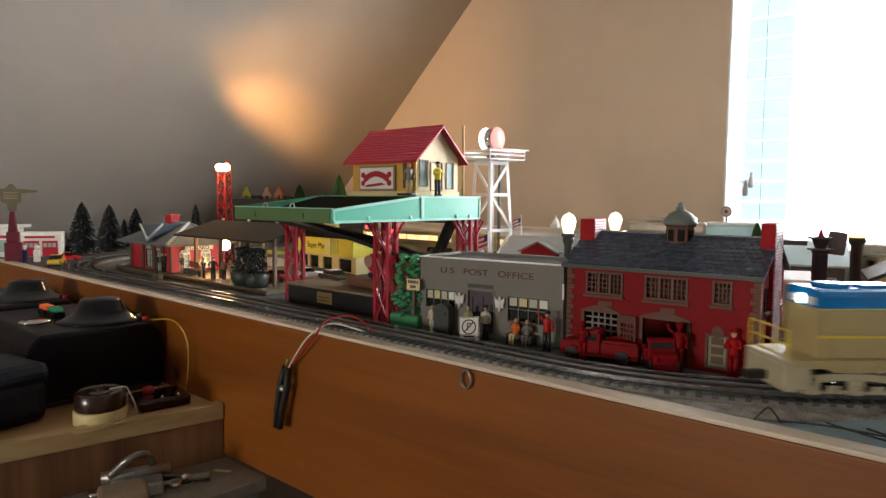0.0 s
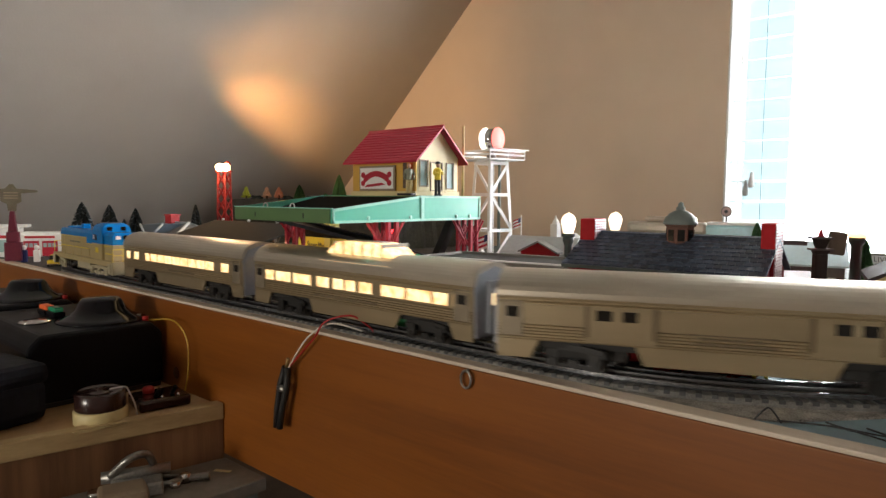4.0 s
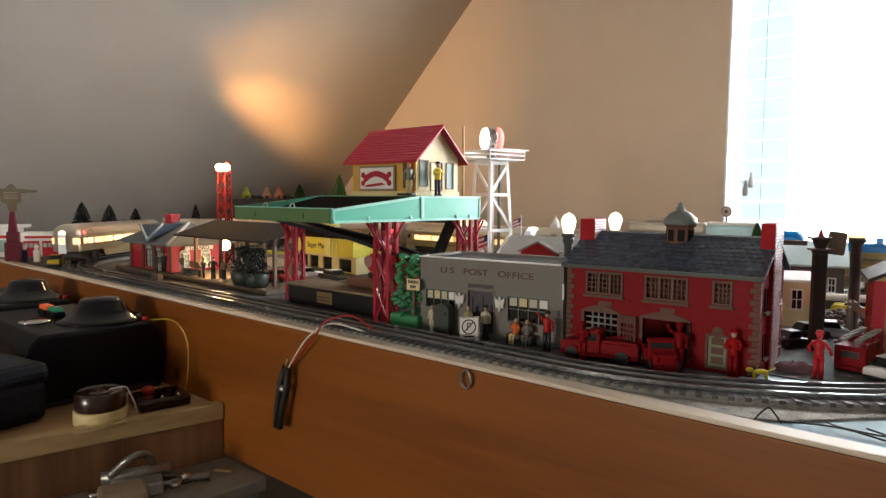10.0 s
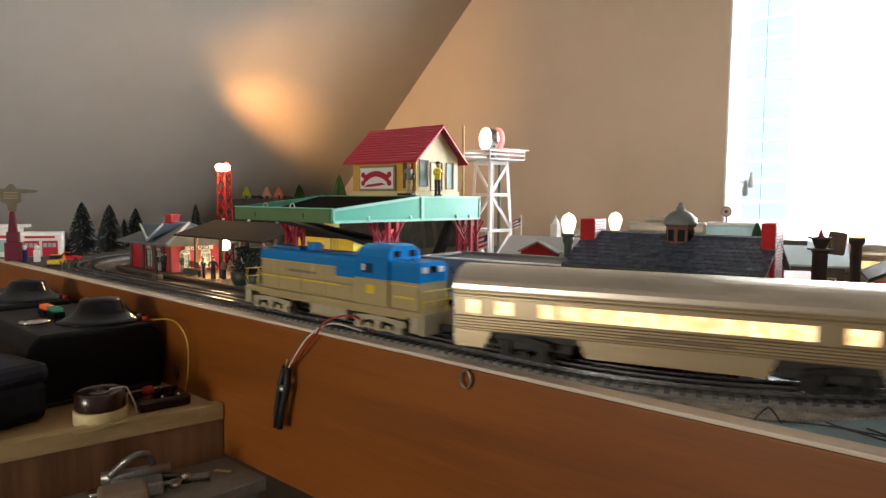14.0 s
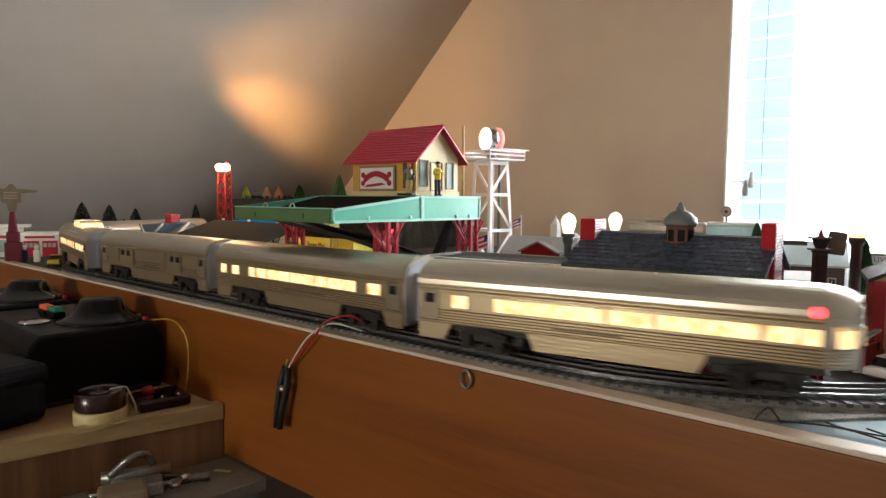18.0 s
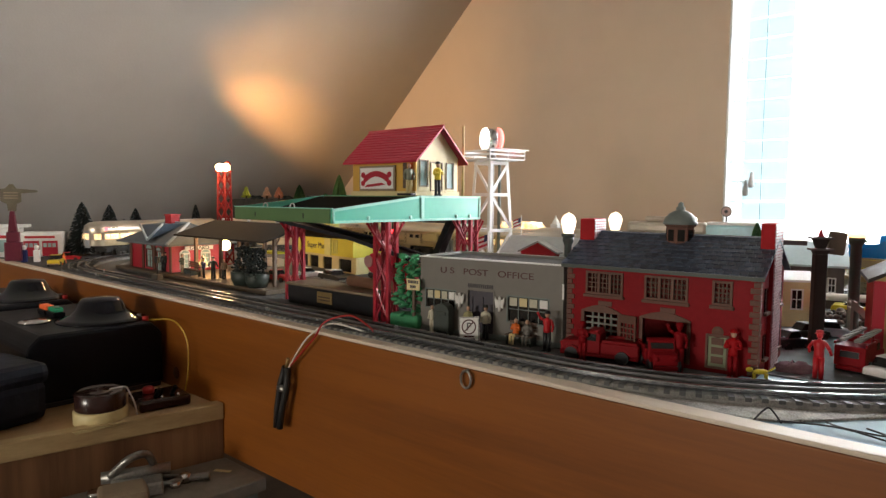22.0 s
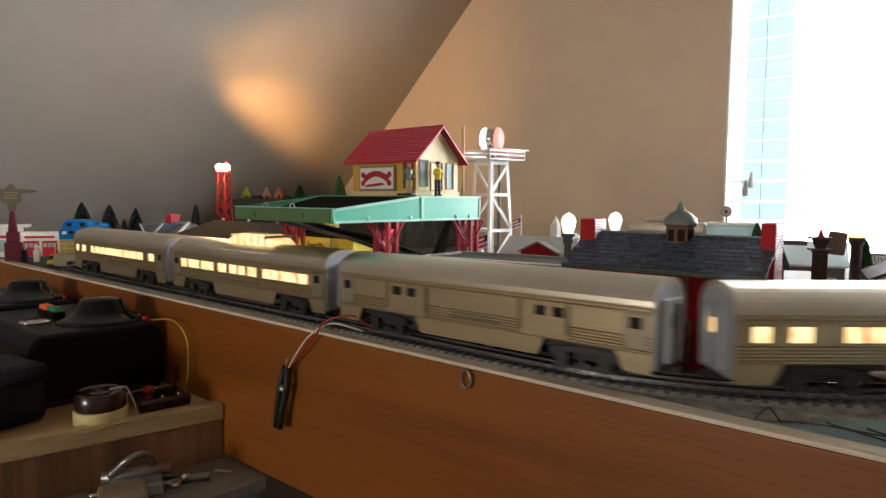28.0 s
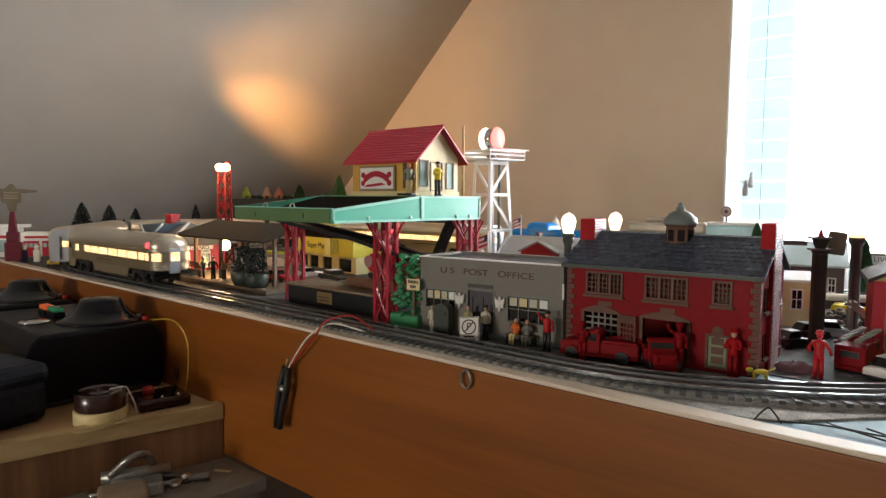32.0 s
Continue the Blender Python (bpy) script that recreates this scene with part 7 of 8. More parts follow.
def make_hill():
    """Plateau with rough sides behind the coaling station, where small trees stand."""
    bm = bmesh.new()
    rnd = random.Random(4)
    pts = [(-2.27, 1.30), (-1.98, 1.42), (-1.50, 1.48), (-1.45, 1.84), (-2.27, 1.84)]
    ring = []
    for (ax, ay), (bx, by) in zip(pts, pts[1:] + pts[:1]):
        for k in range(14):
            ring.append((ax + (bx - ax) * k / 14, ay + (by - ay) * k / 14))
    cx, cy = -1.92, 1.62
    rows = []
    for z, s in ((0.0, 1.0), (0.05, 0.985), (0.10, 0.97), (0.145, 0.955), (0.1575, 0.93)):
        rows.append([bm.verts.new((cx + (x - cx) * s * (1 + 0.02 * rnd.uniform(-1, 1)), cy + (y - cy) * s * (1 + 0.03 * rnd.uniform(-1, 1)), z + (0.006 * rnd.uniform(-1, 1) if 0 < z < 0.15 else 0))) for x, y in ring])
    for a, b in zip(rows, rows[1:]):
        for i in range(len(ring)):
            bm.faces.new((a[i], a[(i + 1) % len(ring)], b[(i + 1) % len(ring)], b[i]))
    bm.faces.new(rows[-1])
    solid("plateau_hill", bm, mat("dark_hill_scenery", (0.055, 0.05, 0.038), 0.9, var=0.4, scale=60, bump=0.8, bscale=120), "dark rough scenery plateau behind the loader", "hill")
    Z = 0.1575
    for i, (px, y, h, r) in enumerate(((-1.99, 1.465, 0.051, 0.020), (-1.815, 1.506, 0.086, 0.026), (-1.91, 1.52, 0.020, 0.020))):
        make_fir(pose(px, y, Z), h, r, "small green toy fir on the plateau", M_FOLI2, None, 20 + i, "plateau firs")
    for x, y, h, mt, lab in ((-2.130, 1.42, 0.046, M_PALEPINK, "pale pink cone-shaped tree"), (-2.075, 1.435, 0.044, M_PALEPINK2, "salmon rounded toy tree"), (-2.165, 1.355, 0.046, M_LIME, "lime yellow toy tree")):
        t = thing("toy_tree", lab + " on the plateau", "toy tree", pose(x, y, Z), "coloured toy trees")
        part("trunk", bm_rod((0, 0, 0), (0, 0, h * 0.3), 0.003, 6), M_TRUNK, t)
        rnd2 = random.Random(int(h * 1e4))
        bm = bmesh.new()
        for k in range(120):
            f = rnd2.random()
            rr = 0.017 * (1 - f) ** 0.6 * rnd2.uniform(0.5, 1.0)
            a = rnd2.random() * 6.28
            bm_ball((rr * math.cos(a), rr * math.sin(a), h * (0.12 + 0.85 * f)), 0.0048 * (1.1 - 0.6 * f), (1, 1, 0.8), 5, 3, into=bm)
        part("crown", bm, mt, t)
    for x, y in ((-2.14, 1.385), (-1.95, 1.49), (-2.04, 1.45)):
        s = thing("low_shrub", "low dark shrub on the plateau", "shrub", pose(x, y, Z), "shrubs")
        bm = bmesh.new()
        for k in range(30):
            bm_ball((random.uniform(-0.03, 0.03), random.uniform(-0.01, 0.01), random.uniform(0.0, 0.010)), 0.006, (1.2, 1, 0.7), 5, 3, into=bm)
        part("foliage", bm, M_FOLI, s)


M_PALEPINK = mat("pale_pink_foliage", (0.62, 0.36, 0.24), 0.8, var=0.2, scale=200)
M_PALEPINK2 = mat("salmon_foliage", (0.55, 0.20, 0.11), 0.8, var=0.2, scale=200)
M_LIME = mat("lime_foliage", (0.42, 0.46, 0.04), 0.8, var=0.2, scale=200)
make_hill()


# ---- far left: filling station, sign tower
def make_gas_station():
    g = thing("filling_station", "white and red toy filling station with rounded corner", "toy building", pose(-1.985, 0.560, 0, 0, 0, 62))
    part("garage", bm_box(0.0, 0.105, 0, 0.07, 0, 0.066, 0.006), M_WHITE, g, "white rounded garage block")
    part("office", bm_box(-0.095, -0.0005, 0.01, 0.07, 0, 0.078, 0.003), M_WHITE, g)
    part("parapet", bm_box(-0.06, 0.02, 0.015, 0.06, 0.0782, 0.086, 0.002), M_WHITE, g)
    part("red_band", bm_box(0.015, 0.085, -0.0016, -0.0002, 0.050, 0.056), M_BRIGHTRED, g, "red sign band")
    for x in (0.012, 0.055):
        d = part("garage_door", bm_box(x, x + 0.036, -0.0018, -0.0002, 0.002, 0.043), M_CRIMSON, g, "red garage door")
        for k in range(3):
            part("door_pane", bm_box(x + 0.003 + k * 0.0105, x + 0.011 + k * 0.0105, -0.0024, -0.0018, 0.026, 0.037), M_PANE, d)
    part("shop_window", bm_box(-0.08, -0.02, 0.0084, 0.0098, 0.014, 0.046), M_PANE, g)
    part("red_band", bm_box(-0.09, -0.004, 0.0080, 0.0096, 0.050, 0.058), M_BRIGHTRED, g)
    for k, (x, mt) in enumerate(((-0.060, M_BRIGHTRED), (-0.034, M_NAVY), (-0.010, M_WHITE))):
        p = thing("fuel_pump", ("red", "navy", "white")[k] + " toy fuel pump with white globe", "fuel pump", pose(-1.845 + 0.012 * k, 0.505 + 0.024 * k, 0, 0, 0, 60), "fuel pumps")
        part("pump_body", bm_box(-0.007, 0.007, -0.006, 0.006, 0.0, 0.030, 0.002), mt, p)
        part("globe", bm_ball((0, 0, 0.036), 0.0062, seg=10, rings=6), M_WHITE, p)
    y = thing("toy_taxi", "small yellow toy car beside the filling station", "toy vehicle", pose(-1.690, 0.553, 0, 0, 0, 150) @ Matrix.Scale(1.22, 4))
    car_parts(y, 0.054, M_YELLOWPL)
    y = thing("toy_van", "small red toy truck beside the filling station", "toy vehicle", pose(-1.80, 0.618, 0, 0, 0, 60))
    car_parts(y, 0.055, M_BRIGHTRED)
    o = thing("traffic_cone", "orange toy marker cone at the roadside", "cone", pose(-1.715, 0.578, 0))
    part("cone", bm_lathe([(0.009, 0), (0.009, 0.002), (0.006, 0.002), (0.0012, 0.026), (0, 0.0265)], 12), M_ORANGE, o)
    t = thing("sign_tower", "tall dark red tower with a pale advertising sign on top", "toy sign", pose(-1.838, 0.5085, 0.0, 0, 0, 62))
    part("base", bm_box(-0.018, 0.018, -0.011, 0.011, 0.0045, 0.050, 0.002), M_MAROON, t)
    part("mid", bm_box(-0.0135, 0.0135, -0.009, 0.009, 0.0502, 0.075, 0.002), M_MAROON, t)
    part("shaft", bm_prism([(-0.0095, 0.0752), (0.0095, 0.0752), (0.004, 0.125), (-0.004, 0.125)], -0.008, 0.008, "y", 0.001), M_MAROON, t)
    sg = part("sign_board", bm_prism([(-0.008, 0.1252), (0.008, 0.1252), (0.010, 0.142), (0.020, 0.148), (0.020, 0.168), (0.055, 0.171), (0.055, 0.176), (0.010, 0.180), (0.004, 0.190), (-0.004, 0.190), (-0.012, 0.180), (-0.024, 0.178), (-0.024, 0.150), (-0.010, 0.142)], -0.003, 0.003, "y"), M_OLDCREAM, t, "faded cream sign with an arrow arm")
    for z in (0.155, 0.161, 0.168):
        part("lettering_bar", bm_box(-0.016, 0.014, -0.0035, -0.003, z, z + 0.003), M_TANSTONE, sg)


M_MAROON = mat("maroon_plastic", (0.13, 0.012, 0.03), 0.45)
M_OLDCREAM = mat("faded_cream_board", (0.13, 0.11, 0.07), 0.6, var=0.3, scale=100)


def car_parts(t, L, mt, top=None):
    w = L * 0.19
    part("body", bm_prism([(-L / 2, 0.004), (L / 2, 0.004), (L / 2, 0.0105), (L * 0.2, 0.0135), (-L * 0.46, 0.0135), (-L / 2, 0.011)], -w, w, "y", 0.0014), mt, t)
    part("cabin", bm_prism([(-L * 0.32, 0.0136), (L * 0.17, 0.0136), (L * 0.06, 0.0205), (-L * 0.2, 0.0208)], -w * 0.86, w * 0.86, "y", 0.001), M_DARKWIN, t)
    part("roof", bm_box(-L * 0.2, L * 0.06, -w * 0.84, w * 0.84, 0.0209, 0.0218, 0.0003), top or mt, t)
    for s in (1, -1):
        part("bumper", bm_box(min(s * L / 2, s * (L / 2 + 0.0015)), max(s * L / 2, s * (L / 2 + 0.0015)), -w * 0.95, w * 0.95, 0.0045, 0.0068), M_CHROME, t)
    wheel = None
    for x in (-L * 0.3, L * 0.31):
        for s in (-1, 1):
            m = pose(x, s * (w - 0.0002), 0.0045)
            if wheel is None:
                b = bm_rod((0, -0.0014, 0), (0, 0.0014, 0), 0.0045, 12)
                bm_rod((0, -0.0017, 0), (0, 0.0017, 0), 0.0022, 8, into=b)
                wheel = part("wheel", b, M_BLACK, t)
                wheel.matrix_basis = m
            else:
                again("wheel", wheel, t, m)


make_gas_station()


# ---- behind the loader: market and parked cars
M_LEMON = mat("lemon_yellow_plastic", (0.74, 0.64, 0.07), 0.45, var=0.06)


def make_market():
    g = thing("market_building", "yellow toy market with tall pylon sign", "toy building", pose(-1.322, 0.966, 0, 0, 0, -8))
    part("shop_front", bm_wall(0, 0.26, 0, 0.036, [(0.01, 0.05, 0.002, 0.030), (0.06, 0.10, 0.002, 0.030), (0.12, 0.16, 0.002, 0.030), (0.19, 0.24, 0.002, 0.030)], 0, 0.004), M_CREAM, g, "pale shop front")
    for x in (0.01, 0.06, 0.12, 0.19):
        part("shop_window", bm_box(x, x + 0.045, 0.0035, 0.0045, 0.002, 0.030), M_DARKWIN, g)
    part("fascia", bm_box(-0.005, 0.262, -0.010, 0.10, 0.0362, 0.074, 0.001), M_LEMON, g, "bright lemon yellow upper wall")
    text_part("lettering", "Super Market", 0.0190, M_INK, g, pose(0.120, -0.0105, 0.055) @ FRONT)
    part("side_block", bm_box(0.0, 0.26, 0.0045, 0.10, 0, 0.0360), M_CREAM, g)
    p = part("pylon", bm_box(0.150, 0.176, -0.014, 0.010, 0.0362, 0.112, 0.001), M_PALEYEL, g, "pale yellow pylon")
    for z in (0.082, 0.090):
        part("lettering_bar", bm_box(0.154, 0.172, -0.0146, -0.0141, z, z + 0.004), M_INK, p)
    for x in (0.182, 0.190, 0.198):
        part("fin", bm_box(x, x + 0.003, -0.012, -0.0102, 0.040, 0.072), M_PALEYEL, g)


M_PALEYEL = mat("pale_yellow_plastic", (0.66, 0.62, 0.22), 0.45)
make_market()
STALL = thing("roadside_stall", "low white stall with a lime green roof", "toy building", pose(-1.328, 0.902, 0, 0, 0, -8))
part("counter", bm_box(-0.030, 0.030, -0.012, 0.012, 0.0023, 0.020, 0.001), M_WHITE, STALL)
for x in (-0.027, 0.024):
    part("post", bm_box(x, x + 0.003, -0.010, -0.007, 0.0202, 0.0315), M_WHITE, STALL)
part("roof", bm_box(-0.034, 0.034, -0.016, 0.014, 0.0317, 0.0365, 0.001), M_LIME, STALL, "lime green roof")


def make_car(label, x, y, rz, L, mt, z=0.0, top=None):
    t = thing("toy_car", label, "toy vehicle", pose(x, y, z, 0, 0, rz), "small toy cars")
    car_parts(t, L, mt, top)


make_car("white and black toy police car on the street", -1.016, 0.832, -10, 0.085, M_BLACK, top=M_WHITE)
make_car("white toy car parked by the market", -1.090, 0.826, 60, 0.062, M_WHITE)
make_car("red toy car parked on the platform", -1.035, 0.712, 10, 0.060, M_BRIGHTRED, 0.0081)
make_car("dark toy car behind the loader", -0.960, 0.905, -15, 0.070, M_BLACK)
make_car("dark green toy car on the side street", -0.185, 0.866, 55, 0.050, M_IRON)
make_car("blue and white toy police car on the side street", -0.164, 0.898, 20, 0.050, mat("pale_blue_car", (0.40, 0.55, 0.62), 0.3))
make_car("black toy car on the side street", -0.186, 0.802, 60, 0.045, M_BLACK)
make_car("white toy van at the road edge", -0.083, 0.729, 70, 0.060, M_WHITE)
HEAP = thing("crumpled_wrapping", "heap of shiny brown-pink wrapping beside the firehouse", "wrapping", pose(-0.1570, 0.6870, 0, 0, 0, 25) @ Matrix.Scale(0.72, 4))
random.seed(12)
bm = bm_ball((0, 0, 0.004), 0.017, (1.5, 0.9, 0.75), 16, 9)
for v in bm.verts:
    f = random.uniform(0.72, 1.12)
    v.co.x, v.co.y, v.co.z = v.co.x * f, v.co.y * f, max(0.0008, v.co.z * f)
part("wrapping", bm, mat("shiny_brown_pink_film", (0.17, 0.085, 0.10), 0.12, var=0.35, scale=200), HEAP)
make_car("yellow toy taxi in the back street", -0.165, 1.12, 5, 0.085, M_YELLOWPL)


# ---- behind the firehouse and to the far side
M_TEALROOF = mat("pale_teal_roof", (0.38, 0.48, 0.48), 0.45, var=0.08)
M_TAUPE = mat("taupe_wall", (0.13, 0.105, 0.10), 0.75, spec=0.15, var=0.1)


def gable_house(label, m, W, D, E, R, wall_m, roof_m, windows, name="toy_house", cat="toy building", ridge="x"):
    h = thing(name, label, cat, m)
    part("front_wall", bm_wall(0, W, 0, E, windows, 0, 0.003), wall_m, h)
    part("rear_wall", bm_box(0, W, D - 0.003, D, 0, E), wall_m, h)
    for x in (0, W - 0.003):
        part("end_wall", bm_box(x, x + 0.003, 0.003, D - 0.003, 0, E), wall_m, h)
    if ridge == "x":
        for x in (0, W - 0.003):
            part("gable", bm_prism([(0.001, E), (D - 0.001, E), (D / 2, R - 0.002)], x, x + 0.003, "x"), wall_m, h)
        for s in (0, 1):
            y = -0.006 if s == 0 else D + 0.006
            part("roof", bm_prism([(y, E - 0.003), (D / 2, R), (D / 2, R + 0.003), (y, E)], -0.006, W + 0.006, "x"), roof_m, h)
    else:
        for y in (0, D - 0.003):
            part("gable", bm_prism([(0.001, E), (W - 0.001, E), (W / 2, R - 0.002)], y, y + 0.003, "y"), wall_m, h)
        for s in (0, 1):
            x = -0.006 if s == 0 else W + 0.006
            part("roof", bm_prism([(x, E - 0.003), (W / 2, R), (W / 2, R + 0.003), (x, E)], -0.006, D + 0.006, "y"), roof_m, h)
    for a, b, z0, z1 in windows:
        w = part("window", frame_ring(a, b, z0, z1, 0.0016, -0.001, -0.0001), M_WHITE, h)
        part("pane", bm_box(a, b, 0.001, 0.0016, z0, z1), M_DARKWIN, w)
        part("glazing_grid", muntins(a, b, z0, z1, 2, 2, 0.0002, 0.0009, 0.0009), M_WHITE, w)
    return h


gable_house("red toy barn with grey roof", pose(-0.832, 1.140, 0, 0, 0, 6), 0.150, 0.09, 0.052, 0.083, M_BRICKRED, mat("light_grey_roof", (0.42, 0.42, 0.41), 0.5), [(0.01, 0.026, 0.030, 0.048), (0.032, 0.048, 0.030, 0.048), (0.10, 0.13, 0.020, 0.042)])
bt = thing("barn_gable", "red gable front of the toy barn", "toy building", pose(-0.774, 1.122, 0, 0, 0, 6))
part("gable_front", bm_prism([(0, 0), (0.078, 0), (0.078, 0.058), (0.039, 0.077), (0, 0.058)], 0, 0.02, "y"), M_BRICKRED, bt)
part("gable_roof", bm_prism([(-0.006, 0.0555), (0.039, 0.0775), (0.084, 0.0555), (0.084, 0.0585), (0.039, 0.0805), (-0.006, 0.0585)], -0.003, 0.022, "y"), M_GREYPL, bt)
ch = thing("church_steeple", "white toy church with a pointed steeple", "toy building", pose(-0.988, 1.60, 0, 0, 0, 0))
part("nave", bm_prism([(-0.03, 0), (0.05, 0), (0.05, 0.04), (0.01, 0.068), (-0.03, 0.04)], 0.012, 0.10, "y"), M_WHITE, ch)
part("tower", bm_box(-0.010, 0.012, -0.010, 0.0118, 0, 0.096, 0.001), M_WHITE, ch)
part("spire", bm_lathe([(0.012, 0.0962), (0.006, 0.108), (0.0, 0.122)], 8, 0.001, 0.001, smooth=False), M_WHITE, ch)
gable_house("taupe toy factory with pale teal roof", pose(-0.384, 1.090, 0, 0, 0, 14), 0.193, 0.12, 0.068, 0.098, M_TAUPE, M_TEALROOF, [(0.125 + 0.012 * k, 0.133 + 0.012 * k, 0.028, 0.048) for k in range(5)], "toy_factory")
gable_house("small cream toy house beside the firehouse", pose(-0.233, 0.925, 0, 0, 0, 30), 0.038, 0.05, 0.064, 0.070, M_CREAM, M_WHITE, [(0.016, 0.028, 0.026, 0.050)])


def make_back_row():
    d = thing("streamlined_diner", "long pale silver toy building with rounded ends", "toy building", pose(-0.505, 1.217, 0, 0, 0, 3))
    part("lower_wall", bm_box(-0.075, 0.082, -0.025, 0.025, 0.0, 0.100, 0.003), M_GREYPL, d)
    part("upper_wall", bm_box(-0.073, 0.080, -0.023, 0.023, 0.1002, 0.124, 0.008), M_PALEMETAL, d, "pale rounded upper wall")
    part("clerestory", bm_box(-0.040, 0.052, -0.015, 0.015, 0.1242, 0.1345, 0.005), M_PALEMETAL, d)
    for k in range(9):
        part("window", bm_box(-0.066 + k * 0.016, -0.055 + k * 0.016, -0.0262, -0.0251, 0.070, 0.090), M_DARKWIN, d)
    part("roof_vent", bm_lathe([(0.004, 0.1346), (0.005, 0.138), (0.0, 0.140)], 10, 0.030, 0), M_WHITE, d)
    t = thing("trailer", "pale blue and white toy house trailer", "toy vehicle", pose(-0.3850, 1.216, 0, 0, 0, 8) @ Matrix.Diagonal((0.60, 0.78, 1.12, 1)))
    part("body", bm_box(-0.072, 0.072, -0.022, 0.022, 0.010, 0.108, 0.004), M_PALEBLUEPL, t, "pale blue trailer body")
    part("roof", bm_box(-0.070, 0.070, -0.020, 0.020, 0.1082, 0.113, 0.002), M_WHITE, t)
    for k in range(3):
        part("window", bm_box(-0.062 + k * 0.030, -0.042 + k * 0.030, -0.0232, -0.0221, 0.080, 0.0855), M_DARKWIN, t)
    for x in (-0.04, 0.04):
        part("wheel", bm_rod((x, -0.02, 0.010), (x, 0.02, 0.010), 0.010, 14), M_BLACK, t)
    s = thing("crossing_sign", "round white railroad crossing sign on a post", "sign", pose(-0.4905, 1.50, 0.003))
    part("post", bm_rod((0, 0, 0), (0, 0, 0.138), 0.0014, 6), M_GREYPL, s)
    part("disc", bm_rod((0, -0.0022, 0.138), (0, -0.0012, 0.138), 0.0115, 20), M_GREYPL, s)
    part("disc_face", bm_rod((0, -0.0030, 0.138), (0, -0.0023, 0.138), 0.0095, 20), M_PALEPINKSIGN, s)
    part("emblem", bm_rod((0, -0.0036, 0.138), (0, -0.0031, 0.138), 0.004, 8), M_INK, s)

    make_fir(pose(-0.338, 1.19, 0), 0.128, 0.024, "dark green toy fir behind the firehouse", M_FOLI2, None, 31, "street firs")
    make_fir(pose(-0.208, 1.375, 0), 0.098, 0.017, "dark green toy fir beside a signboard", M_FOLI2, None, 32, "street firs")
    for x, y, z in ((-0.852, 1.235, 0.1285), (-0.62, 0.81, 0.115)):
        f = thing("flag_pole", "small flag with red and white stripes on a pole", "flag", pose(x, y, 0), "small flags")
        part("pole", bm_rod((0, 0, 0), (0, 0, z), 0.0013, 6), M_STEELW, f)
        fl = bmesh.new()
        n = 8
        for k in range(n):
            a0, a1 = k / n, (k + 1) / n
            for r in range(6):
                z0 = z - 0.004 - 0.0035 * r
                w0, w1 = 0.0025 * math.sin(a0 * 7), 0.0025 * math.sin(a1 * 7)
                dz0, dz1 = -0.010 * a0, -0.010 * a1
                q = [fl.verts.new(p) for p in ((-0.024 * a0, w0, z0 + dz0), (-0.024 * a1, w1, z0 + dz1), (-0.024 * a1, w1, z0 - 0.0035 + dz1), (-0.024 * a0, w0, z0 - 0.0035 + dz0))]
                face = fl.faces.new(q)
                face.material_index = 2 if (k < 3 and r < 3) else r % 2
        o = part("cloth", fl, M_CRIMSON, f, "striped flag cloth")
        o.data.materials.append(M_WHITE)
        o.data.materials.append(M_NAVY)


M_PALEMETAL = mat("pale_silver_plastic", (0.55, 0.48, 0.40), 0.35, 0.3)
M_PALEBLUEPL = mat("pale_blue_plastic", (0.44, 0.69, 0.74), 0.45)
M_PALEPINKSIGN = mat("faded_sign_face", (0.45, 0.30, 0.28), 0.5)
make_back_row()


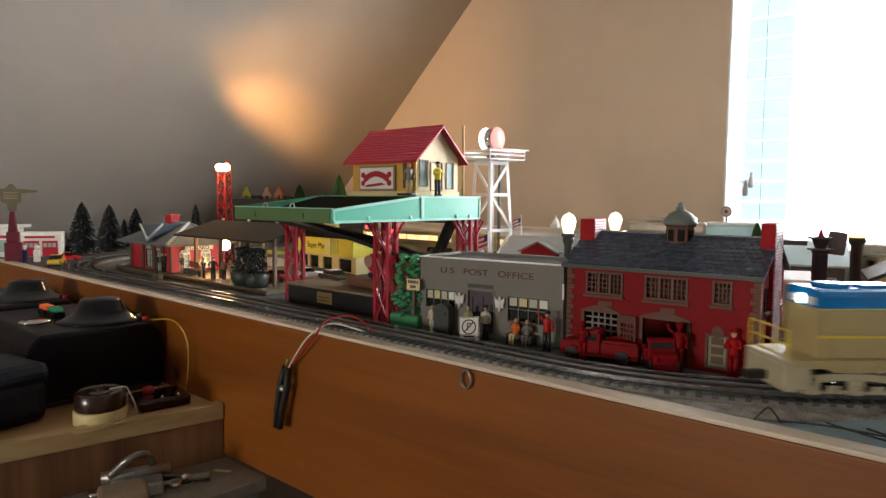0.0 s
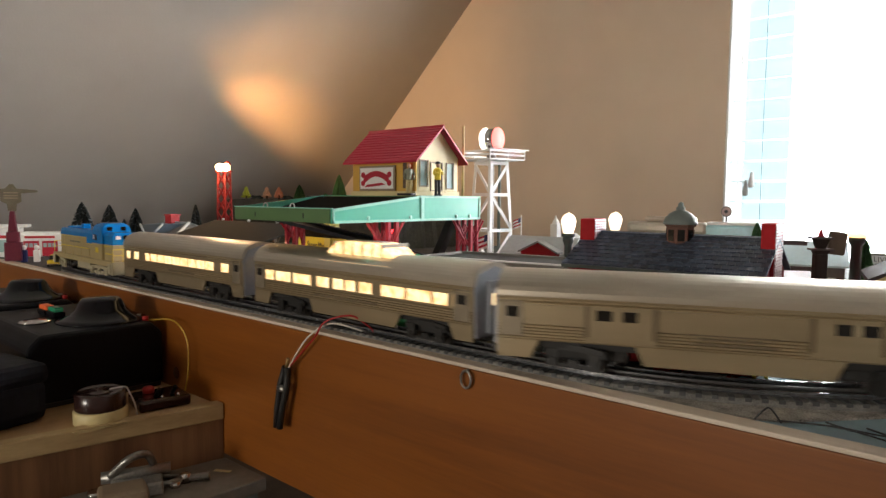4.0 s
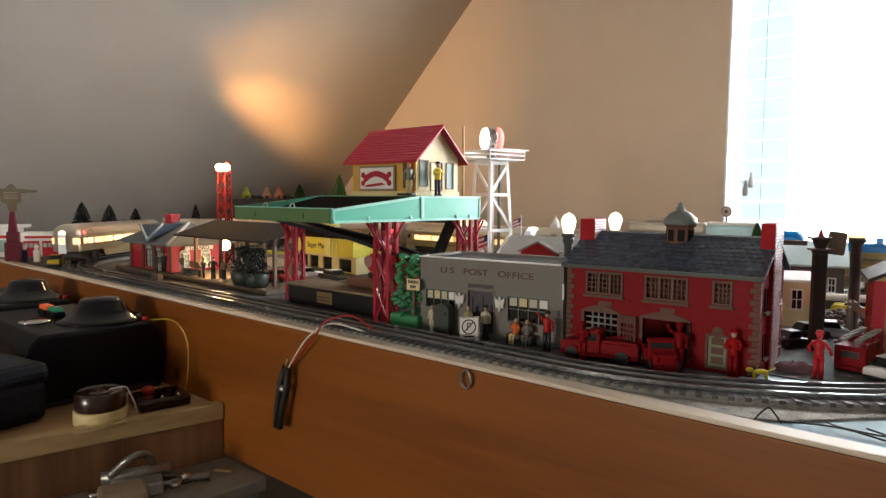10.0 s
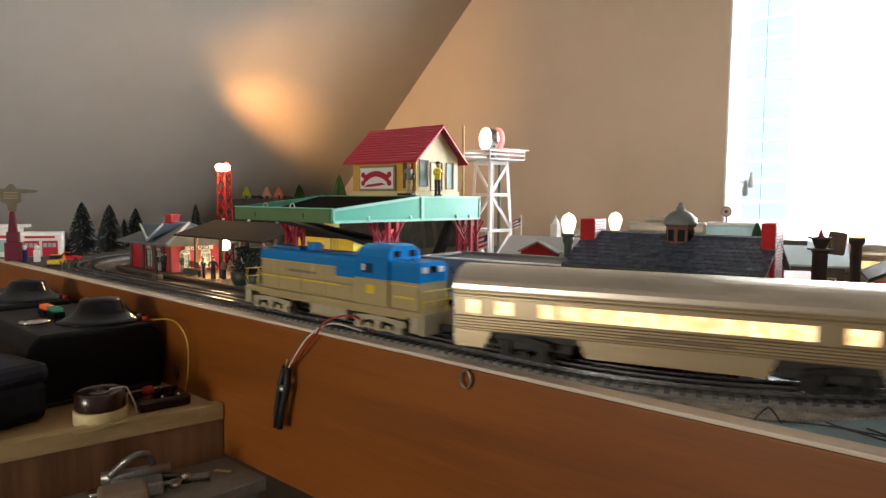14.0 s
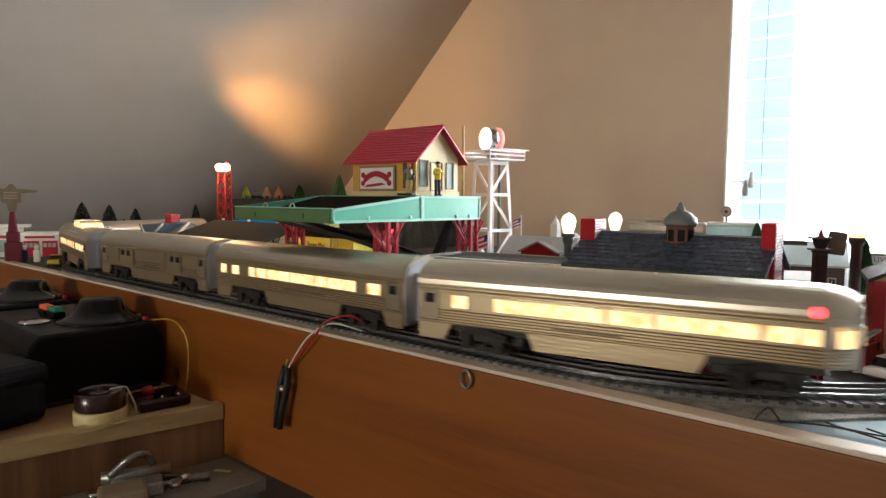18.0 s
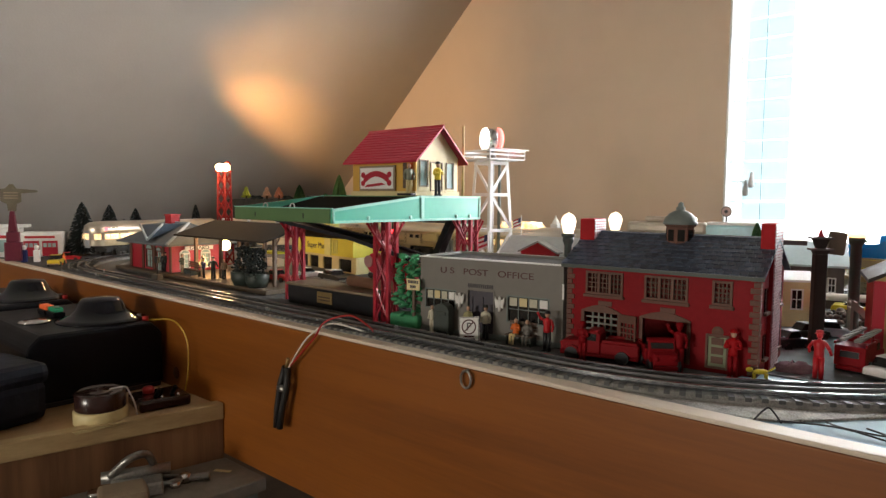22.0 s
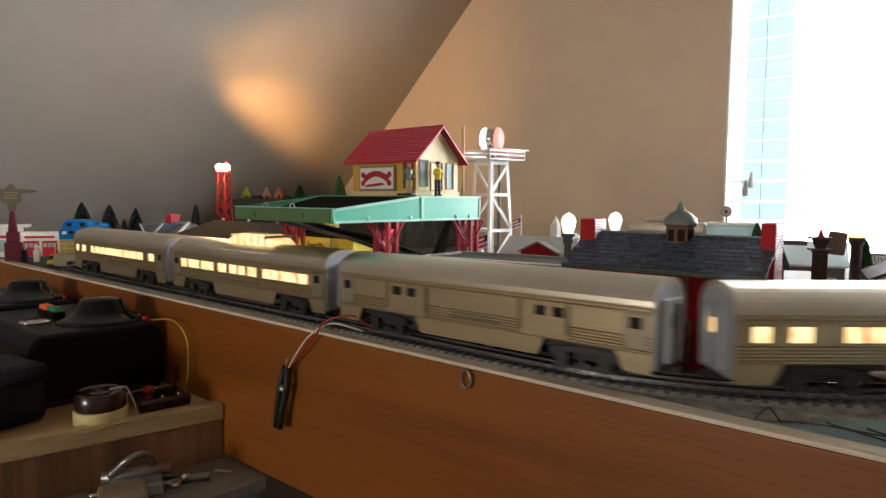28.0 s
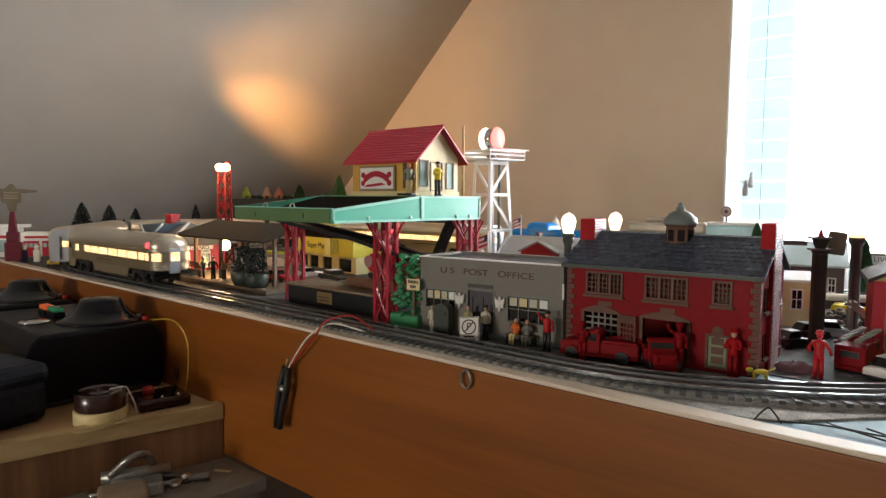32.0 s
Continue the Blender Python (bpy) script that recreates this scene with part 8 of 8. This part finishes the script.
def make_right_corner():
    # dark water-crane tower with arm and lamp box
    t = thing("signal_bridge_tower", "dark brown toy tower with platform and arm", "toy tower", pose(-0.163, 0.803, 0, 0, 0, 30))
    part("shaft", bm_box(-0.0062, 0.0062, -0.0062, 0.0062, 0, 0.108, 0.0012), M_BROWNDARK, t)
    part("gallery", bm_box(-0.011, 0.011, -0.008, 0.008, 0.1120, 0.1138), M_TAUPE, t)
    part("shaft_head", bm_prism([(-0.0062, 0.1082), (0.0062, 0.1082), (0.0075, 0.1119), (-0.0075, 0.1119)], -0.006, 0.006, "y"), M_BROWNDARK, t)
    part("gallery_core", bm_prism([(-0.0040, 0.1139), (0.0040, 0.1139), (0.0080, 0.1240), (-0.0080, 0.1240)], -0.004, 0.004, "y"), M_BROWNDARK, t)
    part("gallery_rail", bm_box(-0.011, 0.011, -0.008, 0.008, 0.1242, 0.1262), M_TAUPE, t)
    part("finial", bm_lathe([(0.0042, 0.1264), (0.0028, 0.1285), (0.0016, 0.133), (0.0, 0.1375)], 8), M_CRIMSON, t, "red finial")
    b = thing("crossing_bridge_arm", "long dark girder reaching over the street", "girder", pose(-0.164, 0.804, 0.1190, 0, 0, 196))
    part("girder", bm_box(0.012, 0.095, -0.003, 0.003, -0.0025, 0.0025), M_TAUPE, b)
    bx = thing("signal_box_lamp", "brown tilted loudspeaker box on an arm", "toy signal", pose(-0.1535, 0.832, 0.1150, 0, 6, 20))
    part("box", bm_box(-0.0085, 0.0085, -0.006, 0.006, -0.0090, 0.0165, 0.002), M_BROWNBOX, bx)
    part("bracket", bm_rod((-0.022, -0.012, 0.004), (-0.008, 0, 0.004), 0.0015, 6), M_TAUPE, bx)
    # ochre shop at the edge with red side wall
    s = thing("corner_shop", "ochre toy shop with red side wall and dark roof", "toy building", pose(-0.1105, 0.800, 0, 0, 0, 13))
    part("front_wall", bm_prism([(0.0, 0.0), (0.11, 0.0), (0.11, 0.084), (0.055, 0.112), (0.0, 0.084)], 0, 0.004, "y"), M_OCHRE2, s, "ochre front wall")
    part("side_wall", bm_box(0.0, 0.004, 0.0042, 0.09, 0, 0.084), M_BRICKRED, s, "red side wall")
    part("corner_board", bm_box(-0.0015, 0.0095, -0.0022, -0.0002, 0, 0.0835, 0.0004), M_CRIMSON, s, "red corner board")
    part("side_wall", bm_box(0.106, 0.11, 0.0042, 0.09, 0, 0.084), M_BRICKRED, s)
    part("rear_wall", bm_box(0.0, 0.11, 0.0902, 0.094, 0, 0.084), M_BRICKRED, s)
    for a, b2 in (((-0.007, 0.0815), (0.055, 0.1135)), ((0.055, 0.1135), (0.117, 0.0815))):
        part("roof", bm_prism([a, b2, (b2[0], b2[1] + 0.004), (a[0], a[1] + 0.004)], -0.008, 0.098, "y"), M_BROWNDARK, s, "dark brown roof")
    for z, h in ((0.074, 0.006), (0.055, 0.004)):
        for k in range(7):
            part("lettering_bar", bm_box(0.020 + k * 0.0105, 0.027 + k * 0.0105, -0.0007, -0.0001, z, z + h), M_TANSTONE, s)
    part("door", bm_box(0.036, 0.058, -0.0012, -0.0001, 0.0, 0.042), M_BROWNBOX, s)
    part("window", bm_box(0.068, 0.096, -0.0012, -0.0001, 0.016, 0.042), M_DARKWIN, s)
    lv = thing("bait_sign", "pale sign board with dark capital lettering", "sign", pose(-0.2185, 1.400, 0, 0, 0, 4))
    for x in (0.012, 0.078):
        part("post", bm_box(x, x + 0.005, 0.0011, 0.006, 0, 0.066), M_TAUPE, lv)
    bd = part("board", bm_box(0.0, 0.096, 0, 0.0010, 0.030, 0.0725), M_TAUPE, lv)
    part("board_face", bm_box(0.007, 0.090, -0.0012, -0.0002, 0.032, 0.0690), M_WHITE, bd)
    text_part("lettering", "LIVE BAIT", 0.0125, M_INK, lv, pose(0.046, -0.0018, 0.0615) @ FRONT)
    # stairs and white pipe, rubble
    st = thing("toy_stairs", "grey toy staircase leaning against the red shop", "stairs", pose(-0.150, 0.905, 0, 0, 0, 20))
    for k in range(8):
        part("tread", bm_box(0.006 * k, 0.006 * k + 0.007, -0.009, 0.009, 0.044 - 0.0055 * k, 0.0462 - 0.0055 * k), M_GREYPL, st)
    for y in (-0.0095, 0.0095):
        part("stringer", bm_prism([(0.0, 0.040), (0.0, 0.050), (0.050, 0.008), (0.050, -0.0)], y - 0.0008, y + 0.0008, "y"), M_GREYPL, st)
    part("stair_post", bm_box(0.0, 0.003, -0.009, 0.009, 0, 0.0395), M_GREYPL, st)
    pp = thing("white_pipe", "long white pipe lying on low supports", "pipe", pose(-0.245, 1.045, 0.030))
    part("pipe", bm_rod((0, 0, 0.0), (0.16, 0.015, 0.004), 0.0052, 12), M_WHITE, pp)
    for x in (0.03, 0.12):
        part("support", bm_box(x, x + 0.006, 0.0, 0.012, -0.030, -0.004), M_GREYPL, pp)
    rb = bmesh.new()
    rnd = random.Random(8)
    for k in range(130):
        c = (rnd.uniform(-0.06, 0.06), rnd.uniform(-0.02, 0.02), rnd.uniform(0.0, 0.016))
        bm_ball(c, rnd.uniform(0.0025, 0.006), (1, 1, 0.7), 6, 4, into=rb)
    tagged(solid("rubble_heap", rb, mat("mixed_rubble", (0.12, 0.09, 0.08), 0.8, var=0.4, scale=150, island=0.5), "heap of brown rubble in the back street", "rubble", pose(-0.185, 0.995, 0.003)), kind="stuff")


M_BROWNDARK = mat("dark_brown_plastic", (0.045, 0.033, 0.030), 0.75, var=0.15, spec=0.12)
M_BROWNBOX = mat("brown_box_plastic", (0.13, 0.085, 0.06), 0.55, var=0.15)
M_OCHRE2 = mat("ochre_shop_wall", (0.42, 0.27, 0.10), 0.5, var=0.12, scale=80)
make_right_corner()


# ---- road patches and board surfaces on the table
structure("side_street", bm_box(-0.30, -0.05, 0.66, 1.30, 0.0006, 0.0022), mat("grey_green_street", (0.11, 0.12, 0.12), 0.85, spec=0.15, var=0.25, scale=25), "grey painted side street")
structure("main_street", bm_box(-1.55, -0.60, 0.735, 0.865, 0.0006, 0.0022), mat("grey_street", (0.20, 0.19, 0.18), 0.6, var=0.2, scale=25), "grey painted street")
structure("bare_board", bm_box(-0.19, TX1, TY0 + 0.0192, 0.690, 0.0004, 0.0010), M_PALEBLUE, "pale blue-grey bare board at the table's corner")
structure("gravel_shoulder", bm_prism([(-0.46, 0.5075), (-0.158, 0.5075), (-0.123, 0.524), (-0.096, 0.555), (-0.069, 0.586), (0.02, 0.690), (0.0, 0.720), (-0.10, 0.635), (-0.20, 0.582), (-0.34, 0.550), (-0.46, 0.545)], 0.0013, 0.0030, "z"), mat("sandy_gravel", (0.41, 0.38, 0.34), 0.9, var=0.8, scale=300, bump=1.0, bscale=700), "sandy grey gravel beside the track")
structure("curve_paving", bm_lathe([(0.0, 0.0006), (0.30, 0.0006), (0.30, 0.0026), (0.0, 0.0026)], 40, XL, TRACK_Y + RADIUS), mat("pale_asphalt", (0.17, 0.165, 0.16), 0.7, var=0.2, scale=25), "grey paved circle within the track curve")


# ---- control shelf in front of the fascia
SH_X1, SH_Z = -0.856, -0.135
M_BAKE = mat("black_bakelite", (0.005, 0.005, 0.007), 0.38, var=0.2, spec=0.15)
M_AMBER = glass_mat("brown_glass", (0.25, 0.08, 0.03))
M_RUBBERRED = mat("red_rubber", (0.45, 0.02, 0.02), 0.4)
M_DOME = mat("polished_black_bakelite", (0.004, 0.004, 0.006), 0.10, var=0.1, spec=0.3, coat=0.15)
M_KHAKI = mat("dark_blue_vinyl", (0.008, 0.010, 0.018), 0.55, spec=0.2, var=0.4, scale=40, bump=0.5, bscale=60)


def make_shelf():
    s = thing("control_shelf", "pine shelf with raised edge beside the table", "shelf")
    def edge(y, off):   # the shelf's end runs a little askew to the table
        return SH_X1 + 0.0145 + (y - 0.4855) * 0.1818 + off
    ya, yb = -0.05, 0.4855

    def strip(o0, o1):
        return [(edge(ya, o0), ya), (edge(ya, o1), ya), (edge(yb, o1), yb), (edge(yb, o0), yb)]
    part("shelf_board", bm_prism([(-1.75, ya), (edge(ya, -0.018), ya), (edge(yb, -0.018), yb), (-1.75, yb)], SH_Z - 0.018, SH_Z, "z"), M_SHELF, s, "worn pine shelf board")
    part("edge_board", bm_prism(strip(-0.0178, 0.0), SH_Z - 0.018, SH_Z + 0.006, "z", 0.002), M_EDGE, s, "pale worn wooden edge")
    part("side_panel", bm_prism(strip(-0.016, -0.003), SH_Z - 0.42, SH_Z - 0.0182, "z"), M_PANEL, s, "vertical-grained wood panel")
    d = thing("desk_top", "dark worktop below the control shelf", "worktop")
    part("top", bm_prism([(-0.925, -0.05), (-0.735, -0.05), (-0.735, 0.484), (-0.838, 0.484)], -0.2250, -0.2070, "z", 0.002), M_TAUPE2, d)
    part("cabinet", bm_prism([(-0.915, -0.04), (-0.750, -0.04), (-0.750, 0.480), (-0.835, 0.480)], FLOOR_Z, -0.2252, "z"), M_GREYPL2, d)


M_TAUPE2 = mat("scuffed_grey_worktop", (0.19, 0.165, 0.135), 0.5, var=0.3, scale=30)


def make_transformer(label, m, w=0.20, d=0.23, h=0.105):
    t = thing("train_transformer", label, "transformer", m, "transformers on the shelf")
    case = part("case", bm_prism([(-w / 2, 0.006), (w / 2, 0.006), (w / 2, h - 0.018), (w / 2 - 0.018, h), (-w / 2 + 0.018, h), (-w / 2, h - 0.018)], -d / 2, d / 2, "y", 0.006), M_BAKE, t, "black bakelite case")
    part("base_plate", bm_box(-w / 2 + 0.004, w / 2 - 0.004, -d / 2 + 0.004, d / 2 - 0.004, 0, 0.0062), M_TRUCK, t)
    cx, cy = 0.030, -0.064
    dial = part("dial_dome", bm_lathe([(0.064, h + 0.0002), (0.064, h + 0.0022), (0.054, h + 0.0055), (0.043, h + 0.0110), (0.0365, h + 0.0180), (0.0300, h + 0.0310), (0.0265, h + 0.0345), (0.0, h + 0.0365)], 36, cx, cy), M_DOME, t, "glossy black flared control dial")
    part("lever_tip", bm_rod((cx - 0.012, cy + 0.036, h + 0.008), (cx - 0.012, cy + 0.036, h + 0.030), 0.0055, 12), M_YELLOWPL, dial, "yellow lever tip")
    for x, y, mt, lab in ((-0.012, 0.046, M_ORANGE2, "orange indicator lens"), (-0.010, 0.012, M_GREENLENS, "green indicator lens")):
        part("indicator", bm_prism([(y - 0.017, h + 0.0092), (y + 0.017, h + 0.0092), (y + 0.014, h + 0.0165), (y - 0.014, h + 0.0165)], x - 0.007, x + 0.007, "x", 0.002), mt, t, lab)
        part("indicator_mount", bm_box(x - 0.009, x + 0.009, y - 0.0165, y + 0.0165, h + 0.0002, h + 0.0090, 0.0012), M_BAKE, t)
    for k in range(4):
        b = part("binding_post", bm_lathe([(0.006, 0), (0.006, 0.006), (0.0035, 0.008), (0.0035, 0.013), (0.0065, 0.015), (0.0065, 0.023), (0, 0.024)], 10), M_GUNMETAL if k else M_RUBBERRED, t)
        b.matrix_basis = pose(w / 2 - 0.020, -0.118 + 0.026 * k, h - 0.011) @ Matrix.Scale(0.75, 4)
    part("chrome_ring", bm_lathe([(0.022, h + 0.0003), (0.022, h + 0.003), (0.018, h + 0.004), (0.0, h + 0.004)], 20, -0.05, -0.02), M_CHROME, t)


M_ORANGE2 = glow_mat("orange_indicator", (1.0, 0.18, 0.05), 0.12, (0.7, 0.12, 0.03))
M_GREENLENS = mat("green_indicator", (0.02, 0.30, 0.16), 0.2)


def make_shelf_things():
    make_shelf()
    make_transformer("large black bakelite train transformer with domed dials", pose(-1.145, 0.385, SH_Z, 0, 0, 90), 0.19, 0.27, 0.1045)
    make_transformer("second black bakelite train transformer", pose(-1.470, 0.380, SH_Z, 0, 0, 90), 0.19, 0.27, 0.1045)
    # glass jar ashtray with paper band, bent wire hook
    j = thing("squat_jar", "squat jar with brown glass lid and cream band", "jar", pose(-0.9050, 0.343, SH_Z))
    part("band", bm_lathe([(0.031, 0), (0.033, 0.002), (0.033, 0.017), (0.031, 0.019)], 28), M_CREAM, j, "cream paper band")
    part("lid", bm_lathe([(0.0305, 0.0192), (0.0310, 0.021), (0.0310, 0.040), (0.0285, 0.0425), (0.0275, 0.0415), (0.004, 0.0415), (0.003, 0.046), (0.0, 0.047)], 28), M_MAROON2, j, "dark brown glossy lid")
    pt = thing("paper_scrap", "crumpled cream paper scrap on the shelf edge", "paper", pose(-0.893, 0.352, SH_Z + 0.0005))
    bm = bmesh.new()
    rnd = random.Random(3)
    g = [[bm.verts.new((-0.0 + 0.004 * i, -0.055 + 0.011 * k, 0.002 + 0.003 * rnd.random())) for k in range(11)] for i in range(5)]
    for i in range(4):
        for k in range(10):
            bm.faces.new((g[i][k], g[i + 1][k], g[i + 1][k + 1], g[i][k + 1]))
    bmesh.ops.solidify(bm, geom=bm.faces[:], thickness=0.0006)
    part("sheet", bm, M_CREAM, pt).matrix_basis = pose(0.014, 0, 0)
    wr = thing("wire_hook", "bent steel wire loop standing on the shelf", "wire", pose(-0.8985, 0.374, SH_Z + 0.001, 0, 0, 78))
    part("loop", bm_tube(curve_pts([(-0.014, 0, 0.0), (-0.017, 0, 0.018), (-0.020, 0, 0.038), (-0.016, 0, 0.041), (-0.002, 0, 0.041), (0.002, 0, 0.037), (0.010, 0, 0.016), (0.013, 0, 0.0)], 5), 0.0011), M_STEELW, wr)
    bx = thing("switch_controller", "dark red-brown switch controller with red button", "controller", pose(-0.918, 0.424, SH_Z, 0, 0, -8))
    part("case", bm_box(-0.034, 0.028, -0.030, 0.040, 0, 0.016, 0.004), M_MAROON2, bx)
    part("button", bm_lathe([(0.008, 0.0162), (0.008, 0.023), (0.006, 0.025), (0, 0.0252)], 14, -0.016, -0.006), M_RUBBERRED, bx, "red push button")
    for y in (-0.004, 0.018):
        part("lever", bm_rod((0.010, y, 0.0155), (0.016, y + 0.004, 0.028), 0.003, 8), M_BAKE, bx)
        part("screw", bm_ball((0.020, y + 0.006, 0.0168), 0.0028, seg=8, rings=5), M_CHROME, bx)
    # dark rig at the near left: headphones / camera bag
    cb = thing("camera_bag", "black fabric camera bag on the shelf", "bag", pose(-1.000, 0.232, SH_Z, 0, 0, 10))
    part("bag_body", bm_box(-0.055, 0.055, -0.060, 0.060, 0, 0.062, 0.016), M_KHAKI, cb)
    part("bag_flap", bm_box(-0.057, 0.057, -0.058, 0.062, 0.050, 0.080, 0.012), M_KHAKI, cb, "black padded flap")
    # clipboard jaws and pliers lying on the worktop
    tool = thing("spring_clamp", "grey metal spring clamp lying on the worktop", "clamp", pose(-0.822, 0.352, -0.2070, 0, 0, -22))
    part("jaw_plate", bm_prism([(-0.030, 0.0), (0.030, 0.0), (0.026, 0.016), (-0.020, 0.020)], -0.030, 0.030, "y", 0.003), M_GUNMETAL, tool)
    part("spring_bar", bm_rod((-0.004, -0.040, 0.021), (-0.004, 0.040, 0.021), 0.0075, 12), M_GUNMETAL, tool)
    part("grip", bm_tube(curve_pts([(0.0, -0.030, 0.024), (0.012, -0.008, 0.046), (0.004, 0.012, 0.046), (-0.010, 0.022, 0.022)]), 0.005), M_GUNMETAL, tool)
    part("end_ring", bm_lathe([(0.006, 0.0), (0.010, 0.0), (0.010, 0.006), (0.006, 0.006)], 14, -0.004, -0.046), M_CHROME, tool)
    part("end_ring", bm_lathe([(0.004, 0.0), (0.007, 0.0), (0.007, 0.006), (0.004, 0.006)], 14, 0.010, 0.044), M_CHROME, tool)
    lp = thing("leather_pouch", "worn brown leather pouch on the worktop", "pouch", pose(-0.805, 0.330, -0.2070, 0, 0, -20))
    part("pouch", bm_box(-0.020, 0.026, -0.030, 0.026, 0, 0.018, 0.006), M_TANSTONE, lp)
    pl = thing("pliers", "dark steel pliers with open jaws on the worktop", "tool", pose(-0.800, 0.405, -0.2068, 0, 0, 60))
    for s in (-1, 1):
        part("arm", bm_tube(curve_pts([(-0.055, s * 0.012, 0.005), (-0.02, s * 0.010, 0.005), (0, 0, 0.005), (0.03, -s * 0.003, 0.005)]), 0.0042), M_GUNMETAL, pl)
    part("pivot", bm_lathe([(0.007, 0.0), (0.007, 0.011), (0.005, 0.012), (0, 0.012)], 12), M_CHROME, pl)
    tg = solid("paper_tag", bm_box(-0.012, 0.012, -0.003, 0.003, 0, 0.0008), M_CREAM, "small pale paper tag on the worktop", "paper", pose(-0.795, 0.455, -0.2066, 0, 0, 30))


M_MAROON2 = mat("red_brown_bakelite", (0.035, 0.014, 0.012), 0.25, coat=0.3)
M_GUNMETAL = mat("worn_gunmetal", (0.30, 0.29, 0.27), 0.32, 0.8, var=0.3, scale=120)
make_shelf_things()

# ---- wires and clip hanging over the fascia
M_REDWIRE = mat("red_wire", (0.45, 0.02, 0.02), 0.4)
M_WHITEWIRE = mat("white_wire", (0.75, 0.72, 0.66), 0.45)
M_YELWIRE = mat("yellow_wire", (0.50, 0.33, 0.04), 0.45)
fy = TY0 - 0.004


def make_wires():
    r = thing("alligator_clip", "black alligator clip hanging by red and white wires", "clip", pose(0, 0, 0))
    part("red_wire", bm_tube(curve_pts([(-0.560, 0.520, 0.004), (-0.562, 0.508, 0.017), (-0.577, 0.494, 0.0285), (-0.603, fy - 0.004, 0.020), (-0.622, fy - 0.004, 0.000), (-0.640, fy - 0.004, -0.016), (-0.670, fy - 0.006, -0.044)], 8), 0.0011), M_REDWIRE, r, "red insulated wire")
    part("white_wire", bm_tube(curve_pts([(-0.566, 0.520, 0.003), (-0.580, 0.500, 0.013), (-0.604, 0.486, 0.0165), (-0.632, fy - 0.004, 0.000), (-0.655, fy - 0.004, -0.022), (-0.675, fy - 0.006, -0.050)], 8), 0.0011), M_WHITEWIRE, r, "white insulated wire")
    a = Vector((-0.675, fy - 0.008, -0.046))
    b = Vector((-0.694, fy - 0.010, -0.126))
    for s in (-1, 1):
        o = Vector((s * 0.0045, 0, 0))
        part("jaw", bm_tube([a + o * 0.6, a + (b - a) * 0.3 + o * 1.5, a + (b - a) * 0.7 + o * 1.1, b + o * (0.2 if s < 0 else 1.4)], 0.0042, 8), M_TRUCK, r, "blackened clip jaw")
    part("clip_spring", bm_rod(a + (b - a) * 0.35 + Vector((-0.007, 0, 0)), a + (b - a) * 0.35 + Vector((0.007, 0, 0)), 0.005, 10), M_GUNMETAL, r)
    part("solder_tail", bm_rod(a, a + Vector((0.004, 0, 0.012)), 0.0022, 8), M_BRASS, r)
    e = thing("screw_eye", "small dark screw eye in the fascia board", "hook", pose(-0.3945, TY0, -0.0095))
    part("ring", bm_tube([(0.0062 * math.sin(t), -0.004, 0.0085 * math.cos(t)) for t in np.linspace(0, 2 * math.pi, 21)], 0.0013, 6), M_GUNMETAL, e)
    part("shank", bm_rod((0, -0.004, 0.0085), (0, 0.0, 0.0085), 0.0013, 6), M_GUNMETAL, e)
    y = thing("yellow_wire", "thin yellow wire from the transformer to the shelf", "wire")
    part("strand", bm_tube(curve_pts([(-1.085, 0.455, -0.040), (-1.020, 0.470, -0.030), (-0.962, 0.472, -0.024), (-0.930, 0.474, -0.040), (-0.919, 0.474, -0.064), (-0.922, 0.474, -0.100), (-0.929, 0.472, -0.128)], 8), 0.0011), M_YELWIRE, y)
    for k, c in enumerate(([(-0.1410, 0.506, 0.0030), (-0.1345, 0.508, 0.0120), (-0.1305, 0.511, 0.0135), (-0.1240, 0.516, 0.0030)],
                           [(-0.128, 0.520, 0.003), (-0.09, 0.530, 0.004), (-0.05, 0.522, 0.003), (0.0, 0.512, 0.003)],
                           [(-0.10, 0.540, 0.003), (-0.085, 0.528, 0.005), (-0.06, 0.536, 0.003), (-0.075, 0.545, 0.003), (-0.03, 0.520, 0.003)])):
        w = thing("loose_wire", "thin black wire lying on the bare board", "wire", None, "black wires")
        part("strand", bm_tube(curve_pts(c, 8), 0.0007), M_BLACK, w)
    for x, z in ((-0.984, -0.112), (-0.30, -0.13)):
        part("knot", bm_lathe([(0.010, 0.0), (0.009, 0.0004), (0.0, 0.0005)], 14), mat("wood_knot", (0.07, 0.022, 0.008), 0.5), FASCIA).matrix_basis = pose(x, TY0 - 0.0001, z, 90, 0, 0)


FASCIA = bpy.data.objects["table_fascia"]
make_wires()


# ---- all movement
def motions():
    train_motion()
    walk(BEACON_HEAD, [(t, pose(0, 0, BEACON_H + 0.052, 0, 0, a)) for t, a in ((0.0, 16), (3.5, 18), (5.5, 36), (9.0, 54), (13.0, 72), (19.0, 72), (23.0, 56), (28.0, 32), (30.0, 20), (32.0, 16))])


motions()
